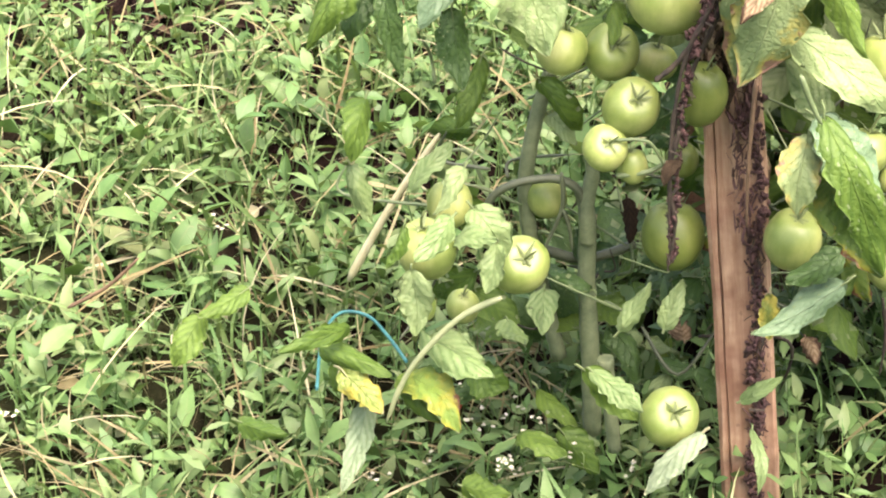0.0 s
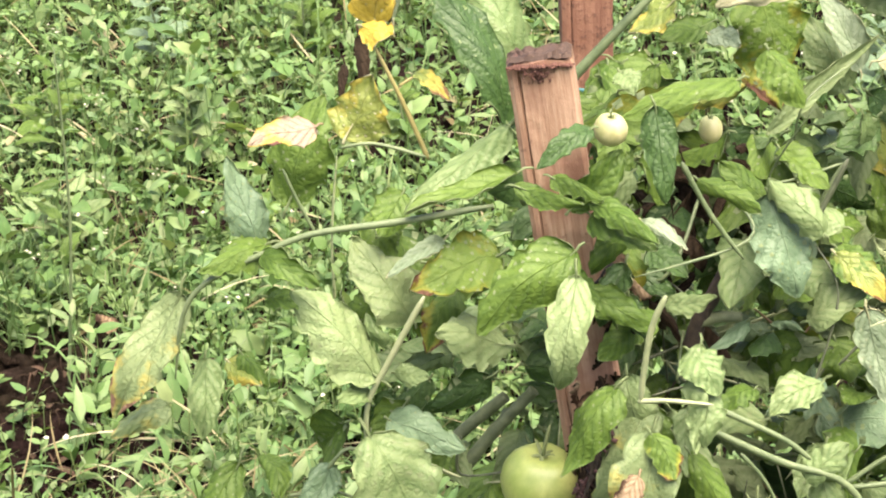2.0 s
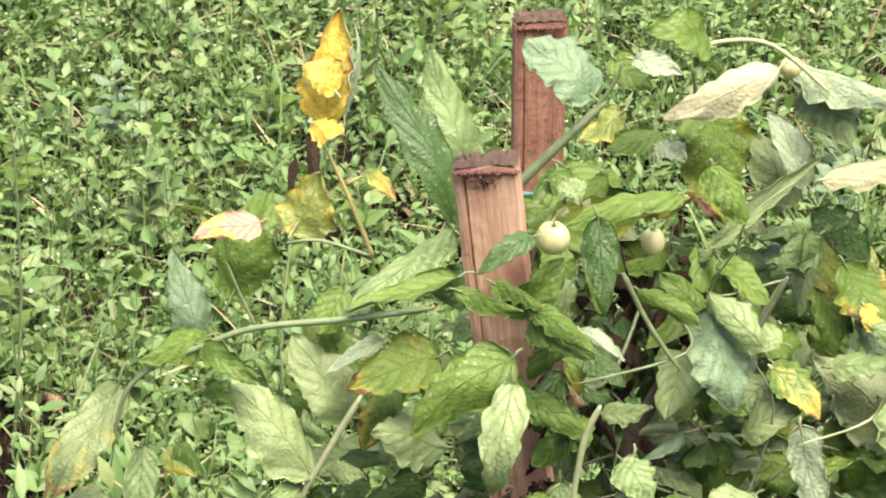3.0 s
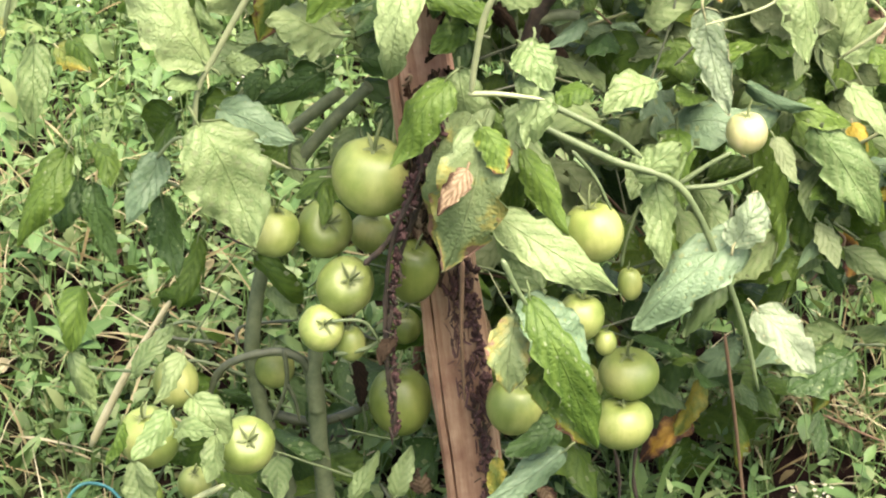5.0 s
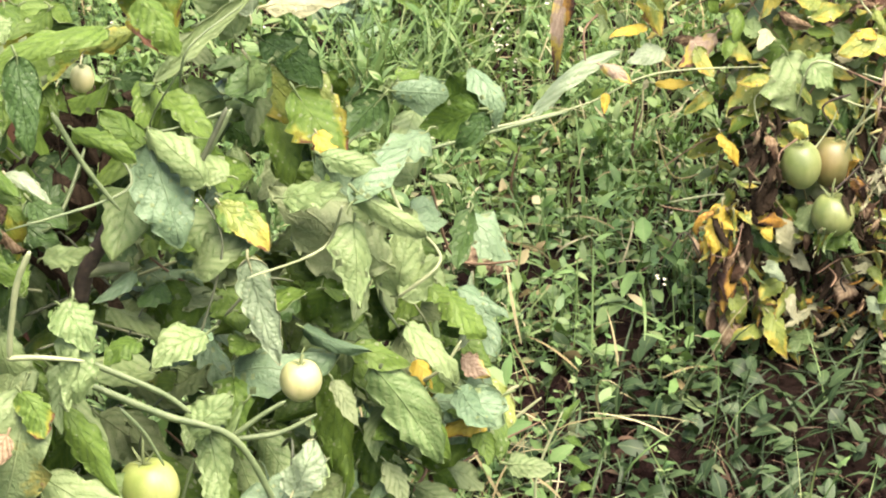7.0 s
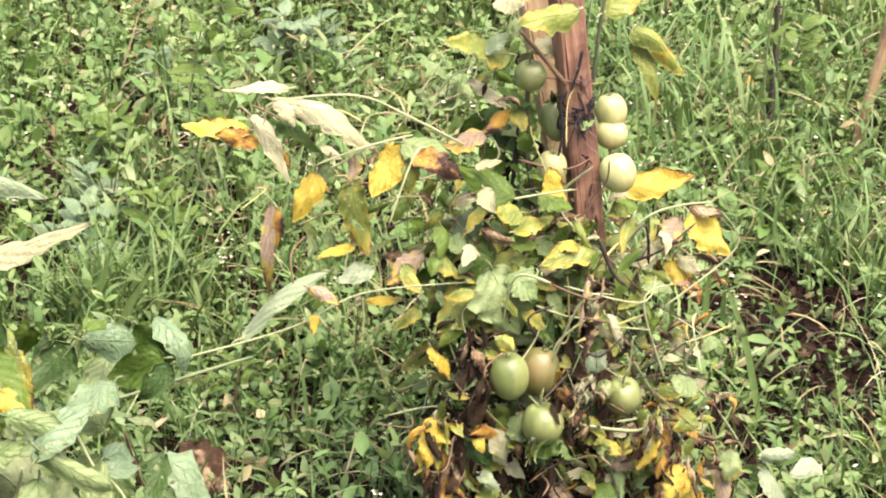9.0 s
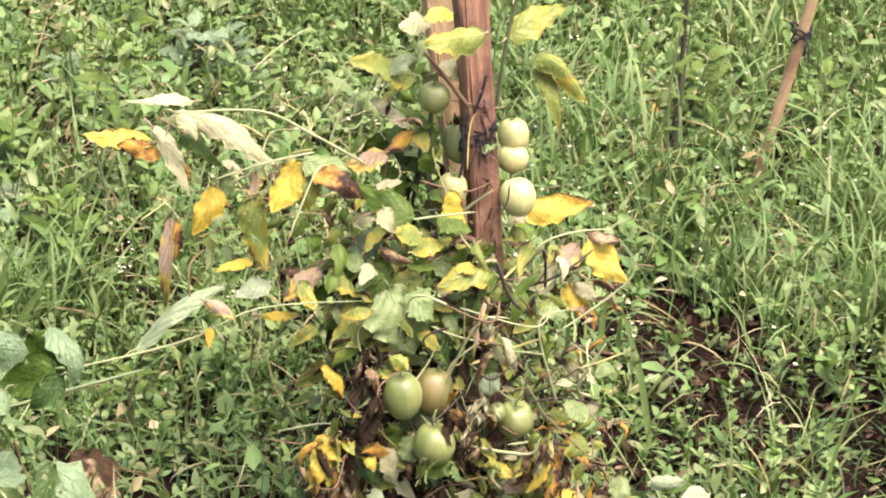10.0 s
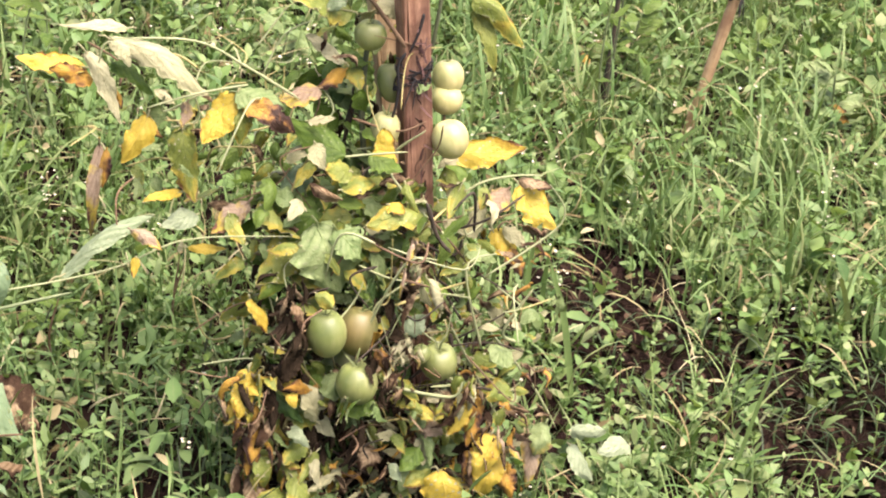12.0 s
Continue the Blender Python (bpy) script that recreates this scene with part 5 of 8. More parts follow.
leaf(plant_a, "green", (-0.026, -0.140, 0.685), (-0.108, -0.165, 0.670), 0.026, 25, 0.6, 0.15, roll=1.3)
leaf(plant_a, "green", (-0.029, -0.160, 0.684), (0.020, -0.185, 0.676), 0.025, 0, 0.7, -0.4, roll=-0.8)
leaf(plant_a, "dark", (0.029, -0.160, 0.725), (-0.012, -0.185, 0.707), 0.020, 10, 0.5, -0.2, roll=-0.5)
leaf(plant_a, "spot", (-0.041, -0.120, 0.611), (-0.111, -0.145, 0.599), 0.051, -4, 0.5, 0, roll=1.0)
leaf(plant_a, "green", (0.013, -0.180, 0.638), (-0.062, -0.205, 0.587), 0.051, 0, 0.7, -0.35, roll=-0.6)
leaf(plant_a, "pale", (0.012, -0.200, 0.628), (-0.006, -0.225, 0.549), 0.034, 0, 1.6, -0.3, roll=-1.3)
leaf(plant_a, "pale", (-0.138, -0.150, 0.527), (-0.199, -0.126, 0.595), 0.055, 0, 0.6, -0.35, roll=-0.8)
leaf(plant_a, "pale", (-0.111, -0.110, 0.555), (-0.155, -0.088, 0.617), 0.053, 10, 0.5, -0.3, roll=-0.5)
leaf(plant_a, "pale", (-0.036, -0.130, 0.539), (-0.093, -0.155, 0.565), 0.047, 0, 0.8, -0.4, roll=-1.0)
leaf(plant_a, "pale", (-0.149, -0.160, 0.485), (-0.113, -0.185, 0.390), 0.065, 0, 0.4, -0.2, roll=-0.5)
leaf(plant_a, "mint", (-0.135, -0.130, 0.482), (-0.077, -0.155, 0.464), 0.031, 0, 0.7, -0.2, roll=-0.6)
leaf(plant_a, "green", (0.038, -0.190, 0.530), (-0.008, -0.215, 0.471), 0.041, 0, 0.9, -0.45, roll=-0.9)
leaf(plant_a, "blight", (0.063, -0.200, 0.496), (0.032, -0.225, 0.386), 0.059, 0, 0.6, -0.1, roll=-0.5)
leaf(plant_a, "spot", (0.061, -0.210, 0.500), (0.077, -0.235, 0.474), 0.030, 0, 0.6, -0.2, roll=-0.5)
leaf(plant_a, "dry", (0.050, -0.228, 0.475), (0.027, -0.253, 0.451), 0.019, 0, 0.8, -0.3, roll=-1.1)
leaf(plant_a, "pale", (0.094, -0.170, 0.546), (0.112, -0.195, 0.519), 0.034, 0, 0.7, -0.3, roll=-0.7)
leaf(plant_a, "pale", (0.097, -0.180, 0.524), (0.102, -0.205, 0.482), 0.035, 0, 0.8, -0.35, roll=-0.9)
leaf(plant_a, "green", (0.091, -0.180, 0.466), (0.127, -0.205, 0.399), 0.030, 0, 0.6, -0.5, roll=-0.7)
leaf(plant_a, "mint", (0.206, -0.080, 0.467), (0.157, -0.105, 0.450), 0.028, 0, 0.6, -0.2, roll=-0.5)
leaf(plant_a, "white", (0.236, -0.100, 0.536), (0.256, -0.125, 0.457), 0.031, 20, 0.4, 0.1, roll=0.5)
leaf(plant_a, "green", (0.327, 0.000, 0.383), (0.400, -0.025, 0.297), 0.040, -20, 0.9, -0.2, roll=1.0)
leaf(plant_a, "pale", (0.184, -0.140, 0.411), (0.218, -0.131, 0.437), 0.034, 0, 0.7, -0.3, roll=-0.7)
leaf(plant_a, "pale", (0.199, -0.130, 0.406), (0.205, -0.155, 0.340), 0.035, 0, 0.6, -0.3, roll=-0.5)
leaf(plant_a, "mint", (0.269, -0.130, 0.357), (0.179, -0.155, 0.286), 0.052, 0, 0.5, -0.3, roll=-0.5)
leaf(plant_a, "white", (0.258, -0.150, 0.354), (0.278, -0.136, 0.395), 0.035, 0, 0.7, -0.3, roll=-0.8)
leaf(plant_a, "white", (0.287, -0.090, 0.260), (0.334, -0.115, 0.212), 0.037, 0, 0.5, -0.2, roll=-0.5)
leaf(plant_a, "dark", (0.384, -0.010, 0.164), (0.325, -0.035, 0.141), 0.048, 0, 1, -0.4, roll=-0.8)
leaf(plant_a, "mint", (0.089, -0.225, 0.362), (0.140, -0.250, 0.303), 0.048, 0, 0.5, -0.2, roll=-0.5)
leaf(plant_a, "blight", (0.085, -0.222, 0.346), (0.077, -0.247, 0.290), 0.034, 0, 0.5, -0.2, roll=-0.5)
leaf(plant_a, "spot", (0.112, -0.235, 0.307), (0.143, -0.260, 0.245), 0.040, 0, 0.5, -0.25, roll=-0.5)
leaf(plant_a, "spot", (0.105, -0.220, 0.306), (0.105, -0.245, 0.271), 0.027, 0, 0.6, -0.2, roll=-0.5)
leaf(plant_a, "pale", (0.072, -0.190, 0.414), (0.162, -0.215, 0.354), 0.041, 12, 0.6, -0.4, roll=-1.1)
leaf(plant_a, "dark", (0.120, -0.200, 0.234), (0.075, -0.225, 0.218), 0.027, 0, 0.8, -0.3, roll=-0.5)
leaf(plant_a, "mint", (0.123, -0.210, 0.211), (0.049, -0.235, 0.179), 0.033, 0, 0.6, -0.3, roll=-0.8)
leaf(plant_a, "mint", (-0.183, -0.110, 0.435), (-0.211, -0.135, 0.388), 0.028, 0, 0.5, -0.2, roll=-0.5)
leaf(plant_a, "dark", (-0.187, -0.090, 0.386), (-0.178, -0.115, 0.325), 0.033, 0, 0.5, -0.2, roll=-0.5)
leaf(plant_a, "green", (-0.215, -0.100, 0.623), (-0.269, -0.125, 0.614), 0.035, 0, 0.6, -0.3, roll=-0.7)
leaf(plant_a, "blight", (-0.286, -0.100, 0.585), (-0.343, -0.125, 0.494), 0.041, 0, 0.5, -0.2, roll=-0.5)
leaf(plant_a, "pale", (-0.274, -0.090, 0.524), (-0.280, -0.115, 0.466), 0.029, 0, 0.5, -0.3, roll=-0.7)
leaf(plant_a, "green", (-0.246, -0.090, 0.527), (-0.225, -0.115, 0.508), 0.024, 0, 0.5, -0.3, roll=-0.7)
leaf(plant_a, "mint", (-0.224, -0.100, 0.621), (-0.243, -0.077, 0.686), 0.035, 18, 0.5, -0.2, roll=0.8)
leaf(plant_a, "green", (-0.220, -0.120, 0.624), (-0.177, -0.145, 0.605), 0.022, 15, 0.7, 0, roll=1.1)
leaf(plant_a, "green", (-0.221, -0.110, 0.583), (-0.181, -0.135, 0.586), 0.019, 15, 0.7, 0, roll=1.1)
leaf(plant_a, "green", (-0.127, -0.060, 0.628), (-0.134, -0.085, 0.572), 0.036, 0, 0.5, -0.2, roll=-0.5)
leaf(plant_a, "mint", (0.082, 0.010, 0.769), (0.028, 0.025, 0.811), 0.057, 0, 0.6, -0.2, roll=-0.6)
leaf(plant_a, "green", (0.098, 0.030, 0.794), (0.127, 0.005, 0.777), 0.028, 0, 0.7, -0.3, roll=-0.6)
leaf(plant_a, "white", (0.112, 0.000, 0.803), (0.147, -0.025, 0.799), 0.022, 15, 0.7, 0.1, roll=0.8)
leaf(plant_a, "green", (0.174, 0.030, 0.801), (0.120, 0.005, 0.824), 0.042, 0, 0.6, -0.2, roll=0.9)
leaf(plant_a, "under_dry", (0.226, 0.020, 0.786), (0.135, -0.005, 0.754), 0.037, -15, 0.5, -0.45, roll=-1.2)
leaf(plant_a, "spot", (0.177, 0.070, 0.733), (0.191, 0.045, 0.645), 0.075, 0, 0.6, -0.2, roll=-0.5)
leaf(plant_a, "green", (0.139, 0.050, 0.723), (0.093, 0.025, 0.719), 0.028, 10, 0.6, -0.1, roll=0.9)
leaf(plant_a, "white", (0.132, 0.040, 0.716), (0.155, 0.015, 0.714), 0.020, 0, 0.6, 0, roll=0.6)
leaf(plant_a, "green", (0.143, -0.090, 0.728), (0.053, -0.115, 0.711), 0.033, 8, 0.6, -0.35, roll=-0.8)
leaf(plant_a, "dark", (0.077, -0.140, 0.731), (0.080, -0.165, 0.664), 0.027, 0, 0.5, -0.4, roll=-0.5)
leaf(plant_a, "white", (0.258, 0.080, 0.661), (0.228, 0.101, 0.720), 0.030, 20, 0.6, 0.1, roll=0.8)
leaf(plant_a, "pale", (0.247, 0.100, 0.634), (0.219, 0.122, 0.696), 0.045, 0, 0.5, -0.3, roll=-0.5)
leaf(plant_a, "pale", (0.179, 0.050, 0.623), (0.272, 0.074, 0.693), 0.017, 38, 0.5, 0.1, roll=0.5)
leaf(plant_a, "under", (0.266, 0.110, 0.744), (0.290, 0.070, 0.698), 0.058, 10, 0.6, -0.4, roll=-0.5)
leaf(plant_a, "green", (0.170, -0.040, 0.731), (0.194, -0.060, 0.688), 0.040, 0, 0.8, -0.4, roll=-0.5)
leaf(plant_a, "mint", (0.168, -0.050, 0.615), (0.186, -0.075, 0.537), 0.051, 0, 0.6, -0.25, roll=-0.6)
leaf(plant_a, "under", (0.331, 0.010, 0.460), (0.264, 0.035, 0.531), 0.062, 0, 0.6, -0.35, roll=-0.7)
leaf(plant_a, "green", (0.340, 0.030, 0.411), (0.280, 0.043, 0.447), 0.052, 0, 0.8, -0.4, roll=-0.7)
leaf(plant_a, "pale", (0.365, 0.030, 0.424), (0.382, 0.054, 0.492), 0.046, 0, 0.6, -0.3, roll=-0.5)
leaf(plant_a, "pale", (0.367, 0.020, 0.430), (0.405, 0.031, 0.461), 0.034, 0, 0.6, -0.3, roll=-0.5)
leaf(plant_a, "turning", (0.486, 0.190, 0.234), (0.421, 0.165, 0.202), 0.055, 0, 0.6, -0.2, roll=-0.5)
leaf(plant_a, "yellow", (0.471, 0.170, 0.229), (0.423, 0.145, 0.220), 0.032, 0, 0.9, -0.3, roll=-0.8)
leaf(plant_a, "green", (0.376, 0.100, 0.361), (0.424, 0.075, 0.322), 0.047, 0, 0.8, -0.4, roll=-0.8)
leaf(plant_a, "spot", (0.290, 0.070, 0.599), (0.327, 0.045, 0.544), 0.053, 0, 0.8, -0.3, roll=0.8)
leaf(plant_a, "pale", (0.202, -0.100, 0.475), (0.158, -0.125, 0.463), 0.030, 0, 0.5, -0.3, roll=-0.6)
leaf(plant_a, "pale", (0.290, -0.100, 0.353), (0.260, -0.125, 0.349), 0.033, 0, 0.7, -0.4, roll=-0.8)
leaf(plant_a, "mint", (0.367, 0.050, 0.222), (0.378, 0.025, 0.203), 0.030, 0, 0.6, -0.3, roll=-0.6)
leaf(plant_a, "green", (0.388, 0.040, 0.434), (0.406, 0.015, 0.423), 0.024, 0, 0.6, -0.3, roll=-0.6)
leaf(plant_a, "white", (-0.114, 0.065, 0.734), (-0.106, 0.091, 0.809), 0.007, 50, 0.774, 0.186)
leaf(plant_a, "turning", (-0.101, 0.030, 0.701), (-0.073, -0.002, 0.690), 0.015, -10.3, 1.17, 0.121)
leaf(plant_a, "green", (-0.112, -0.070, 0.645), (-0.134, -0.110, 0.627), 0.030, -21.4, 0.59, -0.31)
leaf(plant_a, "blight", (-0.305, -0.100, 0.491), (-0.349, -0.122, 0.476), 0.031, 4.05, 0.499, -0.285)
leaf(plant_a, "turning", (-0.257, -0.090, 0.520), (-0.230, -0.116, 0.510), 0.023, -2.16, 0.657, -0.27)
leaf(plant_a, "green", (-0.256, -0.090, 0.430), (-0.301, -0.119, 0.362), 0.038, -5.68, 0.311, -0.234)
leaf(plant_a, "dark", (-0.253, -0.070, 0.396), (-0.269, -0.084, 0.353), 0.032, 15.8, 1.12, -0.188)
leaf(plant_a, "dark", (-0.240, -0.090, 0.401), (-0.224, -0.108, 0.333), 0.022, 10.3, 0.79, -0.0312)
leaf(plant_a, "green", (-0.237, -0.070, 0.426), (-0.224, -0.108, 0.405), 0.027, -18.8, 0.829, -0.151)
leaf(plant_a, "pale", (-0.130, -0.130, 0.544), (-0.146, -0.121, 0.569), 0.017, -21.1, 1.12, -0.174)
leaf(plant_a, "pale", (-0.127, -0.130, 0.522), (-0.100, -0.149, 0.525), 0.019, 8.89, 0.847, -0.00315)
leaf(plant_a, "pale", (-0.146, -0.130, 0.502), (-0.170, -0.169, 0.521), 0.019, -20, 0.93, -0.109)
leaf(plant_a, "white", (-0.083, -0.110, 0.621), (-0.127, -0.145, 0.609), 0.015, -14.3, 0.657, -0.216)
leaf(plant_a, "green", (-0.036, -0.040, 0.563), (-0.091, -0.064, 0.544), 0.027, 1.14, 0.991, -0.561)
leaf(plant_a, "green", (0.018, -0.150, 0.592), (0.070, -0.168, 0.564), 0.026, 10.9, 1.14, -0.0635)
leaf(plant_a, "green", (0.054, -0.130, 0.566), (0.066, -0.169, 0.556), 0.026, -21, 0.551, -0.595)
leaf(plant_a, "green", (0.026, -0.150, 0.652), (0.072, -0.181, 0.635), 0.030, -8.4, 1.23, -0.00315)
leaf(plant_a, "white", (0.062, -0.160, 0.650), (0.093, -0.192, 0.639), 0.012, -10.6, 0.372, -0.268)
leaf(plant_a, "dark", (0.075, -0.040, 0.571), (0.104, -0.061, 0.554), 0.026, 6.47, 0.743, -0.132)
leaf(plant_a, "pale", (0.103, -0.170, 0.551), (0.094, -0.210, 0.480), 0.036, -21.7, 0.413, -0.647)
leaf(plant_a, "pale", (0.095, -0.160, 0.492), (0.087, -0.195, 0.453), 0.026, -14.8, 0.608, -0.278)
leaf(plant_a, "pale", (0.083, -0.090, 0.545), (0.120, -0.116, 0.562), 0.022, -1.32, 0.302, -0.0516)
leaf(plant_a, "green", (0.168, -0.040, 0.604), (0.133, -0.029, 0.636), 0.031, -20.4, 0.662, -0.242)
leaf(plant_a, "green", (0.221, -0.040, 0.562), (0.256, -0.066, 0.533), 0.035, -1.89, 0.581, 0.0597)
leaf(plant_a, "pale", (0.222, -0.030, 0.543), (0.193, -0.051, 0.515), 0.040, 5.15, 0.622, -0.0312)
leaf(plant_a, "pale", (0.110, -0.140, 0.317), (0.074, -0.123, 0.367), 0.031, -6.78, 0.658, -0.64)
leaf(plant_a, "green", (0.033, -0.070, 0.311), (0.073, -0.081, 0.273), 0.032, 20.6, 0.943, -0.629)
leaf(plant_a, "green", (0.094, -0.230, 0.365), (0.142, -0.266, 0.249), 0.038, 0, 0.5, -0.0185)
leaf(plant_a, "pale", (0.263, -0.110, 0.318), (0.222, -0.138, 0.266), 0.029, -4.05, 1.15, -0.576)
leaf(plant_a, "pale", (0.349, 0.110, 0.328), (0.429, 0.097, 0.221), 0.038, 17.3, 0.445, -0.471)
leaf(plant_a, "green", (0.310, 0.010, 0.340), (0.311, -0.022, 0.266), 0.037, -10.3, 0.936, -0.4)
leaf(plant_a, "orange", (0.256, 0.060, 0.051), (0.207, 0.037, 0.026), 0.028, 2.77, 0.838, 0.03)
leaf(plant_a, "orange", (0.438, 0.210, 0.151), (0.412, 0.186, 0.112), 0.031, 1.36, 0.644, -0.213)
leaf(plant_a, "turning", (0.264, 0.060, 0.095), (0.240, 0.041, 0.049), 0.025, 8.93, 0.93, -0.232)
leaf(plant_a, "green", (0.329, 0.110, 0.259), (0.377, 0.096, 0.247), 0.030, 16.9, 0.888, -0.509)
leaf(plant_a, "green", (0.392, 0.160, 0.234), (0.417, 0.141, 0.180), 0.030, 8.32, 1.2, -0.0406)
leaf(plant_a, "dark", (0.282, 0.010, 0.442), (0.235, -0.004, 0.426), 0.032, 16.7, 0.801, -0.141)
leaf(plant_a, "green", (0.418, 0.110, 0.365), (0.453, 0.077, 0.326), 0.043, -11.7, 0.422, -0.358)
leaf(plant_a, "green", (-0.070, 0.010, 0.064), (-0.042, -0.020, 0.053), 0.035, -7, 1.24, 0.0461)
leaf(plant_a, "dark", (-0.112, 0.060, 0.031), (-0.042, 0.033, 0.040), 0.045, -2.77, 1.05, 0.0232)
leaf(plant_a, "dark", (-0.110, 0.060, -0.012), (-0.130, 0.084, 0.057), 0.036, -16.5, 0.882, -0.218)
leaf(plant_a, "pale", (-0.049, -0.140, 0.121), (-0.025, -0.126, 0.161), 0.023, 8.45, 1.29, -0.5)
leaf(plant_a, "pale", (-0.012, -0.130, 0.117), (0.003, -0.116, 0.157), 0.021, 11.4, 0.498, 0.163)
leaf(plant_a, "turning", (0.072, -0.140, 0.159), (0.073, -0.152, 0.122), 0.018, 19.6, 0.884, -0.111)
leaf(plant_a, "pale", (-0.168, -0.190, 0.262), (-0.142, -0.207, 0.227), 0.033, 11.6, 0.934, 0.139)
leaf(plant_a, "pale", (-0.215, -0.210, 0.217), (-0.210, -0.230, 0.169), 0.027, 7.48, 0.664, -0.0329)
leaf(plant_a, "pale", (-0.179, -0.210, 0.244), (-0.147, -0.247, 0.265), 0.022, -17.2, 1.15, -0.121)
leaf(plant_a, "pale", (-0.141, -0.090, 0.102), (-0.126, -0.129, 0.099), 0.028, -20.9, 0.46, 0.0181)
leaf(plant_a, "pale", (-0.207, -0.210, 0.161), (-0.149, -0.247, 0.143), 0.040, -17.7, 0.664, -0.57)
leaf(plant_a, "spot", (-0.224, -0.210, 0.119), (-0.190, -0.233, 0.090), 0.034, 3.21, 0.756, -0.546)
leaf(plant_a, "turning", (-0.271, -0.210, 0.124), (-0.238, -0.242, 0.103), 0.027, -10.7, 0.473, -0.0389)
leaf(plant_a, "green", (-0.290, -0.190, 0.133), (-0.230, -0.218, 0.124), 0.027, -4.14, 0.74, -0.288)
leaf(plant_a, "dark", (-0.110, -0.010, 0.104), (-0.081, -0.024, 0.056), 0.034, 15.8, 0.886, -0.303)
leaf(plant_a, "green", (-0.077, -0.140, 0.084), (-0.031, -0.154, 0.043), 0.028, 16.2, 1.02, -0.304)
leaf(plant_a, "green", (-0.164, -0.040, 0.320), (-0.183, -0.062, 0.264), 0.025, 4.88, 0.476, -0.553)
leaf(plant_a, "pale", (-0.109, -0.040, 0.268), (-0.086, -0.071, 0.256), 0.019, -9.46, 1.15, -0.107)
leaf(plant_a, "pale", (-0.191, -0.190, 0.138), (-0.163, -0.206, 0.121), 0.032, 13.8, 0.966, -0.521)
leaf(plant_a, "pale", (0.209, -0.070, 0.587), (0.167, -0.055, 0.630), 0.039, 4.18, 0.563, -0.279)
leaf(plant_a, "turning", (0.219, -0.050, 0.561), (0.255, -0.076, 0.530), 0.027, -1.63, 0.999, -0.214)
leaf(plant_a, "green", (0.280, 0.060, 0.454), (0.330, 0.043, 0.431), 0.040, 11.7, 0.385, 0.199)
leaf(plant_a, "pale", (0.420, 0.230, 0.381), (0.391, 0.217, 0.347), 0.043, 16.9, 1.13, -0.132)
leaf(plant_a, "pale", (0.395, 0.230, 0.346), (0.442, 0.203, 0.348), 0.031, -2.68, 0.802, -0.47)
leaf(plant_a, "green", (0.385, 0.210, 0.302), (0.442, 0.176, 0.280), 0.043, -13.8, 1.18, -0.113)
leaf(plant_a, "green", (0.356, 0.160, 0.230), (0.390, 0.146, 0.207), 0.040, 16.1, 1.04, 0.169)
leaf(plant_a, "pale", (0.380, 0.210, 0.127), (0.403, 0.188, 0.108), 0.032, 3.74, 1.06, -0.211)
leaf(plant_a, "orange", (0.411, 0.210, 0.168), (0.435, 0.193, 0.127), 0.023, 12, 0.907, -0.53)
leaf(plant_a, "orange", (0.404, 0.210, 0.263), (0.420, 0.181, 0.249), 0.020, -6.12, 0.704, 0.185)
leaf(plant_a, "white", (0.451, 0.260, 0.245), (0.467, 0.283, 0.310), 0.012, 10, 1.1, 0.129)
leaf(plant_a, "green", (0.309, 0.060, 0.307), (0.320, 0.031, 0.246), 0.038, -5.68, 0.528, 0.13)
leaf(plant_a, "pale", (0.303, 0.010, 0.287), (0.273, -0.003, 0.275), 0.024, 18.1, 1.18, 0.0954)
leaf(plant_a, "pale", (0.303, 0.010, 0.198), (0.324, -0.014, 0.172), 0.029, 0.88, 0.632, -0.0057)
leaf(plant_a, "green", (0.206, -0.090, 0.358), (0.217, -0.103, 0.302), 0.031, 17.4, 1.02, -0.579)
leaf(plant_a, "dark", (0.174, -0.010, 0.475), (0.154, -0.045, 0.473), 0.031, -14, 1, -0.517)
leaf(plant_a, "green", (0.221, -0.030, 0.477), (0.232, -0.052, 0.448), 0.036, 3.96, 0.781, -0.321)
leaf(plant_a, "green", (0.151, -0.090, 0.468), (0.123, -0.108, 0.455), 0.026, 9.86, 0.816, 0.0691)
leaf(plant_a, "under_dry", (0.269, 0.060, 0.676), (0.386, 0.027, 0.719), 0.036, -12.5, 0.689, -0.542)
leaf(plant_a, "turning", (0.257, 0.090, 0.617), (0.332, 0.074, 0.531), 0.046, 13.9, 0.625, -0.188)
leaf(plant_a, "white", (0.248, 0.100, 0.762), (0.355, 0.060, 0.729), 0.050, -8, 0.5, -0.5, roll=-0.6)
leaf(plant_a, "dark", (0.270, 0.070, 0.624), (0.233, 0.037, 0.613), 0.034, -12.1, 0.998, -0.222)
leaf(plant_a, "green", (0.299, 0.110, 0.632), (0.282, 0.086, 0.614), 0.021, 2.2, 0.891, -0.292)
leaf(plant_a, "pale", (0.385, 0.210, 0.377), (0.431, 0.181, 0.342), 0.043, -6.07, 0.624, 0.0011)
leaf(plant_a, "green", (0.184, 0.010, 0.627), (0.220, -0.021, 0.604), 0.035, -8.54, 0.332, 0.106)
leaf(plant_a, "green", (0.281, 0.160, 0.476), (0.309, 0.168, 0.500), 0.039, 4.88, 0.419, -0.109)
leaf(plant_a, "green", (0.312, 0.210, 0.432), (0.345, 0.218, 0.454), 0.045, -4.36, 0.545, -0.63)

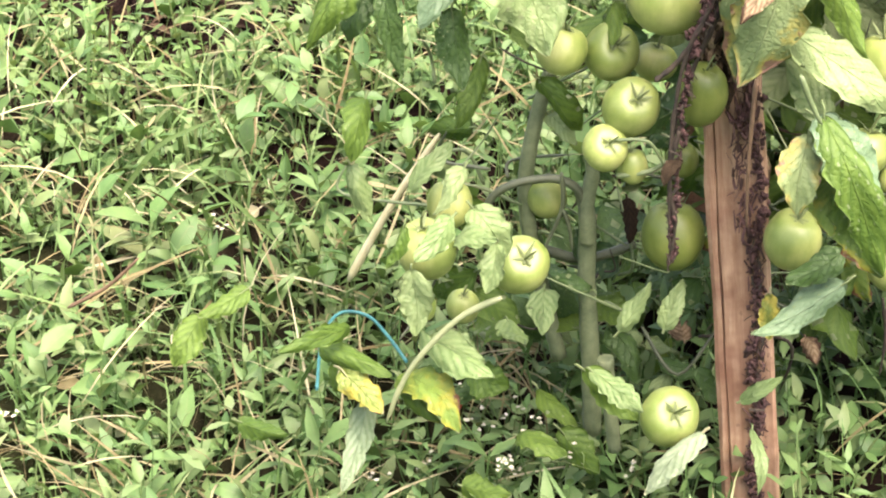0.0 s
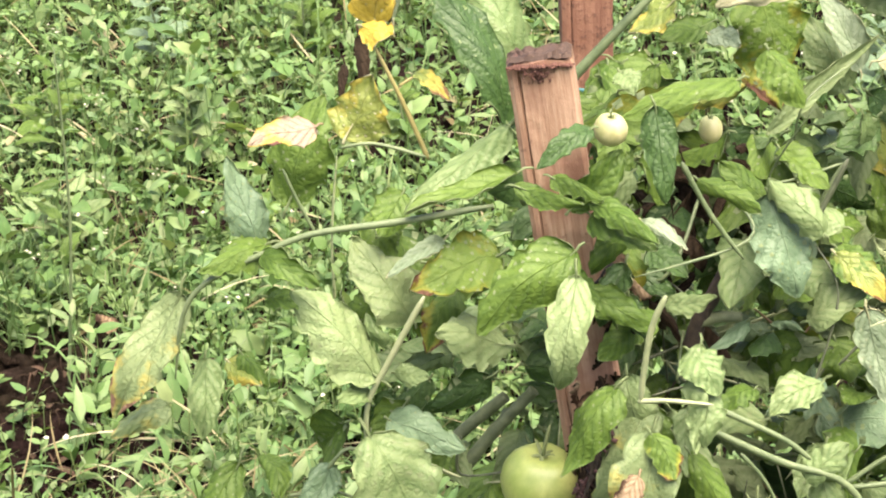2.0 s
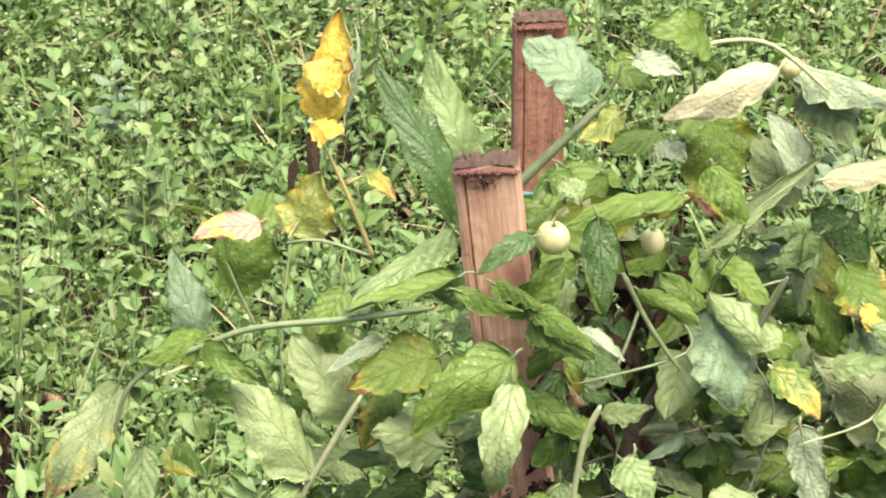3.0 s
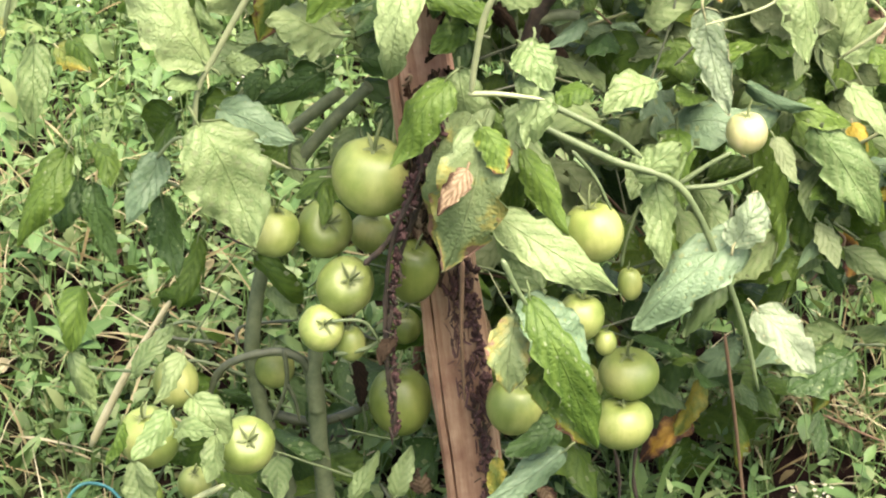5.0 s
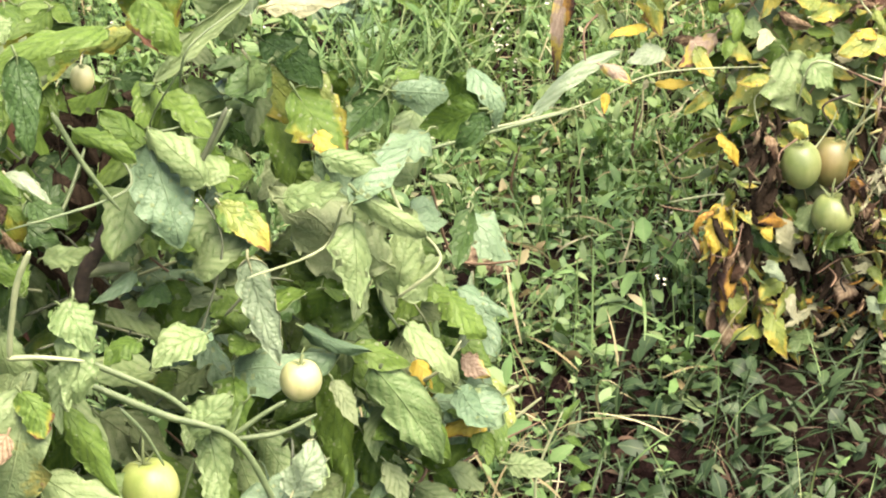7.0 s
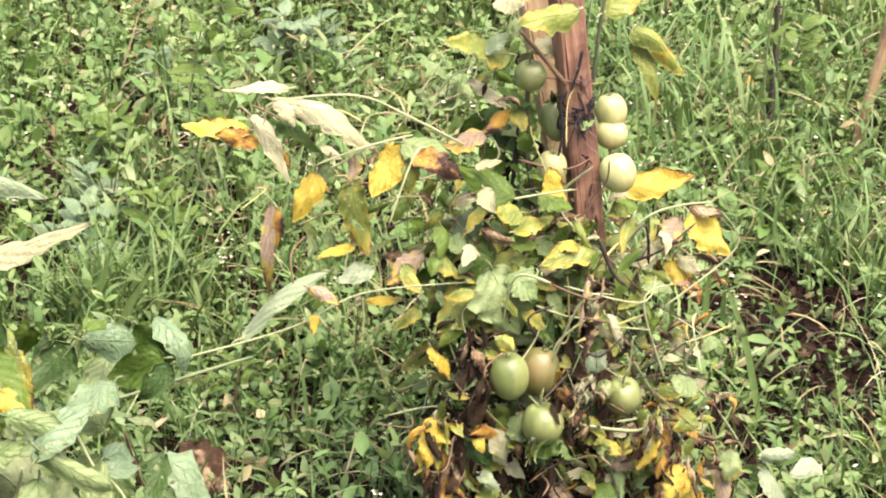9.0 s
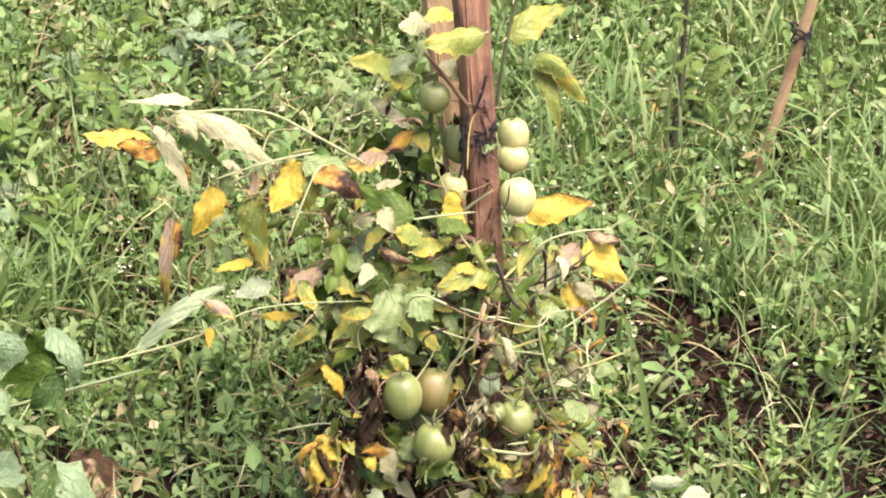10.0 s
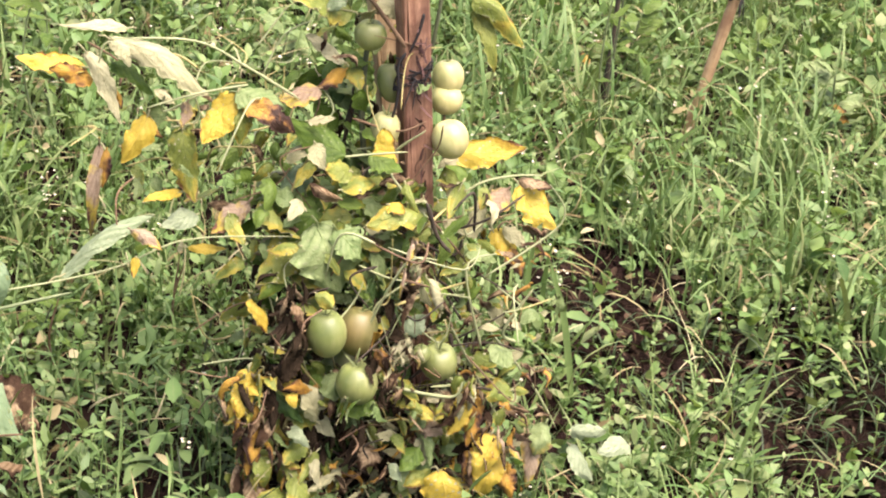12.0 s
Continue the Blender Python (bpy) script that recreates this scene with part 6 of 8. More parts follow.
leaf(plant_a, "green", (0.026, -0.160, 0.668), (0.073, -0.191, 0.645), 0.025, -9.02, 0.31, -0.405)
leaf(plant_a, "green", (0.112, -0.070, 0.640), (0.157, -0.094, 0.620), 0.026, 0.792, 0.347, -0.517)
leaf(plant_a, "turning", (0.112, 0.110, 0.720), (0.074, 0.098, 0.698), 0.032, 18.5, 0.414, -0.0856)
leaf(plant_a, "turning", (0.172, 0.130, 0.634), (0.118, 0.096, 0.631), 0.028, -12.9, 1.17, -0.55)
leaf(plant_a, "green", (0.249, 0.110, 0.602), (0.275, 0.097, 0.586), 0.042, 17.2, 1.01, -0.534)
leaf(plant_a, "pale", (0.057, -0.040, 0.720), (0.068, -0.059, 0.708), 0.022, 8.76, 0.557, -0.083)
leaf(plant_a, "green", (-0.265, -0.190, 0.151), (-0.320, -0.230, 0.151), 0.019, -21.6, 0.848, -0.42)
leaf(plant_a, "white", (-0.251, -0.210, 0.095), (-0.271, -0.242, 0.029), 0.023, -10.5, 0.544, -0.128)
leaf(plant_a, "pale", (-0.072, -0.170, 0.102), (-0.031, -0.202, 0.083), 0.023, -9.55, 0.501, -0.0423)
leaf(plant_a, "white", (0.020, -0.190, 0.057), (-0.027, -0.210, 0.009), 0.028, 7.39, 1.02, -0.387)
leaf(plant_a, "green", (-0.131, -0.110, -0.002), (-0.088, -0.143, 0.001), 0.030, -11.3, 0.74, -0.24)
leaf(plant_a, "green", (-0.178, -0.130, -0.041), (-0.135, -0.143, -0.040), 0.029, 18.3, 0.9, -0.363)
leaf(plant_a, "green", (-0.371, -0.090, -0.005), (-0.325, -0.106, -0.009), 0.025, 13.1, 0.753, -0.644)
leaf(plant_a, "pale", (0.052, -0.150, 0.061), (0.087, -0.143, 0.081), 0.014, 6.16, 1.05, 0.137)
leaf(plant_a, "pale", (0.063, -0.150, 0.034), (0.068, -0.189, -0.004), 0.012, -20.5, 0.995, -0.306)
leaf(plant_a, "green", (-0.172, -0.090, 0.053), (-0.139, -0.104, 0.040), 0.033, 16.5, 0.751, 0.0512)
leaf(plant_a, "spot", (-0.226, -0.210, 0.119), (-0.175, -0.250, 0.093), 0.034, -21.7, 1.07, -0.038)
leaf(plant_a, "pale", (-0.202, -0.190, 0.142), (-0.156, -0.216, 0.138), 0.030, -1.58, 0.44, -0.393)
leaf(plant_a, "green", (-0.281, -0.170, 0.107), (-0.257, -0.182, 0.082), 0.028, 18.6, 0.5, -0.281)
leaf(plant_a, "dark", (-0.052, -0.010, 0.046), (-0.027, -0.042, 0.008), 0.029, -10.6, 0.699, -0.279)
leaf(plant_a, "green", (-0.095, -0.090, -0.008), (-0.061, -0.110, -0.041), 0.034, 7.48, 0.335, -0.377)
leaf(plant_a, "green", (-0.389, -0.140, 0.130), (-0.410, -0.172, 0.100), 0.028, -10.9, 1.18, -0.15)
leaf(plant_a, "green", (-0.351, -0.140, 0.157), (-0.390, -0.165, 0.144), 0.023, 0.616, 0.462, -0.147)
leaf(plant_a, "rot", (-0.008, -0.170, 0.296), (-0.020, -0.186, 0.281), 0.013, 12.5, 1.19, -0.0822)
leaf(plant_a, "rot", (-0.041, -0.010, 0.174), (-0.038, -0.038, 0.146), 0.019, -3.87, 1.28, -0.586)
leaf(plant_a, "dry", (0.114, -0.040, 0.058), (0.122, -0.067, 0.047), 0.019, -2.46, 0.767, -0.248)
leaf(plant_a, "dry", (0.064, -0.070, 0.256), (0.071, -0.084, 0.226), 0.014, 16.2, 1.01, -0.375)
leaf(plant_a, "rot", (0.039, -0.020, 0.573), (0.045, -0.056, 0.546), 0.027, -16, 1.21, 0.127)
leaf(plant_a, "dark", (0.041, 0.060, 0.616), (0.056, 0.034, 0.577), 0.027, -1.45, 0.83, -0.453)
leaf(plant_a, "dark", (0.034, 0.040, 0.586), (0.053, 0.004, 0.551), 0.032, -15.7, 0.425, -0.229)
leaf(plant_a, "green", (0.074, 0.030, 0.568), (0.043, -0.004, 0.525), 0.032, -12.5, 0.389, -0.647)
leaf(plant_a, "dark", (0.062, 0.010, 0.537), (0.096, -0.023, 0.522), 0.036, -12.4, 0.488, -0.101)
leaf(plant_a, "green", (0.042, -0.020, 0.523), (0.066, -0.050, 0.492), 0.032, -7.88, 0.851, -0.299)
leaf(plant_a, "rot", (-0.145, 0.130, 0.699), (-0.141, 0.109, 0.652), 0.016, 5.37, 0.741, -0.443)
leaf(plant_a, "rot", (-0.159, 0.140, 0.671), (-0.165, 0.109, 0.644), 0.010, -8.36, 0.948, -0.539)
leaf(plant_a, "green", (0.060, -0.010, 0.650), (0.041, -0.031, 0.627), 0.022, 6.07, 0.958, 0.0776)
leaf(plant_a, "green", (0.305, 0.010, 0.375), (0.309, -0.012, 0.280), 0.046, 3.92, 0.56, -0.393)
leaf(plant_a, "green", (0.331, 0.010, 0.313), (0.356, -0.009, 0.255), 0.042, 9.37, 0.519, 0.0309)
leaf(plant_a, "spot", (0.388, 0.110, 0.300), (0.450, 0.099, 0.244), 0.054, 20.7, 0.854, -0.419)
leaf(plant_a, "green", (0.255, -0.040, 0.413), (0.225, -0.052, 0.360), 0.036, 18.9, 0.648, 0.13)
leaf(plant_a, "pale", (0.206, -0.090, 0.415), (0.181, -0.113, 0.380), 0.031, 2.38, 0.374, -0.534)
leaf(plant_a, "green", (0.058, -0.140, 0.486), (0.078, -0.157, 0.416), 0.038, 11.2, 1.09, 0.0572)
leaf(plant_a, "turning", (0.303, 0.110, 0.605), (0.327, 0.092, 0.525), 0.037, 9.72, 0.601, -0.372)
leaf(plant_a, "green", (0.206, 0.060, 0.564), (0.239, 0.036, 0.533), 0.041, 1.28, 0.862, -0.14)
leaf(plant_a, "white", (0.285, 0.060, 0.482), (0.329, 0.022, 0.477), 0.042, -19.4, 0.531, -0.646)
leaf(plant_a, "pale", (0.372, 0.130, 0.402), (0.407, 0.098, 0.400), 0.034, -10.9, 0.627, -0.496)
leaf(plant_a, "pale", (0.379, 0.140, 0.418), (0.397, 0.115, 0.375), 0.039, 0.616, 1.19, 0.0742)
leaf(plant_a, "green", (0.268, 0.090, 0.571), (0.286, 0.058, 0.519), 0.041, -10.5, 0.578, 0.176)
leaf(plant_a, "green", (0.345, 0.110, 0.387), (0.372, 0.096, 0.349), 0.043, 15.9, 0.519, -0.105)
leaf(plant_a, "pale", (0.430, 0.160, 0.286), (0.468, 0.146, 0.255), 0.030, 16.1, 0.749, -0.083)
leaf(plant_a, "green", (0.011, -0.150, 0.657), (0.052, -0.136, 0.697), 0.029, 20.7, 0.58, -0.315)
leaf(plant_a, "green", (-0.001, -0.140, 0.680), (0.035, -0.170, 0.672), 0.025, -6.91, 1.04, -0.623)
leaf(plant_a, "green", (0.002, -0.150, 0.611), (0.031, -0.162, 0.578), 0.028, 19.6, 1.12, -0.349)
leaf(plant_a, "spot", (-0.076, -0.090, 0.569), (-0.102, -0.115, 0.529), 0.030, -0.132, 0.76, -0.271)
leaf(plant_a, "pale", (-0.182, -0.230, 0.276), (-0.209, -0.269, 0.258), 0.026, -20.9, 0.529, -0.61)
leaf(plant_a, "pale", (-0.148, -0.220, 0.247), (-0.156, -0.243, 0.216), 0.022, 2.95, 0.482, 0.197)
leaf(plant_a, "green", (-0.219, -0.230, 0.268), (-0.233, -0.245, 0.238), 0.021, 14.2, 1.24, -0.647)
leaf(plant_a, "pale", (-0.175, -0.150, 0.276), (-0.198, -0.178, 0.248), 0.022, -4.31, 0.667, -0.163)
leaf(plant_a, "pale", (-0.221, -0.110, 0.232), (-0.186, -0.096, 0.271), 0.020, -9.28, 0.445, 0.196)
leaf(plant_a, "green", (-0.256, -0.090, 0.306), (-0.266, -0.126, 0.266), 0.031, -16, 1.27, -0.279)
leaf(plant_a, "pale", (-0.268, -0.110, 0.256), (-0.249, -0.125, 0.210), 0.027, 15.1, 1.08, -0.57)
# four near-black and dark leaflets colour in the shade of the hollow
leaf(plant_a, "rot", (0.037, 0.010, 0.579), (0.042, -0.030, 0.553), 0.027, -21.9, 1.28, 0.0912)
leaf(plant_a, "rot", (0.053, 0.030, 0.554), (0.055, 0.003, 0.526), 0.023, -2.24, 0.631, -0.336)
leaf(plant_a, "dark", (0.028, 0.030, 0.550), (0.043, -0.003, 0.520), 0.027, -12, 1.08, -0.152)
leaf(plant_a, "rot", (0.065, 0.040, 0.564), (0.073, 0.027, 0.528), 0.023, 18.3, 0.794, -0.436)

leaf(plant_a, "mint", (0.454, 0.030, 0.323), (0.394, 0.010, 0.290), 0.050, 0, 0.6, -0.25, roll=-0.5)
leaf(plant_a, "yellow", (0.441, 0.015, 0.324), (0.397, -0.005, 0.309), 0.033, 0, 0.9, -0.3, roll=-0.8)
leaf(plant_a, "yellow", (0.380, 0.030, 0.364), (0.391, 0.010, 0.338), 0.018, 0, 1, -0.3, roll=-0.5)
leaf(plant_a, "pinkish", (0.423, 0.050, 0.353), (0.443, 0.030, 0.342), 0.019, 0, 1, -0.3, roll=-0.5)
leaf(plant_a, "white", (0.422, 0.060, 0.355), (0.445, 0.080, 0.396), 0.012, 10, 0.4, -0.2, roll=0.4)
leaf(plant_a, "yellow", (0.305, 0.050, 0.569), (0.324, 0.030, 0.548), 0.020, 0, 0.8, -0.3, roll=-0.5)
leaf(plant_a, "pale", (0.272, 0.000, 0.537), (0.317, -0.020, 0.553), 0.034, 0, 0.6, -0.25, roll=-0.5)
leaf(plant_a, "under", (0.359, 0.020, 0.460), (0.312, 0.000, 0.512), 0.054, 0, 0.6, -0.25, roll=-0.5)
leaf(plant_a, "green", (0.409, 0.050, 0.413), (0.439, 0.030, 0.379), 0.037, 0, 0.8, -0.3, roll=-0.5)

# fruit of the first plant
tomato(plant_a, "light", (-0.020, -0.120, 0.413), 0.0317, 1.00)
tomato(plant_a, "light", (-0.100, -0.100, 0.356), 0.0213, 0.98)
tomato(plant_a, "green", (-0.060, -0.080, 0.345), 0.0233, 1.00, tilt=48, spin=18)
tomato(plant_a, "green", (-0.023, -0.040, 0.317), 0.0183, 0.90)
tomato(plant_a, "green", (-0.045, -0.130, 0.321), 0.0234, 1.15, tilt=48, spin=15)
tomato(plant_a, "deep", (0.009, -0.140, 0.338), 0.0202, 1.52)
tomato(plant_a, "light", (-0.065, -0.150, 0.295), 0.0185, 0.95, tilt=48, spin=17)
tomato(plant_a, "green", (-0.043, -0.140, 0.274), 0.0125, 1.21)
tomato(plant_a, "deep", (0.001, -0.060, 0.238), 0.0139, 1.13)
tomato(plant_a, "deep", (-0.005, -0.080, 0.178), 0.0256, 1.20)
tomato(plant_a, "light", (-0.189, -0.080, 0.205), 0.0185, 1.15)
tomato(plant_a, "green", (-0.204, -0.180, 0.219), 0.0244, 1.05)
tomato(plant_a, "green", (-0.131, -0.160, 0.194), 0.0243, 1.07, tilt=48, spin=17)
tomato(plant_a, "green", (-0.210, -0.200, 0.178), 0.0142, 1.06)
tomato(plant_a, "green", (0.087, -0.140, 0.210), 0.0240, 1.09)
tomato(plant_a, "green", (0.183, -0.100, 0.209), 0.0249, 0.86)
tomato(plant_a, "green", (0.176, -0.120, 0.174), 0.0249, 0.89)
tomato(plant_a, "light", (0.150, -0.140, 0.367), 0.0236, 1.04)
tomato(plant_a, "green", (0.140, -0.140, 0.290), 0.0196, 1.00)
tomato(plant_a, "light", (0.181, -0.120, 0.307), 0.0098, 1.45)
tomato(plant_a, "green", (0.160, -0.140, 0.265), 0.0090, 1.20)
tomato(plant_a, "cream", (0.273, -0.100, 0.428), 0.0167, 1.03)
tomato(plant_a, "light", (0.346, 0.100, 0.212), 0.0069, 1.14)
tomato(plant_a, "green", (0.152, -0.060, 0.176), 0.0132, 1.29)
tomato(plant_a, "green", (-0.109, -0.040, 0.191), 0.0170, 1.11)
tomato(plant_a, "green", (-0.177, -0.120, 0.131), 0.0139, 1.13)
tomato(plant_a, "green", (-0.006, -0.160, 0.052), 0.0251, 0.96, tilt=48, spin=14)
tomato(plant_a, "cream", (0.044, -0.140, 0.715), 0.0124, 1.03)
tomato(plant_a, "cream", (0.122, -0.080, 0.685), 0.0094, 1.18)
tomato(plant_a, "cream", (0.246, 0.100, 0.758), 0.0091, 1.00)
tomato(plant_a, "light", (0.343, 0.100, 0.208), 0.0085, 1.06)

# stems of the first plant
stem(plant_a, "grey", 0.0085, 0.0075, (-0.066, -0.060, -0.03), (-0.069, -0.060, 0.041), (-0.074, -0.060, 0.123), (-0.075, -0.060, 0.180), (-0.079, -0.060, 0.208))
stem(plant_a, "dark", 0.0042, 0.0030, (-0.077, -0.064, 0.196), (-0.086, -0.066, 0.214), (-0.105, -0.066, 0.222), (-0.135, -0.066, 0.217), (-0.155, -0.066, 0.203), (-0.165, -0.066, 0.174))
stem(plant_a, "grey", 0.007, 0.006, (-0.075, -0.065, 0.161), (-0.076, -0.065, 0.195), (-0.072, -0.065, 0.228), (-0.075, -0.065, 0.249))
stem(plant_a, "grey", 0.0075, 0.006, (-0.096, -0.040, 0.034), (-0.115, -0.040, 0.118), (-0.127, -0.040, 0.192), (-0.120, -0.040, 0.258), (-0.107, -0.040, 0.311))
stem(plant_a, "grey", 0.006, 0.005, (-0.082, -0.020, 0.372), (-0.053, -0.020, 0.407), (-0.020, -0.020, 0.441))
stem(plant_a, "grey", 0.006, 0.005, (-0.135, -0.010, 0.327), (-0.100, -0.010, 0.383), (-0.043, -0.010, 0.432))
stem(plant_a, "dark", 0.005, 0.004, (-0.120, -0.020, 0.133), (-0.077, -0.020, 0.120), (-0.033, -0.020, 0.135))
stem(plant_a, "pale", 0.00176, 0.0016, (-0.143, -0.140, 0.445), (-0.119, -0.140, 0.449), (-0.082, -0.140, 0.433))
stem(plant_a, "green", 0.00304, 0.0016, (-0.044, -0.120, 0.651), (-0.112, -0.120, 0.643), (-0.180, -0.120, 0.637), (-0.220, -0.120, 0.623), (-0.264, -0.120, 0.602), (-0.284, -0.120, 0.575), (-0.295, -0.120, 0.522))
stem(plant_a, "green", 0.00144, 0.00112, (-0.179, -0.110, 0.633), (-0.191, -0.110, 0.663), (-0.199, -0.110, 0.687))
stem(plant_a, "yellow", 0.00224, 0.0016, (-0.093, 0.020, 0.632), (-0.110, 0.020, 0.682), (-0.129, 0.020, 0.730))
stem(plant_a, "green", 0.0016, 0.0012, (-0.094, -0.020, 0.651), (-0.133, -0.020, 0.665), (-0.161, -0.020, 0.663))
stem(plant_a, "yellow", 0.00128, 0.00096, (-0.112, 0.020, 0.696), (-0.101, 0.020, 0.702), (-0.096, 0.020, 0.703))
stem(plant_a, "pale", 0.00256, 0.00192, (-0.100, -0.150, 0.594), (-0.131, -0.150, 0.540), (-0.148, -0.150, 0.507), (-0.152, -0.150, 0.471))
stem(plant_a, "pale", 0.00144, 0.00112, (-0.152, -0.150, 0.449), (-0.119, -0.150, 0.457), (-0.085, -0.150, 0.440))
stem(plant_a, "green", 0.0044, 0.0032, (0.019, 0.000, 0.697), (0.051, 0.000, 0.730), (0.091, 0.000, 0.769))
stem(plant_a, "green", 0.0016, 0.0012, (0.080, 0.000, 0.759), (0.098, 0.000, 0.785), (0.103, 0.000, 0.801))
stem(plant_a, "pale", 0.00224, 0.00176, (0.165, 0.080, 0.778), (0.187, 0.080, 0.788), (0.228, 0.080, 0.784), (0.275, 0.080, 0.743))
stem(plant_a, "green", 0.0016, 0.0012, (0.162, 0.050, 0.777), (0.166, 0.050, 0.753))
stem(plant_a, "green", 0.00256, 0.00208, (0.108, -0.170, 0.499), (0.161, -0.170, 0.468), (0.184, -0.170, 0.447))
stem(plant_a, "green", 0.00336, 0.00208, (0.108, -0.140, 0.463), (0.164, -0.140, 0.430), (0.216, -0.140, 0.405), (0.247, -0.140, 0.341), (0.269, -0.140, 0.278), (0.284, -0.140, 0.213))
stem(plant_a, "green", 0.0024, 0.00176, (0.218, -0.120, 0.392), (0.253, -0.120, 0.394), (0.283, -0.120, 0.408))
stem(plant_a, "green", 0.0024, 0.0016, (0.214, -0.120, 0.392), (0.240, -0.120, 0.411), (0.259, -0.120, 0.422))
stem(plant_a, "pale", 0.00256, 0.0024, (0.076, -0.200, 0.607), (0.065, -0.200, 0.582), (0.058, -0.200, 0.546), (0.055, -0.200, 0.521))
stem(plant_a, "pale", 0.0024, 0.0016, (0.053, -0.200, 0.522), (0.076, -0.200, 0.521), (0.109, -0.200, 0.515))
stem(plant_a, "green", 0.0016, 0.00128, (0.132, -0.160, 0.450), (0.149, -0.160, 0.427), (0.162, -0.160, 0.397))
stem(plant_a, "green", 0.0016, 0.00128, (0.173, -0.130, 0.329), (0.176, -0.130, 0.349), (0.186, -0.130, 0.384))
stem(plant_a, "brown", 0.0018, 0.0014, (0.272, -0.020, 0.192), (0.284, -0.020, 0.100), (0.296, -0.020, -0.003))
stem(plant_a, "brown", 0.0022, 0.001, (0.046, -0.190, 0.376), (0.044, -0.190, 0.310), (0.045, -0.190, 0.248))
stem(plant_a, "dead", 0.0018, 0.0014, (0.036, -0.170, 0.510), (0.016, -0.170, 0.439), (-0.007, -0.170, 0.382), (-0.015, -0.170, 0.301), (-0.012, -0.170, 0.206), knobbly=0.35)
stem(plant_a, "dead", 0.0022, 0.002, (-0.029, -0.170, 0.363), (-0.011, -0.170, 0.382), (0.007, -0.170, 0.415), knobbly=0.35)
stem(plant_a, "green", 0.0016, 0.0012, (-0.058, -0.160, 0.307), (-0.032, -0.160, 0.306), (-0.019, -0.160, 0.285))
stem(plant_a, "green", 0.0024, 0.0016, (0.074, -0.240, 0.404), (0.084, -0.240, 0.379), (0.092, -0.240, 0.364))
stem(plant_a, "pale", 0.0028, 0.002, (-0.144, -0.230, 0.205), (-0.179, -0.230, 0.184), (-0.216, -0.230, 0.137), (-0.235, -0.230, 0.088))
stem(plant_a, "green", 0.0024, 0.0016, (-0.056, -0.150, 0.270), (-0.029, -0.150, 0.275), (-0.016, -0.150, 0.285))
stem(plant_a, "green", 0.00208, 0.0016, (0.309, 0.100, 0.216), (0.363, 0.100, 0.236), (0.414, 0.100, 0.203))
stem(plant_a, "dead", 0.0075, 0.0058, (0.108, -0.02, 0.472), (0.115, -0.022, 0.497), (0.127, -0.024, 0.520), (0.139, -0.022, 0.543))
stem(plant_a, "grey", 0.0052, 0.0042, (0.113, -0.022, 0.494), (0.130, -0.026, 0.500), (0.148, -0.026, 0.499))

stem(plant_a, "dark", 0.0026, 0.002, (0.203, -0.060, 0.595), (0.217, -0.060, 0.622), (0.228, -0.060, 0.645))
stem(plant_a, "green", 0.0024, 0.0016, (0.098, -0.100, 0.668), (0.118, -0.100, 0.625), (0.143, -0.100, 0.585))
stem(plant_a, "green", 0.00176, 0.00144, (0.332, 0.100, 0.517), (0.388, 0.100, 0.521), (0.468, 0.100, 0.538), (0.520, 0.100, 0.549))
stem(plant_a, "green", 0.0024, 0.0016, (0.361, 0.200, 0.323), (0.391, 0.200, 0.350), (0.411, 0.200, 0.371))
stem(plant_a, "pale", 0.00176, 0.00128, (0.460, 0.220, 0.158), (0.491, 0.220, 0.181), (0.522, 0.220, 0.206))
stem(plant_a, "green", 0.0035, 0.003, (0.178, 0.000, 0.488), (0.205, 0.000, 0.561), (0.235, 0.000, 0.617))
stem(plant_a, "grey", 0.007, 0.006, (-0.058, -0.100, 0.070), (-0.053, -0.100, 0.024), (-0.048, -0.100, -0.022))
stem(plant_a, "dark", 0.0022, 0.0015, (-0.098, -0.100, 0.246), (-0.097, -0.100, 0.213), (-0.111, -0.100, 0.175))
stem(plant_a, "dark", 0.002, 0.0012, (-0.097, -0.100, 0.213), (-0.091, -0.100, 0.196), (-0.088, -0.100, 0.174))
stem(plant_a, "dead", 0.0018, 0.0014, (0.176, -0.050, 0.103), (0.181, -0.050, 0.067), (0.179, -0.050, 0.026), knobbly=0.35)
stem(plant_a, "dead", 0.0018, 0.0014, (0.196, -0.050, 0.113), (0.193, -0.050, 0.067), (0.201, -0.050, 0.025), knobbly=0.35)
stem(plant_a, "dead", 0.0022, 0.0016, (0.031, -0.160, 0.486), (0.020, -0.160, 0.424), (0.006, -0.160, 0.385), (-0.008, -0.160, 0.341), (-0.015, -0.160, 0.295), knobbly=0.35)
stem(plant_a, "dead", 0.002, 0.0012, (-0.009, -0.170, 0.321), (-0.015, -0.170, 0.280), (-0.009, -0.170, 0.238), (-0.013, -0.170, 0.203), knobbly=0.35)
stem(plant_a, "green", 0.00176, 0.00128, (-0.185, -0.120, 0.436), (-0.167, -0.120, 0.453), (-0.142, -0.120, 0.439))
stem(plant_a, "green", 0.00176, 0.00128, (-0.220, -0.100, 0.402), (-0.189, -0.100, 0.406), (-0.163, -0.100, 0.395))

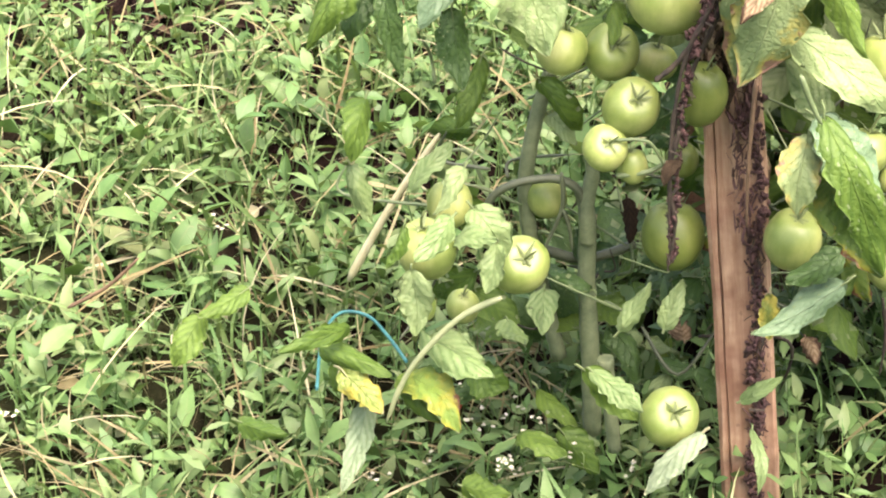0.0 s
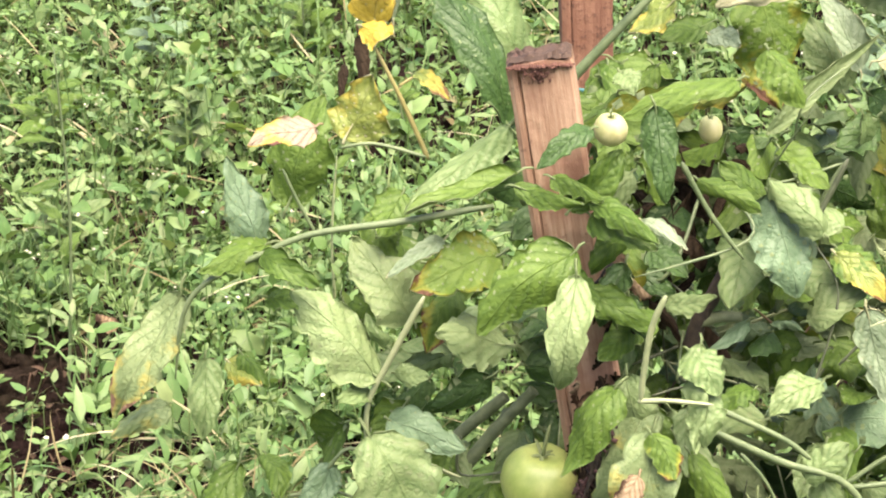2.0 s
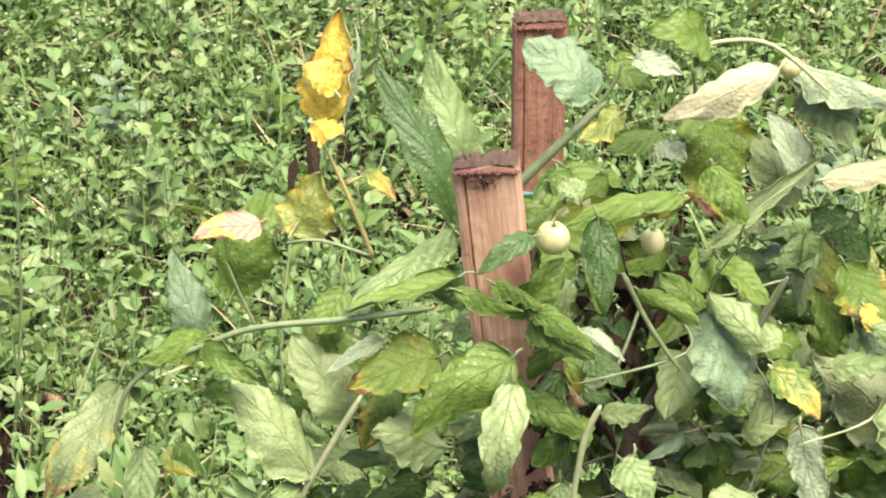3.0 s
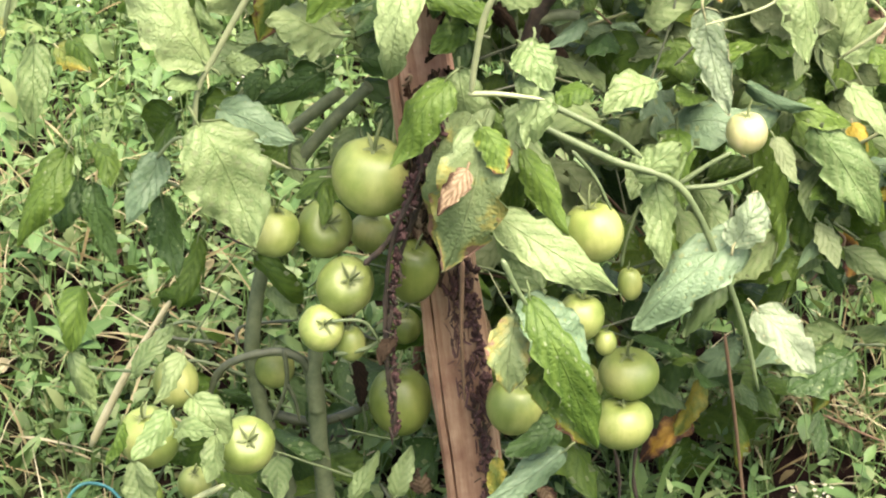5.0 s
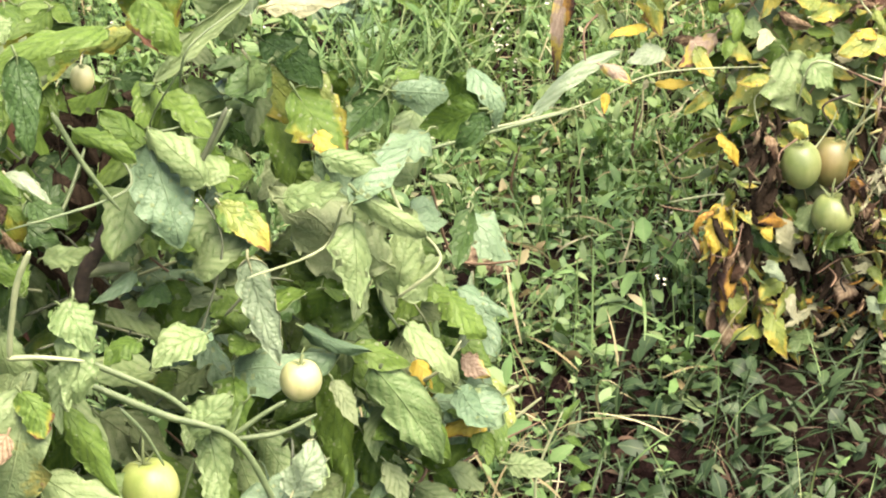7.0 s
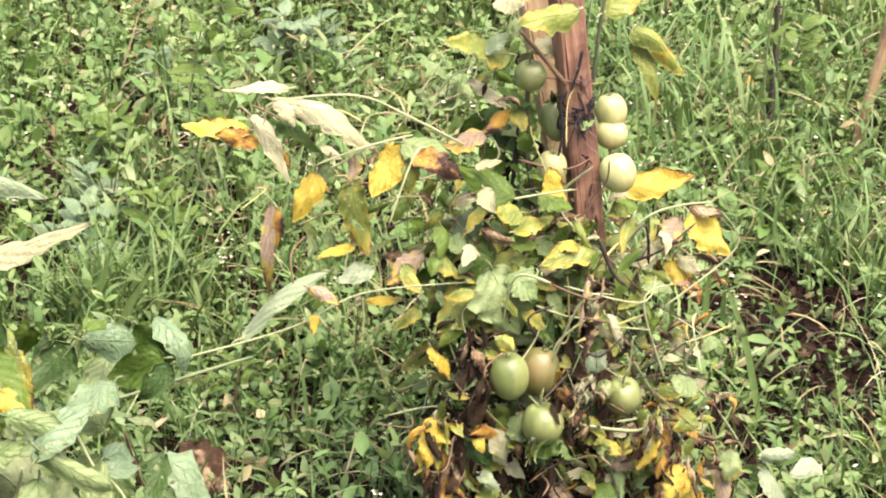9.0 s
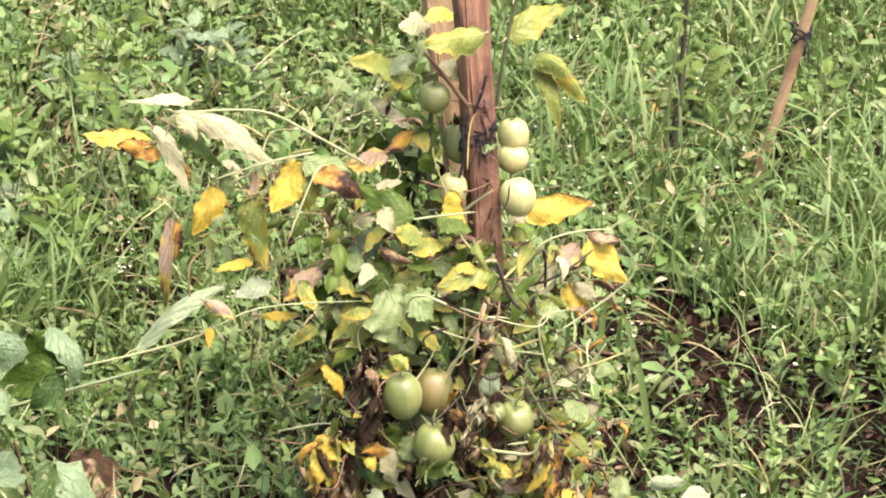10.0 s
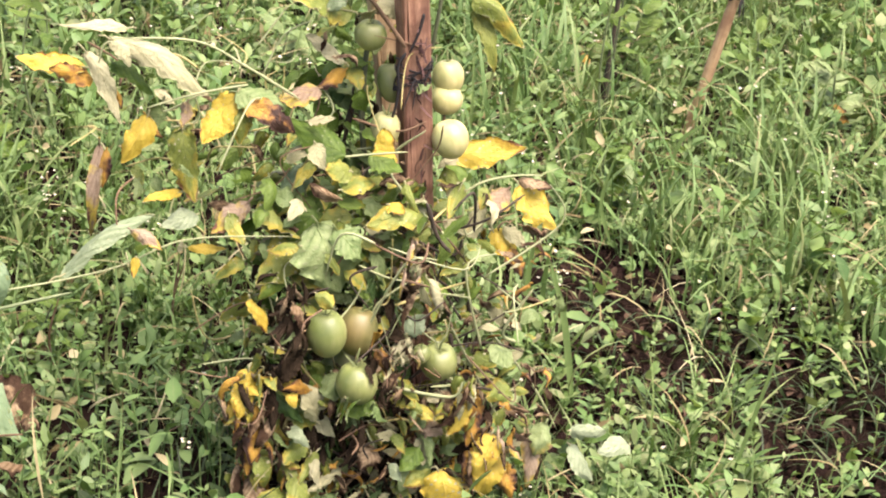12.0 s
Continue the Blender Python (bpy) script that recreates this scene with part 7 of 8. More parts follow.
# leaves of the second plant
leaf(plant_b, "yellow", (0.629, 0.790, 0.478), (0.552, 0.770, 0.500), 0.029, 0, 0.5, -0.2, roll=0.8)
leaf(plant_b, "orange", (0.637, 0.780, 0.467), (0.587, 0.760, 0.488), 0.025, 0, 0.8, -0.3, roll=-0.5)
leaf(plant_b, "under_dry", (0.628, 0.780, 0.499), (0.665, 0.760, 0.423), 0.022, 0, 0.6, -0.3, roll=-0.8)
leaf(plant_b, "under_dry", (0.677, 0.810, 0.514), (0.599, 0.790, 0.527), 0.016, 0, 0.5, -0.2, roll=-0.8)
leaf(plant_b, "under_dry", (0.654, 0.790, 0.510), (0.763, 0.770, 0.452), 0.040, -8, 0.7, -0.35, roll=-1.2)
leaf(plant_b, "under_dry", (0.654, 0.765, 0.519), (0.670, 0.745, 0.495), 0.016, 0, 0.8, -0.3, roll=-0.5)
leaf(plant_b, "green", (0.661, 0.800, 0.478), (0.703, 0.780, 0.448), 0.025, 0, 0.6, -0.3, roll=-0.5)
leaf(plant_b, "orange", (0.659, 0.800, 0.453), (0.669, 0.780, 0.433), 0.018, 0, 1.2, -0.5, roll=-1)
leaf(plant_b, "yellow", (0.700, 0.790, 0.420), (0.668, 0.770, 0.373), 0.036, 0, 0.8, -0.3, roll=-0.8)
leaf(plant_b, "orange", (0.698, 0.795, 0.419), (0.714, 0.775, 0.399), 0.026, 0, 1, -0.4, roll=-0.9)
leaf(plant_b, "turning", (0.738, 0.790, 0.403), (0.753, 0.770, 0.323), 0.043, 0, 0.4, -0.25, roll=-0.5)
leaf(plant_b, "pinkish", (0.741, 0.780, 0.439), (0.733, 0.760, 0.417), 0.020, 0, 1, -0.4, roll=-1)
leaf(plant_b, "yellow", (0.793, 0.770, 0.452), (0.755, 0.750, 0.401), 0.037, 0, 0.6, -0.2, roll=-0.5)
leaf(plant_b, "turning", (0.797, 0.775, 0.450), (0.796, 0.755, 0.397), 0.027, 0, 0.6, -0.2, roll=-0.5)
leaf(plant_b, "pale", (0.792, 0.770, 0.454), (0.843, 0.750, 0.440), 0.044, 0, 0.6, -0.25, roll=-0.5)
leaf(plant_b, "orange", (0.800, 0.765, 0.443), (0.854, 0.745, 0.414), 0.031, 0, 0.8, -0.3, roll=-0.7)
leaf(plant_b, "pinkish", (0.659, 0.860, 0.357), (0.649, 0.840, 0.253), 0.020, 10, 1.2, -0.5, roll=-1.2)
leaf(plant_b, "orange", (0.666, 0.855, 0.352), (0.659, 0.835, 0.315), 0.019, 0, 1, -0.4, roll=-0.8)
leaf(plant_b, "pinkish", (0.813, 0.770, 0.322), (0.769, 0.750, 0.293), 0.030, 0, 0.8, -0.35, roll=-1)
leaf(plant_b, "white", (0.757, 0.780, 0.304), (0.713, 0.760, 0.299), 0.026, 0, 0.6, -0.2, roll=-0.5)
leaf(plant_b, "yellow", (0.739, 0.780, 0.332), (0.692, 0.760, 0.330), 0.016, 0, 0.6, -0.2, roll=-0.5)
leaf(plant_b, "yellow", (0.749, 0.780, 0.264), (0.789, 0.760, 0.270), 0.013, 0, 0.6, -0.2, roll=-0.5)
leaf(plant_b, "white", (0.598, 0.710, 0.268), (0.701, 0.731, 0.328), 0.030, -12, 0.6, -0.3, roll=-1.2)
leaf(plant_b, "pinkish", (0.670, 0.695, 0.327), (0.701, 0.675, 0.312), 0.020, 0, 0.8, -0.3, roll=-0.8)
leaf(plant_b, "yellow", (0.677, 0.700, 0.292), (0.672, 0.680, 0.277), 0.012, 0, 0.6, -0.2, roll=-0.5)
leaf(plant_b, "green", (0.917, 0.760, 0.379), (0.853, 0.774, 0.418), 0.045, 0, 0.6, -0.25, roll=0.5)
leaf(plant_b, "turning", (0.922, 0.750, 0.365), (0.888, 0.730, 0.377), 0.029, 0, 0.6, -0.2, roll=-0.5)
leaf(plant_b, "mint", (0.887, 0.800, 0.353), (0.852, 0.780, 0.320), 0.033, 0, 0.6, -0.3, roll=-0.5)
leaf(plant_b, "yellow", (0.963, 0.735, 0.374), (0.955, 0.750, 0.416), 0.030, 0, 0.6, -0.2, roll=-0.5)
leaf(plant_b, "green", (0.941, 0.745, 0.388), (0.975, 0.725, 0.375), 0.030, 0, 0.6, -0.3, roll=-0.5)
leaf(plant_b, "turning", (1.004, 0.735, 0.319), (0.935, 0.715, 0.312), 0.038, 0, 0.8, -0.35, roll=-0.8)
leaf(plant_b, "yellow", (0.963, 0.730, 0.332), (0.977, 0.710, 0.330), 0.019, 0, 0.6, -0.2, roll=-0.5)
leaf(plant_b, "pale", (0.883, 0.730, 0.312), (0.908, 0.710, 0.234), 0.071, 0, 0.6, -0.2, roll=-0.5)
leaf(plant_b, "pale", (0.902, 0.720, 0.309), (0.930, 0.700, 0.278), 0.039, 0, 0.6, -0.2, roll=-0.5)
leaf(plant_b, "green", (0.904, 0.780, 0.334), (0.889, 0.760, 0.294), 0.039, 0, 0.6, -0.3, roll=-0.5)
leaf(plant_b, "turning", (0.876, 0.740, 0.285), (0.815, 0.720, 0.245), 0.053, 0, 0.6, -0.25, roll=-0.6)
leaf(plant_b, "turning", (0.860, 0.735, 0.252), (0.898, 0.715, 0.237), 0.028, 0, 0.6, -0.2, roll=-0.5)
leaf(plant_b, "yellow", (0.812, 0.730, 0.222), (0.830, 0.710, 0.188), 0.021, 0, 1, -0.4, roll=-0.9)
leaf(plant_b, "turning", (0.928, 0.820, 0.527), (0.847, 0.800, 0.556), 0.041, 0, 0.6, -0.3, roll=0.7)
leaf(plant_b, "white", (0.896, 0.800, 0.537), (0.923, 0.807, 0.557), 0.019, 0, 0.6, -0.2, roll=-0.5)
leaf(plant_b, "turning", (1.046, 0.860, 0.551), (1.116, 0.871, 0.583), 0.040, 0, 0.6, -0.3, roll=-0.6)
leaf(plant_b, "turning", (1.079, 0.860, 0.526), (1.137, 0.840, 0.473), 0.042, 0, 1.1, -0.3, roll=-0.6)
leaf(plant_b, "turning", (1.086, 0.870, 0.510), (1.108, 0.850, 0.438), 0.024, 0, 0.6, -0.2, roll=-0.5)
leaf(plant_b, "turning", (0.991, 0.760, 0.594), (0.916, 0.740, 0.591), 0.044, 0, 0.7, -0.3, roll=-0.6)
leaf(plant_b, "yellow", (0.960, 0.790, 0.608), (0.924, 0.770, 0.609), 0.023, 0, 0.6, -0.2, roll=-0.5)
leaf(plant_b, "under_dry", (0.936, 0.820, 0.594), (0.905, 0.800, 0.589), 0.034, 0, 0.6, -0.2, roll=-0.5)
leaf(plant_b, "under_dry", (0.987, 0.830, 0.534), (0.951, 0.810, 0.535), 0.030, 0, 0.6, -0.2, roll=-0.5)
leaf(plant_b, "orange", (0.928, 0.830, 0.454), (0.890, 0.810, 0.440), 0.028, 0, 1, -0.4, roll=-0.8)
leaf(plant_b, "under_dry", (0.926, 0.830, 0.463), (0.883, 0.840, 0.493), 0.022, 0, 0.6, -0.2, roll=-0.5)
leaf(plant_b, "pinkish", (0.892, 0.800, 0.444), (0.840, 0.780, 0.440), 0.030, 0, 0.8, -0.3, roll=-0.5)
leaf(plant_b, "green", (0.959, 0.860, 0.449), (0.948, 0.840, 0.410), 0.028, 0, 0.6, -0.2, roll=-0.5)
leaf(plant_b, "dark", (0.927, 0.880, 0.424), (0.932, 0.860, 0.400), 0.027, 0, 0.6, -0.2, roll=-0.5)
leaf(plant_b, "yellow", (1.062, 0.830, 0.344), (1.143, 0.810, 0.363), 0.034, 0, 0.6, -0.2, roll=0.6)
leaf(plant_b, "yellow", (1.135, 0.800, 0.319), (1.181, 0.780, 0.270), 0.042, 0, 0.8, -0.3, roll=-0.7)
leaf(plant_b, "pinkish", (1.123, 0.800, 0.315), (1.098, 0.780, 0.294), 0.030, 0, 1, -0.3, roll=-0.8)
leaf(plant_b, "dry", (1.136, 0.805, 0.324), (1.171, 0.785, 0.322), 0.020, 0, 1, -0.4, roll=-1)
leaf(plant_b, "yellow", (1.109, 0.800, 0.263), (1.138, 0.780, 0.225), 0.033, 0, 1, -0.4, roll=-0.9)
leaf(plant_b, "under_dry", (1.120, 0.795, 0.269), (1.145, 0.775, 0.249), 0.018, 0, 1, -0.4, roll=-0.9)
leaf(plant_b, "under_dry", (1.097, 0.810, 0.295), (1.077, 0.790, 0.251), 0.024, 0, 0.8, -0.3, roll=-0.7)
leaf(plant_b, "orange", (1.130, 0.790, 0.244), (1.139, 0.770, 0.217), 0.020, 0, 1, -0.4, roll=-0.9)
leaf(plant_b, "green", (0.933, 0.655, 0.141), (0.898, 0.635, 0.123), 0.049, 0, 0.8, -0.3, roll=-0.6)
leaf(plant_b, "yellow", (0.800, 0.660, 0.169), (0.786, 0.640, 0.120), 0.032, 0, 1.1, -0.4, roll=-1)
leaf(plant_b, "orange", (0.810, 0.660, 0.125), (0.804, 0.640, 0.062), 0.034, 0, 1.1, -0.4, roll=-1)
leaf(plant_b, "rot", (0.825, 0.660, 0.151), (0.825, 0.640, 0.103), 0.020, 0, 1.1, -0.4, roll=-1)
leaf(plant_b, "yellow", (0.793, 0.660, 0.158), (0.814, 0.640, 0.146), 0.021, 0, 1.1, -0.4, roll=-1)
leaf(plant_b, "yellow", (0.844, 0.660, 0.155), (0.851, 0.640, 0.130), 0.020, 0, 1.1, -0.4, roll=-1)
leaf(plant_b, "orange", (0.870, 0.660, 0.141), (0.835, 0.640, 0.154), 0.019, 0, 1.1, -0.4, roll=-1)
leaf(plant_b, "yellow", (1.048, 0.660, 0.132), (1.027, 0.640, 0.085), 0.033, 0, 1.1, -0.4, roll=-1)
leaf(plant_b, "orange", (1.066, 0.660, 0.124), (1.051, 0.640, 0.069), 0.027, 0, 1.1, -0.4, roll=-1)
leaf(plant_b, "yellow", (1.095, 0.660, 0.064), (1.077, 0.640, 0.002), 0.040, 0, 1.1, -0.4, roll=-1)
leaf(plant_b, "orange", (1.078, 0.660, 0.074), (1.052, 0.640, 0.025), 0.029, 0, 1.1, -0.4, roll=-1)
leaf(plant_b, "pinkish", (1.131, 0.660, 0.069), (1.127, 0.640, 0.012), 0.024, 0, 1.1, -0.4, roll=-1)
leaf(plant_b, "turning", (1.032, 0.660, 0.025), (1.015, 0.640, -0.012), 0.046, 0, 1.1, -0.4, roll=-1)
leaf(plant_b, "pinkish", (1.053, 0.660, 0.016), (1.064, 0.640, -0.016), 0.027, 0, 1.1, -0.4, roll=-1)
leaf(plant_b, "blight", (1.150, 0.660, 0.084), (1.132, 0.640, 0.054), 0.036, 0, 1.1, -0.4, roll=-1)
leaf(plant_b, "white", (1.180, 0.660, 0.072), (1.216, 0.640, 0.082), 0.026, 0, 1.1, -0.4, roll=-1)
leaf(plant_b, "white", (1.182, 0.660, 0.053), (1.207, 0.640, 0.015), 0.028, 0, 1.1, -0.4, roll=-1)
leaf(plant_b, "white", (1.254, 0.660, 0.049), (1.210, 0.640, 0.052), 0.030, 0, 1.1, -0.4, roll=-1)
leaf(plant_b, "turning", (1.018, 0.660, 0.033), (0.982, 0.640, 0.022), 0.030, 0, 1.1, -0.4, roll=-1)
leaf(plant_b, "pinkish", (1.009, 0.660, 0.075), (1.017, 0.667, 0.095), 0.032, 0, 1.1, -0.4, roll=-1)
leaf(plant_b, "turning", (0.972, 0.660, 0.080), (0.980, 0.640, 0.064), 0.020, 0, 1.1, -0.4, roll=-1)
leaf(plant_b, "white", (0.849, 0.660, 0.094), (0.870, 0.640, 0.079), 0.018, 0, 1.1, -0.4, roll=-1)
leaf(plant_b, "under_dry", (0.880, 0.660, 0.101), (0.857, 0.675, 0.145), 0.027, 0, 1.1, -0.4, roll=-1)
leaf(plant_b, "turning", (0.963, 0.660, 0.129), (0.988, 0.640, 0.123), 0.020, 0, 1.1, -0.4, roll=-1)
leaf(plant_b, "turning", (0.993, 0.660, 0.117), (1.012, 0.640, 0.105), 0.022, 0, 1.1, -0.4, roll=-1)
leaf(plant_b, "turning", (0.883, 0.660, 0.062), (0.861, 0.640, 0.031), 0.019, 0, 1.1, -0.4, roll=-1)
leaf(plant_b, "under_dry", (0.904, 0.660, 0.031), (0.871, 0.640, 0.023), 0.019, 0, 1.1, -0.4, roll=-1)
leaf(plant_b, "turning", (1.105, 0.660, 0.129), (1.069, 0.640, 0.131), 0.030, 0, 1.1, -0.4, roll=-1)
leaf(plant_b, "pale", (1.100, 0.660, 0.179), (1.071, 0.640, 0.177), 0.039, 0, 1.1, -0.4, roll=-1)
leaf(plant_b, "white", (0.976, 0.660, 0.206), (0.997, 0.667, 0.226), 0.027, 0, 1.1, -0.4, roll=-1)
leaf(plant_b, "under_dry", (0.966, 0.660, 0.172), (0.982, 0.667, 0.192), 0.029, 0, 1.1, -0.4, roll=-1)
leaf(plant_b, "pale", (0.847, 0.660, 0.233), (0.831, 0.640, 0.209), 0.026, 0, 1.1, -0.4, roll=-1)
leaf(plant_b, "yellow", (0.927, 0.660, 0.174), (0.942, 0.640, 0.148), 0.015, 0, 1.1, -0.4, roll=-1)
leaf(plant_b, "turning", (0.870, 0.660, 0.260), (0.885, 0.640, 0.252), 0.024, 0, 1.1, -0.4, roll=-1)
leaf(plant_b, "yellow", (1.024, 0.650, 0.035), (1.045, 0.630, -0.036), 0.061, 0, 1, -0.4, roll=-0.9)
leaf(plant_b, "yellow", (1.083, 0.650, 0.079), (1.064, 0.630, 0.031), 0.035, 0, 1, -0.4, roll=-0.9)
leaf(plant_b, "orange", (1.097, 0.650, 0.040), (1.107, 0.630, 0.004), 0.033, 0, 1, -0.4, roll=-0.9)
leaf(plant_b, "white", (0.997, 0.640, -0.007), (0.982, 0.620, -0.035), 0.034, 0, 1, -0.4, roll=-0.9)
leaf(plant_b, "pinkish", (0.993, 0.640, -0.051), (0.993, 0.620, -0.088), 0.027, 0, 1, -0.4, roll=-0.9)
leaf(plant_b, "yellow", (0.944, 0.640, -0.097), (0.924, 0.620, -0.133), 0.037, 0, 1, -0.4, roll=-0.9)
leaf(plant_b, "turning", (0.855, 0.650, 0.037), (0.873, 0.630, -0.013), 0.027, 0, 1, -0.4, roll=-0.9)
leaf(plant_b, "yellow", (0.802, 0.670, 0.165), (0.783, 0.650, 0.106), 0.026, 0, 1, -0.4, roll=-0.9)
leaf(plant_b, "orange", (0.809, 0.670, 0.109), (0.804, 0.650, 0.041), 0.036, 0, 1, -0.4, roll=-0.9)
leaf(plant_b, "dry", (0.816, 0.670, 0.030), (0.809, 0.650, -0.017), 0.026, 0, 1, -0.4, roll=-0.9)
leaf(plant_b, "dark", (0.829, 0.680, 0.131), (0.865, 0.660, 0.100), 0.029, 0, 1, -0.4, roll=-0.9)
leaf(plant_b, "green", (0.999, 0.650, 0.066), (0.974, 0.630, 0.048), 0.029, 0, 1, -0.4, roll=-0.9)
leaf(plant_b, "dark", (1.112, 0.680, -0.029), (1.129, 0.660, -0.080), 0.039, 0, 1, -0.4, roll=-0.9)
leaf(plant_b, "yellow", (0.844, 0.660, 0.151), (0.851, 0.640, 0.134), 0.022, 0, 1, -0.4, roll=-0.9)
leaf(plant_b, "turning", (0.870, 0.660, 0.073), (0.843, 0.640, 0.058), 0.024, 0, 1, -0.4, roll=-0.9)
leaf(plant_b, "under_dry", (0.877, 0.660, 0.058), (0.886, 0.640, 0.025), 0.016, 0, 1, -0.4, roll=-0.9)
leaf(plant_b, "dry", (0.954, 0.680, 0.053), (0.936, 0.660, 0.034), 0.033, 0, 1, -0.4, roll=-0.9)
leaf(plant_b, "under_dry", (0.905, 0.640, -0.057), (0.918, 0.647, -0.036), 0.028, 0, 1, -0.4, roll=-0.9)
leaf(plant_b, "dark", (0.839, 0.600, -0.034), (0.848, 0.580, -0.067), 0.038, 0, 1, -0.4, roll=-0.9)
leaf(plant_b, "turning", (0.984, 0.660, 0.132), (0.996, 0.640, 0.113), 0.029, 0, 1, -0.4, roll=-0.9)
leaf(plant_b, "pale", (0.896, 0.670, 0.156), (0.898, 0.650, 0.131), 0.038, 0, 1, -0.4, roll=-0.9)
leaf(plant_b, "white", (0.966, 0.650, 0.047), (0.977, 0.630, 0.035), 0.016, 0, 1, -0.4, roll=-0.9)

stem(plant_b, "brown", 0.0022, 0.003, (0.930, 0.790, 0.565), (0.958, 0.790, 0.530), (0.984, 0.790, 0.495))
stem(plant_b, "dead", 0.0018, 0.0024, (1.021, 0.785, 0.309), (1.034, 0.785, 0.276), (1.050, 0.785, 0.242))

# fruit of the second plant
tomato(plant_b, "dull", (0.951, 0.820, 0.499), 0.0182, 1.00)
tomato(plant_b, "cream", (1.057, 0.860, 0.431), 0.0181, 1.21)
tomato(plant_b, "cream", (1.054, 0.850, 0.407), 0.0188, 0.97)
tomato(plant_b, "cream", (1.045, 0.790, 0.384), 0.0217, 1.09, calyx=False, tilt=-20)
tomato(plant_b, "cream", (0.971, 0.800, 0.394), 0.0171, 1.22)
tomato(plant_b, "dull", (0.984, 0.840, 0.434), 0.0153, 1.60)
tomato(plant_b, "olive", (0.979, 0.800, 0.248), 0.0194, 1.00)
tomato(plant_b, "dull", (0.885, 0.660, 0.211), 0.0230, 1.22)
tomato(plant_b, "olive", (0.928, 0.690, 0.197), 0.0227, 1.28)
tomato(plant_b, "dull", (0.918, 0.640, 0.158), 0.0243, 1.03)
tomato(plant_b, "dull", (1.022, 0.680, 0.159), 0.0216, 1.06)
tomato(plant_b, "dull", (0.995, 0.660, 0.180), 0.0107, 1.06)
tomato(plant_b, "light", (1.086, 0.820, 0.227), 0.0132, 1.30)
tomato(plant_b, "dull", (0.864, 0.760, 0.160), 0.0141, 1.36)
tomato(plant_b, "dull", (0.930, 0.760, 0.118), 0.0221, 1.00)
tomato(plant_b, "olive", (1.004, 0.840, 0.239), 0.0171, 1.15)

# stems of the second plant
stem(plant_b, "pale", 0.00144, 0.00112, (0.803, 0.760, 0.466), (0.748, 0.760, 0.457), (0.692, 0.760, 0.441))
stem(plant_b, "pale", 0.00176, 0.00112, (0.865, 0.780, 0.440), (0.806, 0.780, 0.478), (0.746, 0.780, 0.510), (0.657, 0.780, 0.514))
stem(plant_b, "pale", 0.00128, 0.00096, (0.655, 0.770, 0.514), (0.646, 0.770, 0.511), (0.641, 0.770, 0.491))
stem(plant_b, "pale", 0.00144, 0.00112, (0.909, 0.730, 0.391), (0.934, 0.730, 0.393), (0.980, 0.730, 0.395))
stem(plant_b, "pale", 0.00128, 0.0008, (0.460, 0.700, 0.251), (0.544, 0.700, 0.259), (0.653, 0.700, 0.280), (0.731, 0.700, 0.311), (0.847, 0.700, 0.311))
stem(plant_b, "pale", 0.00144, 0.00112, (0.926, 0.700, 0.273), (0.956, 0.700, 0.258), (0.984, 0.700, 0.250))
stem(plant_b, "pale", 0.00144, 0.00112, (0.981, 0.690, 0.255), (0.944, 0.690, 0.221), (0.961, 0.690, 0.167))
stem(plant_b, "yellow", 0.0016, 0.00112, (1.070, 0.800, 0.261), (1.100, 0.800, 0.275), (1.134, 0.800, 0.284))
stem(plant_b, "pale", 0.0016, 0.00112, (1.060, 0.800, 0.302), (1.088, 0.800, 0.323), (1.125, 0.800, 0.331), (1.162, 0.800, 0.331))
stem(plant_b, "dead", 0.003, 0.002, (1.072, 0.780, 0.222), (1.084, 0.780, 0.163), (1.081, 0.780, 0.119), knobbly=0.35)
stem(plant_b, "dead", 0.0025, 0.0015, (0.998, 0.700, 0.346), (1.014, 0.700, 0.304), (1.032, 0.700, 0.283), knobbly=0.35)
stem(plant_b, "pale", 0.00176, 0.00128, (1.046, 0.720, 0.180), (1.086, 0.720, 0.106), (1.132, 0.720, 0.025))
stem(plant_b, "pale", 0.00176, 0.00128, (1.120, 0.800, 0.129), (1.176, 0.800, 0.059), (1.214, 0.800, -0.005))
stem(plant_b, "dead", 0.004, 0.003, (0.954, 0.860, 0.437), (0.945, 0.860, 0.389), (0.936, 0.860, 0.326), knobbly=0.35)
stem(plant_b, "dark", 0.003, 0.002, (0.833, 0.840, 0.323), (0.905, 0.840, 0.328), (0.957, 0.840, 0.334))
stem(plant_b, "dark", 0.004, 0.003, (0.972, 0.840, 0.269), (0.953, 0.840, 0.397), (0.955, 0.840, 0.506))
stem(plant_b, "dark", 0.005, 0.005, (1.027, 0.820, -0.114), (1.008, 0.820, 0.042), (0.982, 0.820, 0.192))
stem(plant_b, "dead", 0.005, 0.004, (0.878, 0.800, 0.191), (0.876, 0.800, 0.119), (0.873, 0.800, 0.060), knobbly=0.35)
stem(plant_b, "dead", 0.003, 0.002, (1.045, 0.720, 0.173), (1.051, 0.720, 0.129), (1.052, 0.720, 0.093), knobbly=0.35)
stem(plant_b, "dark", 0.004, 0.004, (0.979, 0.800, -0.099), (0.964, 0.800, 0.009), (0.939, 0.800, 0.086))
stem(plant_b, "dark", 0.0025, 0.002, (1.034, 0.860, 0.458), (1.045, 0.860, 0.553), (1.061, 0.860, 0.625))


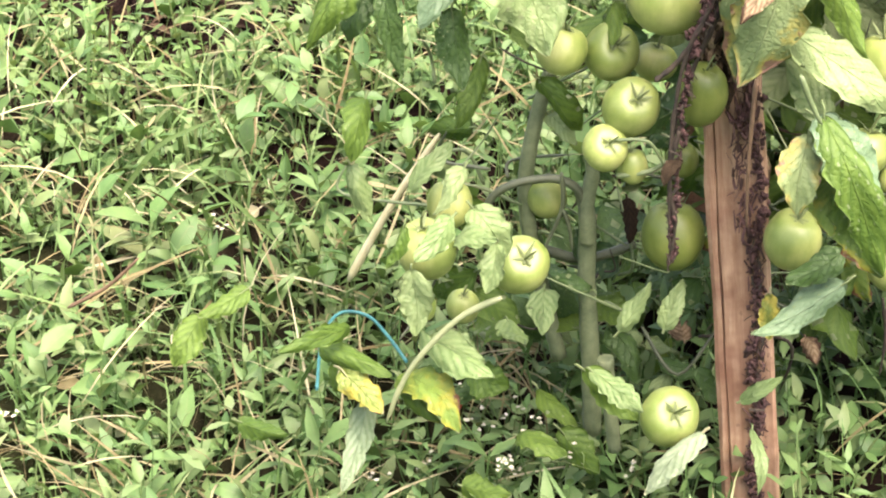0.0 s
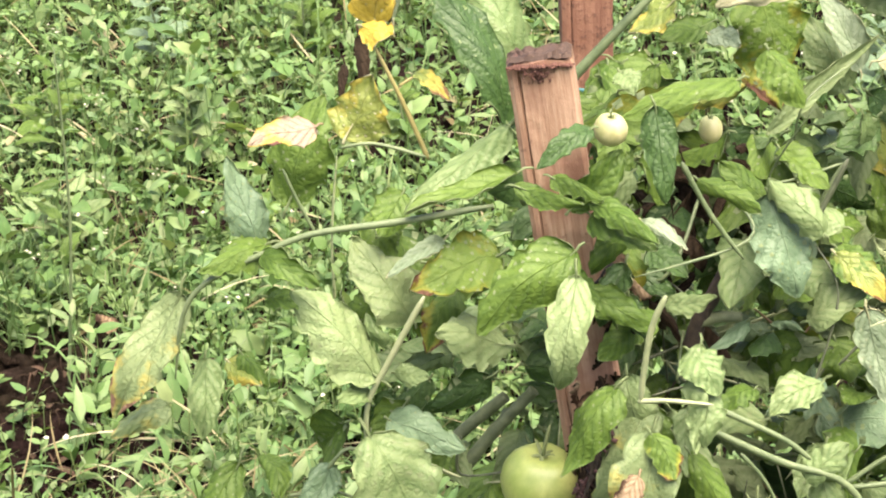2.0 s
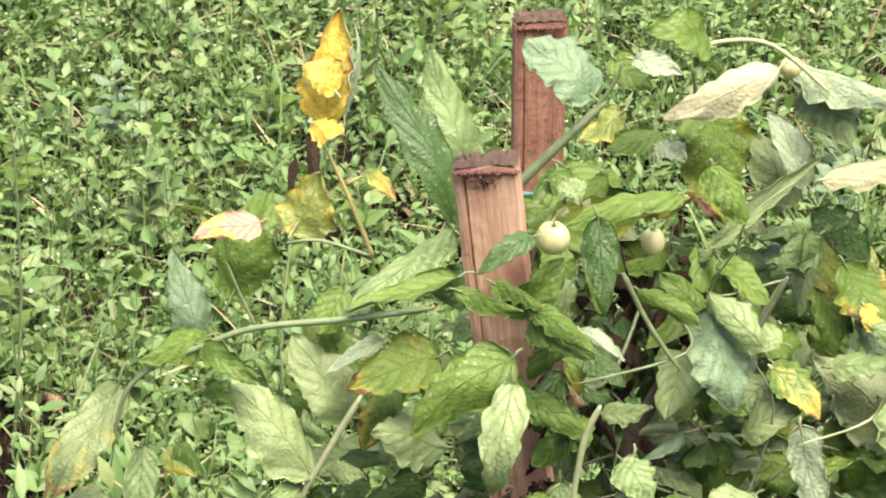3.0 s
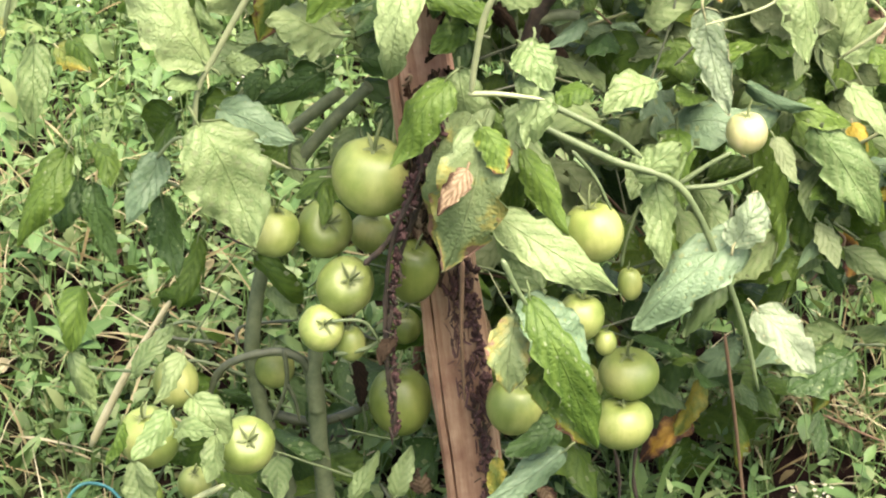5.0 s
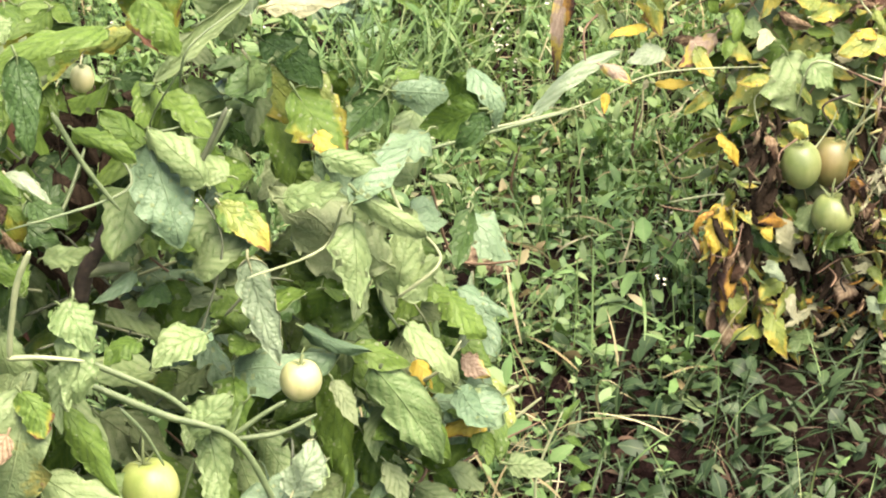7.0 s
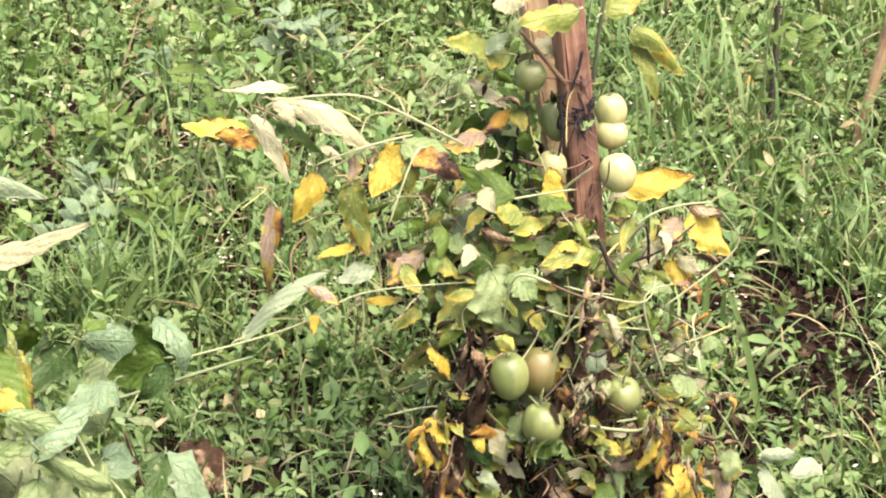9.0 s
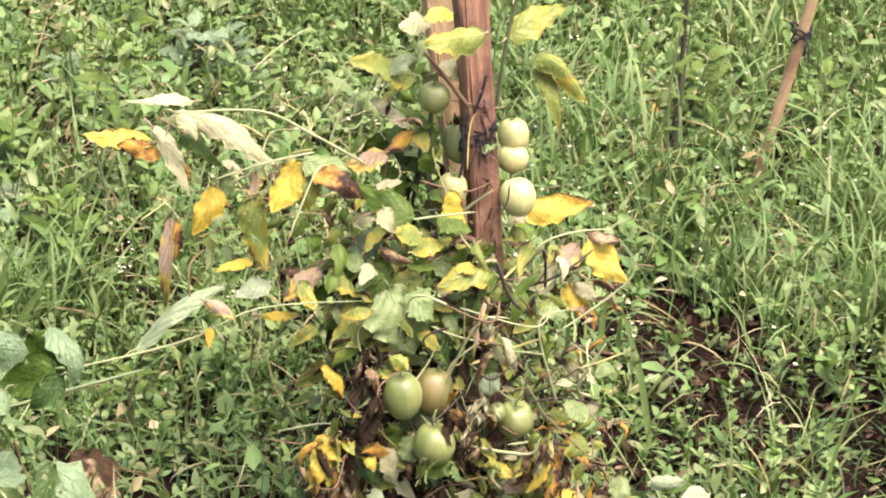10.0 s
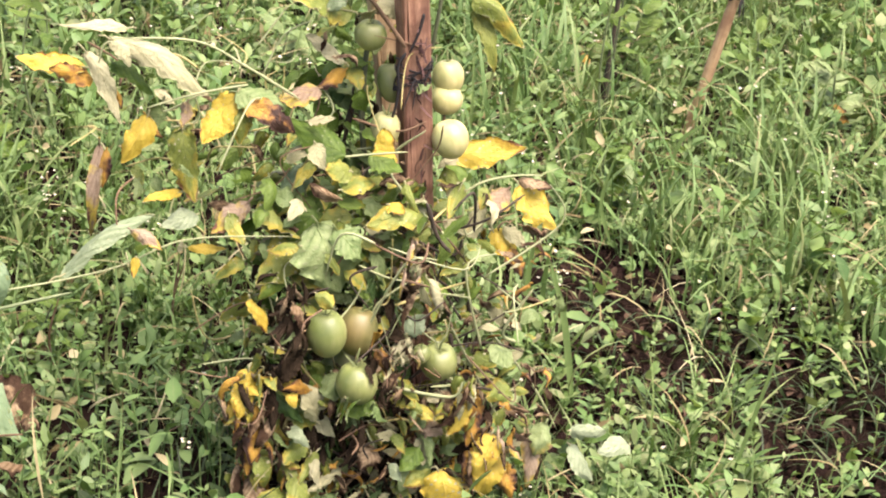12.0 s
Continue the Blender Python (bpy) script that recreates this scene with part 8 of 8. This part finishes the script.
# ---- loose things ----
def flakes(parent_thing, name, label, start, end, width, count, size, kind, seed):
    """Crumbling bark and dead vine stuck along a board."""
    g = np.random.default_rng(seed)
    o = parent_thing.matrix_basis.inverted()
    V, F = [], []
    a, c = Vector(start), Vector(end)
    for k in range(count):
        s = g.uniform(0, 1)
        p = a.lerp(c, s) + Vector((g.normal(0, width * 0.4) + 0.25 * width * math.sin(s * 17), -abs(g.normal(0, 0.004)), 0))
        d = Vector((g.normal(0, 0.35), g.normal(0, 0.25), g.normal(0, 1.0))).normalized() * g.uniform(0.5, 1.6) * size
        e = Vector((g.normal(0, 1), g.normal(-0.3, 0.6), g.normal(0, 0.4))).normalized() * g.uniform(0.10, 0.26) * size
        up = d.cross(e).normalized() * size * g.uniform(0.05, 0.25)
        n = len(V)
        for q in (p - d - e, p - d + e, p + up - e * 1.1, p + up + e * 1.1, p + d - e * 0.7, p + d + e * 0.6):
            V.append(tuple(o @ q))
        F += [(n, n + 1, n + 3, n + 2), (n + 2, n + 3, n + 5, n + 4)]
    return tagged(part(name, mesh_from(name, V, F), STEM[kind], parent_thing), label, kind="stuff")


def lumps(parent_thing, name, label, start, end, width, count, size, kind, seed):
    """Knotted lumps of rotten vine clinging to what it grew on."""
    g = np.random.default_rng(seed)
    o = parent_thing.matrix_basis.inverted()
    a, c = Vector(start), Vector(end)
    V, F = [], []
    for k in range(count):
        t = g.uniform(0, 1)
        p = a.lerp(c, t) + Vector((g.normal(0, width * 0.38) + 0.4 * width * math.sin(t * 23 + seed), -abs(g.normal(0, 0.002)), 0))
        q = CUBE * g.uniform(0.45, 1.2, (8, 3)) * size * g.uniform(0.3, 1.0) * np.array([0.6, 0.5, g.uniform(0.6, 1.8)])
        q = q @ np.array(Euler(g.normal(0, 0.5, 3)).to_matrix())
        F.append(CUBE_F + 8 * k)
        V += [tuple(o @ (p + Vector(r))) for r in q]
    return tagged(part(name, mesh_from(name, V, np.concatenate(F)), STEM[kind], parent_thing), label, kind="stuff")


lumps(front_stake, "dead_vine", "knotted dark brown dead vine clinging to the board", (0.072, -0.1135, -0.06), (0.058, -0.1135, 0.30), 0.008, 460, 0.0034, "bark", 21)
lumps(front_stake, "dead_vine", "", (0.050, -0.116, 0.29), (0.034, -0.119, 0.48), 0.011, 380, 0.0040, "bark", 22)
lumps(plant_a, "dead_vine", "", (0.033, -0.166, 0.491), (-0.004, -0.166, 0.385), 0.006, 300, 0.0030, "bark", 23)
lumps(plant_a, "dead_vine", "", (-0.004, -0.166, 0.385), (-0.012, -0.166, 0.200), 0.004, 300, 0.0024, "bark", 24)
flakes(front_stake, "dead_bark", "dark crumbling dead vine along the board", (0.074, -0.115, -0.03), (0.061, -0.115, 0.22), 0.008, 120, 0.0045, "bark", 1)
flakes(front_stake, "dead_bark", "", (0.048, -0.116, 0.20), (0.036, -0.118, 0.47), 0.011, 200, 0.006, "bark", 2)
flakes(front_stake, "dead_bark", "", (0.076, -0.114, -0.03), (0.060, -0.114, 0.20), 0.008, 60, 0.0045, "dead", 3)
lumps(front_stake, "crust", "dark dirt crusted below the splintered end", (-0.027, -0.1122, 0.757), (0.019, -0.1122, 0.757), 0.002, 300, 0.0017, "rust", 31)
lumps(front_stake, "crust", "", (-0.008, -0.1120, 0.755), (-0.006, -0.1120, 0.744), 0.013, 90, 0.0014, "rust", 32)
lumps(back_stake, "crust", "dark dirt crusted below the splintered end", (0.030, 0.287, 0.732), (0.072, 0.287, 0.732), 0.002, 300, 0.0016, "rust", 33)
flakes(plant_a, "dead_vine", "shrivelled black dead vine", (0.033, -0.165, 0.491), (0.007, -0.165, 0.413), 0.006, 70, 0.006, "dead", 5)
flakes(plant_a, "dead_vine", "", (0.007, -0.165, 0.413), (-0.012, -0.165, 0.308), 0.003, 30, 0.005, "dead", 6)
flakes(plant_a, "dead_vine", "", (-0.012, -0.165, 0.308), (-0.012, -0.165, 0.200), 0.003, 30, 0.005, "dead", 7)
flakes(far_stake, "dead_bark", "dark crumbling dead vine along the board", (1.03, 0.794, 0.18), (1.0, 0.794, 0.52), 0.010, 60, 0.007, "bark", 4)

far_tie = tie(far_stake, "twine", (1.001, 0.810, 0.456), 0.0190, 0.0138, 0.0011, 6, 3, 1)
tagged(far_tie, "black twine wound round the stake and stem", "twine")
for ends in (((-0.015, -0.017, 0.031), (-0.023, -0.017, 0.015), (-0.020, -0.017, -0.014), (-0.024, -0.017, -0.042), (-0.031, -0.017, -0.062)), ((0.002, -0.017, 0.077), (-0.003, -0.017, 0.053), (-0.011, -0.017, 0.031))):
    part("loose_end", tube_mesh("loose_end", ends, 0.0022, 0.0014, sides=5), STEM["twine"], far_tie)
tagged(tie(far_stake, "twine", (1.026, 0.808, 0.235), 0.0190, 0.0138, 0.0012, 4, 4, 2), "loose black twine knotted round the stake", "twine")
tagged(tie(front_stake, "twine", (0.013, -0.100, 0.573), 0.029, 0.017, 0.0012, 3, 4, 3), "black plastic twine holding stems to the stake", "twine")
tagged(tie(back_stake, "teal", (0.044, 0.296, 0.566), 0.027, 0.017, 0.0026, 3, 1, 4), "teal twine looped round the back stake", "twine")


def dead_leaf(place, size, turn, seed, kind="dry"):
    """A fallen leaf lying curled on the weeds."""
    me = leaf_mesh(size, size * 0.75, 1.6, -0.5, 4.0, seed)
    ob = part("fallen_leaf", blade_materials(me, kind), None)
    ob.matrix_basis = Matrix.Translation(place) @ Matrix.Rotation(radians(turn), 4, "Z") @ Matrix.Rotation(radians(18), 4, "X")
    tagged(ob, "curled brown dead leaf lying on the weeds", "dead leaf", "fallen leaves")


def tall_weed(place, height, lean, leaves, size, kind, stalk, seed):
    """A single upright weed standing over the carpet."""
    g = np.random.default_rng(seed)
    root = new("tall_weed")
    root.matrix_basis = Matrix.Translation(place)
    tagged(root, "thin upright green weed standing above the others", "weed", "tall weeds")
    tip = Vector((lean, g.normal(0, 0.01), height))
    mid = tip * 0.5 + Vector((g.normal(0, 0.012), 0, 0))
    part("stalk", tube_mesh("stalk", [(0, 0, 0), mid, tip], 0.0022, 0.0012, sides=6), STEM[stalk], root)
    for k in range(leaves):
        s = 0.35 + 0.65 * (k + 0.5) / leaves
        p = tip * s
        a = g.uniform(0, 6.28)
        d = Vector((math.cos(a), math.sin(a), g.uniform(-0.1, 0.6))).normalized() * size * g.uniform(0.7, 1.2)
        me = leaf_mesh(d.length, size * 0.38, 0.7, 0.2, 3.0, seed * 31 + k, 11, 5)
        lf = part("leaf", blade_materials(me, kind), None, root)
        lf.matrix_basis = frame_along(p, p + d, 0, (0, -0.3, 0.95))


def leafy_weed(x, y, height, leaves, size, kind, seed):
    """A low bushy weed with broad leaves in tiers."""
    g = np.random.default_rng(seed)
    root = new("leafy_weed")
    root.matrix_basis = Matrix.Translation((x, y, float(ground_height(x, y))))
    tagged(root, "low bushy weed with broad soft green leaves", "weed", "leafy weeds")
    tip = Vector((g.normal(0, 0.015), g.normal(0, 0.015), height))
    part("stalk", tube_mesh("stalk", [(0, 0, -0.01), tip * 0.5, tip], 0.0026, 0.0014, sides=6), STEM["green"], root)
    for k in range(leaves):
        t = 0.3 + 0.7 * (k + 0.5) / leaves
        a = k * 2.4 + g.normal(0, 0.4)
        p = tip * t
        d = Vector((math.cos(a), math.sin(a), g.uniform(0.05, 0.6))).normalized() * size * g.uniform(0.7, 1.15) * (1.25 - 0.6 * t)
        me = leaf_mesh(d.length, d.length * g.uniform(0.42, 0.6), g.uniform(0.4, 1.3), -0.2, 5.0, seed * 37 + k, 10, 5, -0.4)
        lf = part("leaf", blade_materials(me, kind), None, root)
        lf.matrix_basis = frame_along(p + d * 0.12, p + d, g.uniform(-15, 15), (0, -0.25, 0.97))


def long_blade(*pts, width=0.008, seed=0):
    """A long arching blade of coarse grass."""
    p = np.array(pts, float)
    n = 12
    t = np.linspace(0, 1, n)
    q = np.stack([np.interp(t, np.linspace(0, 1, len(p)), p[:, k]) for k in range(3)], 1)
    for _ in range(2):
        q[1:-1] = (q[:-2] + 2 * q[1:-1] + q[2:]) / 4
    w = width * np.array([min(1, 0.5 + 3 * x) * (1 - x ** 3) + 0.04 for x in t])
    tan = np.gradient(q, axis=0)
    side = np.cross(tan, np.array([0.15, -0.85, 0.5]))
    side /= np.linalg.norm(side, axis=1)[:, None]
    nrm = np.cross(side, tan)
    nrm /= np.linalg.norm(nrm, axis=1)[:, None]
    V = np.stack([q - side * w[:, None] / 2, q - nrm * w[:, None] * 0.12, q + side * w[:, None] / 2], 1).reshape(-1, 3)
    T = np.stack([np.repeat(t, 3), np.tile([-1, 0, 1], n)], 1)
    ob = part("sedge", mesh_from("sedge", V, grid_faces(n, 3), T), GRASS)
    tagged(ob, "long arching blade of coarse green sedge", "sedge", "long sedge blades")


def dry_stalk(kind, r0, r1, *pts, label="pale yellow dry stalk leaning among the weeds"):
    ob = part("dry_stalk", tube_mesh("dry_stalk", pts, r0, r1, knobbly=0.1, seed=len(pts)), STEM[kind])
    tagged(ob, label, "stalk", "dry stalks")


def cane(name, foot, top, r):
    """A thin bamboo cane with joints."""
    f, t = Vector(foot), Vector(top)
    root = new(name)
    root.matrix_basis = Matrix.Translation(f) @ (t - f).to_track_quat("Z", "Y").to_matrix().to_4x4()
    h = (t - f).length
    bm = bmesh.new()
    prev = None
    for i in range(41):
        s = i / 40
        node = 1 + 0.18 * max(0, 1 - abs(((s * 4.5) % 1) - 0.5) * 14)
        ring = [bm.verts.new((math.cos(a) * r * node, math.sin(a) * r * node * 0.8, s * h)) for a in np.linspace(0, 2 * math.pi, 10, endpoint=False)]
        if prev:
            for j in range(10):
                bm.faces.new((prev[j], prev[(j + 1) % 10], ring[(j + 1) % 10], ring[j])).smooth = True
        prev = ring
    bm.faces.new(prev)
    part("cane", bm, WOOD_CANE, root)
    tagged(root, "slanting brown cane with a black twine tie", "cane", "plant stakes")
    return root


def ground_twine(kind, r, label, *pts):
    ob = part("twine", tube_mesh("twine", pts, r, r, sides=6, knobbly=0.05), STEM[kind])
    tagged(ob, label, "twine")


def root_tangle(place, radius, count, seed):
    """Pale dead roots pulled up on the bare soil."""
    g = np.random.default_rng(seed)
    b = Batch()
    p = np.array(place) + g.normal(0, 1, (count, 3)) * np.array([radius, radius, 0.012])
    p[:, 2] = ground_height(p[:, 0], p[:, 1]) + np.abs(g.normal(0.02, 0.02, count))
    b.add(STRAPS[1], p, g.uniform(0, 6.283, count), g.normal(0.3, 0.5, count), g.normal(0, 0.8, count), g.uniform(0.03, 0.08, count), g.uniform(0.0012, 0.003, count))
    tagged(part("root_tangle", b.mesh("root_tangle"), STRAW), "tangle of pale dead roots on the soil", "roots")


def grass_clump(x, y, count, tall, seed):
    """A lush tuft of broad arching blades."""
    g = np.random.default_rng(seed)
    b = Batch()
    p = np.column_stack([g.normal(x, 0.03, count), g.normal(y, 0.03, count), np.zeros(count)])
    p[:, 2] = ground_height(p[:, 0], p[:, 1])
    for k in range(4):
        q = p[k::4]
        n = len(q)
        b.add(STRAPS[k], q, g.uniform(0, 6.283, n), g.normal(1.1, 0.25, n), g.normal(0, 0.5, n), g.uniform(0.5, 1.0, n) * tall, g.uniform(0.004, 0.009, n))
    tagged(part("grass_clump", b.mesh("grass_clump"), GRASS), "lush tuft of broad arching grass blades", "grass", "grass tufts")


grass_clump(0.49, 1.33, 70, 0.26, 1)
grass_clump(0.56, 1.37, 60, 0.22, 2)
grass_clump(0.62, 1.38, 60, 0.24, 3)
grass_clump(1.80, 1.54, 60, 0.24, 5)
grass_clump(0.49, 1.31, 40, 0.22, 6)
root_tangle((0.404, 0.213, 0.0), 0.035, 160, 3)
fallen = tomato_mesh(0.006, 1.2, 0.2, 4)
fallen_fruit = part("fallen_fruit", fallen, TOM["red"])
fallen_fruit.matrix_basis = Matrix.Translation((-0.185, -0.065, 0.0))
tagged(fallen_fruit, "tiny red fallen fruit among the weeds", "fruit")


dead_leaf((0.568, 0.821, 0.030), 0.075, 20, 5, "dry")
dead_leaf((0.575, 0.823, 0.030), 0.06, 70, 6, "dry")
dead_leaf((-0.501, 0.971, 0.030), 0.035, 40, 7, "dry")
dead_leaf((0.013, -0.002, 0.030), 0.03, 10, 8, "dry")
dead_leaf((1.591, 1.903, 0.030), 0.03, 10, 9, "orange")
dead_leaf((1.928, 1.641, 0.030), 0.04, 30, 10, "orange")
dead_leaf((0.574, 0.711, 0.030), 0.05, 110, 11, "dry")
dead_leaf((0.568, 0.821, 0.030), 0.055, 200, 12, "dry")
dead_leaf((-0.040, 0.196, 0.030), 0.03, 80, 14, "dry")
tall_weed((-0.555, 0.923, -0.020), 0.430, 0.033, 6, 0.045, "green", "green", 1)
tall_weed((-0.239, 1.046, -0.020), 0.226, 0.017, 4, 0.03, "green", "pale", 2)
tall_weed((0.710, 1.685, -0.020), 0.305, -0.005, 6, 0.06, "green", "green", 3)
tall_weed((1.571, 1.743, -0.020), 0.318, 0.015, 5, 0.035, "green", "dark", 4)
tall_weed((1.531, 1.619, -0.020), 0.312, -0.009, 4, 0.03, "green", "green", 5)
tall_weed((0.783, 0.766, -0.020), 0.171, -0.004, 3, 0.03, "green", "green", 6)
tall_weed((0.726, 1.774, -0.020), 0.194, -0.007, 5, 0.05, "green", "green", 7)
tall_weed((1.339, 1.943, -0.020), 0.334, 0.022, 2, 0.03, "green", "green", 8)
tall_weed((0.598, 1.038, -0.020), 0.084, -0.006, 3, 0.03, "green", "brown", 9)
tall_weed((0.639, 1.033, -0.020), 0.106, 0.002, 3, 0.03, "green", "brown", 10)
tall_weed((-0.165, 2.146, -0.020), 0.205, 0.020, 4, 0.03, "green", "dark", 11)
tall_weed((-0.065, 2.261, -0.020), 0.162, 0.023, 4, 0.03, "green", "green", 12)
tall_weed((0.572, 0.260, -0.020), 0.174, -0.019, 6, 0.03, "green", "pale", 13)
tall_weed((0.811, 0.898, -0.020), 0.137, -0.003, 6, 0.035, "green", "dark", 14)
tall_weed((0.639, 1.062, -0.020), 0.093, 0.001, 6, 0.03, "green", "dark", 15)
leafy_places = ((0.70, 2.22, "mint"), (0.58, 1.88, "green"), (0.91, 2.25, "mint"), (0.97, 2.19, "mint"), (0.84, 2.38, "green"), (0.49, 1.60, "mint"), (0.52, 1.44, "mint"), (-0.30, 1.91, "green"), (-0.66, 1.64, "green"), (-0.51, 1.92, "mint"), (-0.34, 1.25, "green"), (-0.60, 1.28, "pale"), (-0.05, 2.31, "green"), (1.87, 1.87, "green"), (1.92, 1.68, "pale"), (1.48, 1.49, "green"), (0.56, 1.68, "mint"), (0.62, 1.56, "green"), (-0.45, 1.55, "pale"), (1.66, 1.95, "green"), (1.10, 1.95, "pale"), (-0.15, 1.60, "green"))
for i, (x, y, kind) in enumerate(leafy_places):
    leafy_weed(x, y, 0.10 + 0.012 * (i % 5), 11 + i % 4, 0.052 + 0.006 * (i % 3), kind, 300 + i)
long_blade((1.237, 1.029, 0.000), (1.231, 1.019, 0.101), (1.234, 1.009, 0.161), width=0.009)
long_blade((1.255, 0.874, 0.000), (1.231, 0.864, 0.115), (1.197, 0.854, 0.208), width=0.01)
long_blade((1.399, 1.581, 0.000), (1.485, 1.571, -0.012), (1.616, 1.561, -0.029), width=0.004)
long_blade((1.397, 0.675, 0.000), (1.414, 0.665, 0.103), (1.427, 0.655, 0.189), width=0.006)
long_blade((1.363, 0.720, 0.000), (1.404, 0.710, -0.012), (1.507, 0.700, 0.003), width=0.005)
long_blade((0.483, 1.215, 0.000), (0.530, 1.205, 0.096), (0.560, 1.195, 0.144), width=0.01)
long_blade((0.487, 1.458, 0.000), (0.542, 1.448, 0.049), (0.595, 1.438, 0.065), width=0.008)
long_blade((0.532, 1.324, 0.000), (0.553, 1.314, 0.035), (0.573, 1.304, 0.070), width=0.008)
long_blade((0.503, 1.273, 0.000), (0.509, 1.263, 0.052), (0.493, 1.253, 0.103), width=0.007)
long_blade((0.479, 1.268, 0.000), (0.496, 1.258, 0.091), (0.519, 1.248, 0.171), width=0.008)
long_blade((0.543, 1.363, 0.000), (0.513, 1.353, 0.064), (0.492, 1.343, 0.118), width=0.007)
long_blade((0.614, 1.443, 0.000), (0.599, 1.433, 0.039), (0.645, 1.423, 0.113), width=0.006)
long_blade((1.587, 1.487, -0.000), (1.591, 1.477, 0.075), (1.635, 1.467, 0.114), width=0.007)
long_blade((1.738, 1.539, 0.000), (1.756, 1.529, 0.094), (1.859, 1.519, 0.042), width=0.007)
long_blade((1.731, 1.498, 0.000), (1.769, 1.488, 0.084), (1.818, 1.478, 0.024), width=0.006)
long_blade((1.442, 1.304, 0.000), (1.415, 1.294, 0.065), (1.433, 1.284, 0.161), width=0.006)
long_blade((0.213, -0.025, 0.000), (0.222, -0.035, 0.067), (0.235, -0.045, 0.096), width=0.006)
long_blade((0.194, -0.024, 0.000), (0.197, -0.034, 0.073), (0.194, -0.044, 0.109), width=0.005)
long_blade((0.248, -0.028, 0.000), (0.251, -0.038, 0.055), (0.268, -0.048, 0.090), width=0.006)
long_blade((-0.525, 0.294, 0.000), (-0.481, 0.284, 0.068), (-0.412, 0.274, 0.104), width=0.005)
long_blade((-0.358, 0.206, 0.000), (-0.402, 0.196, 0.055), (-0.431, 0.186, 0.085), width=0.004)
long_blade((-0.608, 0.589, 0.000), (-0.568, 0.579, 0.032), (-0.524, 0.569, -0.044), width=0.004)
long_blade((-0.548, 1.001, 0.000), (-0.556, 0.991, 0.134), (-0.542, 0.981, 0.269), width=0.003)
dry_stalk("straw", 0.0042, 0.0030, (-0.286, 0.091, 0.030), (-0.247, 0.087, 0.109), (-0.200, 0.083, 0.189))
dry_stalk("straw", 0.002, 0.0016, (-0.127, 0.482, 0.020), (-0.095, 0.478, 0.015), (-0.066, 0.474, -0.002))
dry_stalk("brown", 0.0014, 0.001, (0.383, 0.109, 0.020), (0.430, 0.105, -0.005), (0.478, 0.101, -0.024), label="thin brown dead stalk among the weeds")
dry_stalk("straw", 0.0014, 0.001, (-0.633, 1.666, 0.020), (-0.611, 1.662, 0.003), (-0.588, 1.658, -0.012))
dry_stalk("straw", 0.0022, 0.002, (-0.622, 1.644, 0.020), (-0.607, 1.640, 0.006), (-0.591, 1.636, -0.006))
dry_stalk("brown", 0.002, 0.0015, (-0.537, 0.052, 0.020), (-0.498, 0.048, 0.046), (-0.468, 0.044, 0.078), label="thin brown dead stalk among the weeds")
dry_stalk("straw", 0.0015, 0.001, (0.801, 1.109, 0.020), (0.808, 1.105, 0.068), (0.808, 1.101, 0.115))
dry_stalk("straw", 0.002, 0.0015, (1.971, 2.507, 0.020), (2.005, 2.503, -0.035), (2.038, 2.499, -0.064))
dry_stalk("brown", 0.0014, 0.001, (0.790, 1.080, 0.020), (0.792, 1.076, 0.060), (0.802, 1.072, 0.100), label="thin brown dead stalk among the weeds")
dry_stalk("brown", 0.0014, 0.001, (0.790, 1.069, 0.020), (0.790, 1.065, 0.069), (0.794, 1.061, 0.118), label="thin brown dead stalk among the weeds")
dry_stalk("straw", 0.0014, 0.001, (1.611, 1.342, 0.020), (1.608, 1.338, 0.065), (1.592, 1.334, 0.093))
ground_twine("teal", 0.0016, "loose teal plastic twine lying in the weeds", (-0.299, -0.124, 0.050), (-0.300, -0.043, 0.050), (-0.288, -0.000, 0.050), (-0.263, -0.004, 0.050), (-0.242, -0.041, 0.050), (-0.226, -0.078, 0.050))
dry_stalk("dead", 0.0042, 0.0032, (1.580, 1.780, -0.06), (1.582, 1.780, 0.06), (1.585, 1.778, 0.14), (1.588, 1.780, 0.30), label="thin dark dead stalk standing in the grass")
slant_cane = cane("cane", (1.712, 1.780, -0.101), (1.873, 1.780, 0.612), 0.0105)
tagged(tie(slant_cane, "twine", (1.777, 1.780, 0.188), 0.0135, 0.0115, 0.0016, 4, 4, 9), "black twine knotted round the slanting cane", "twine")
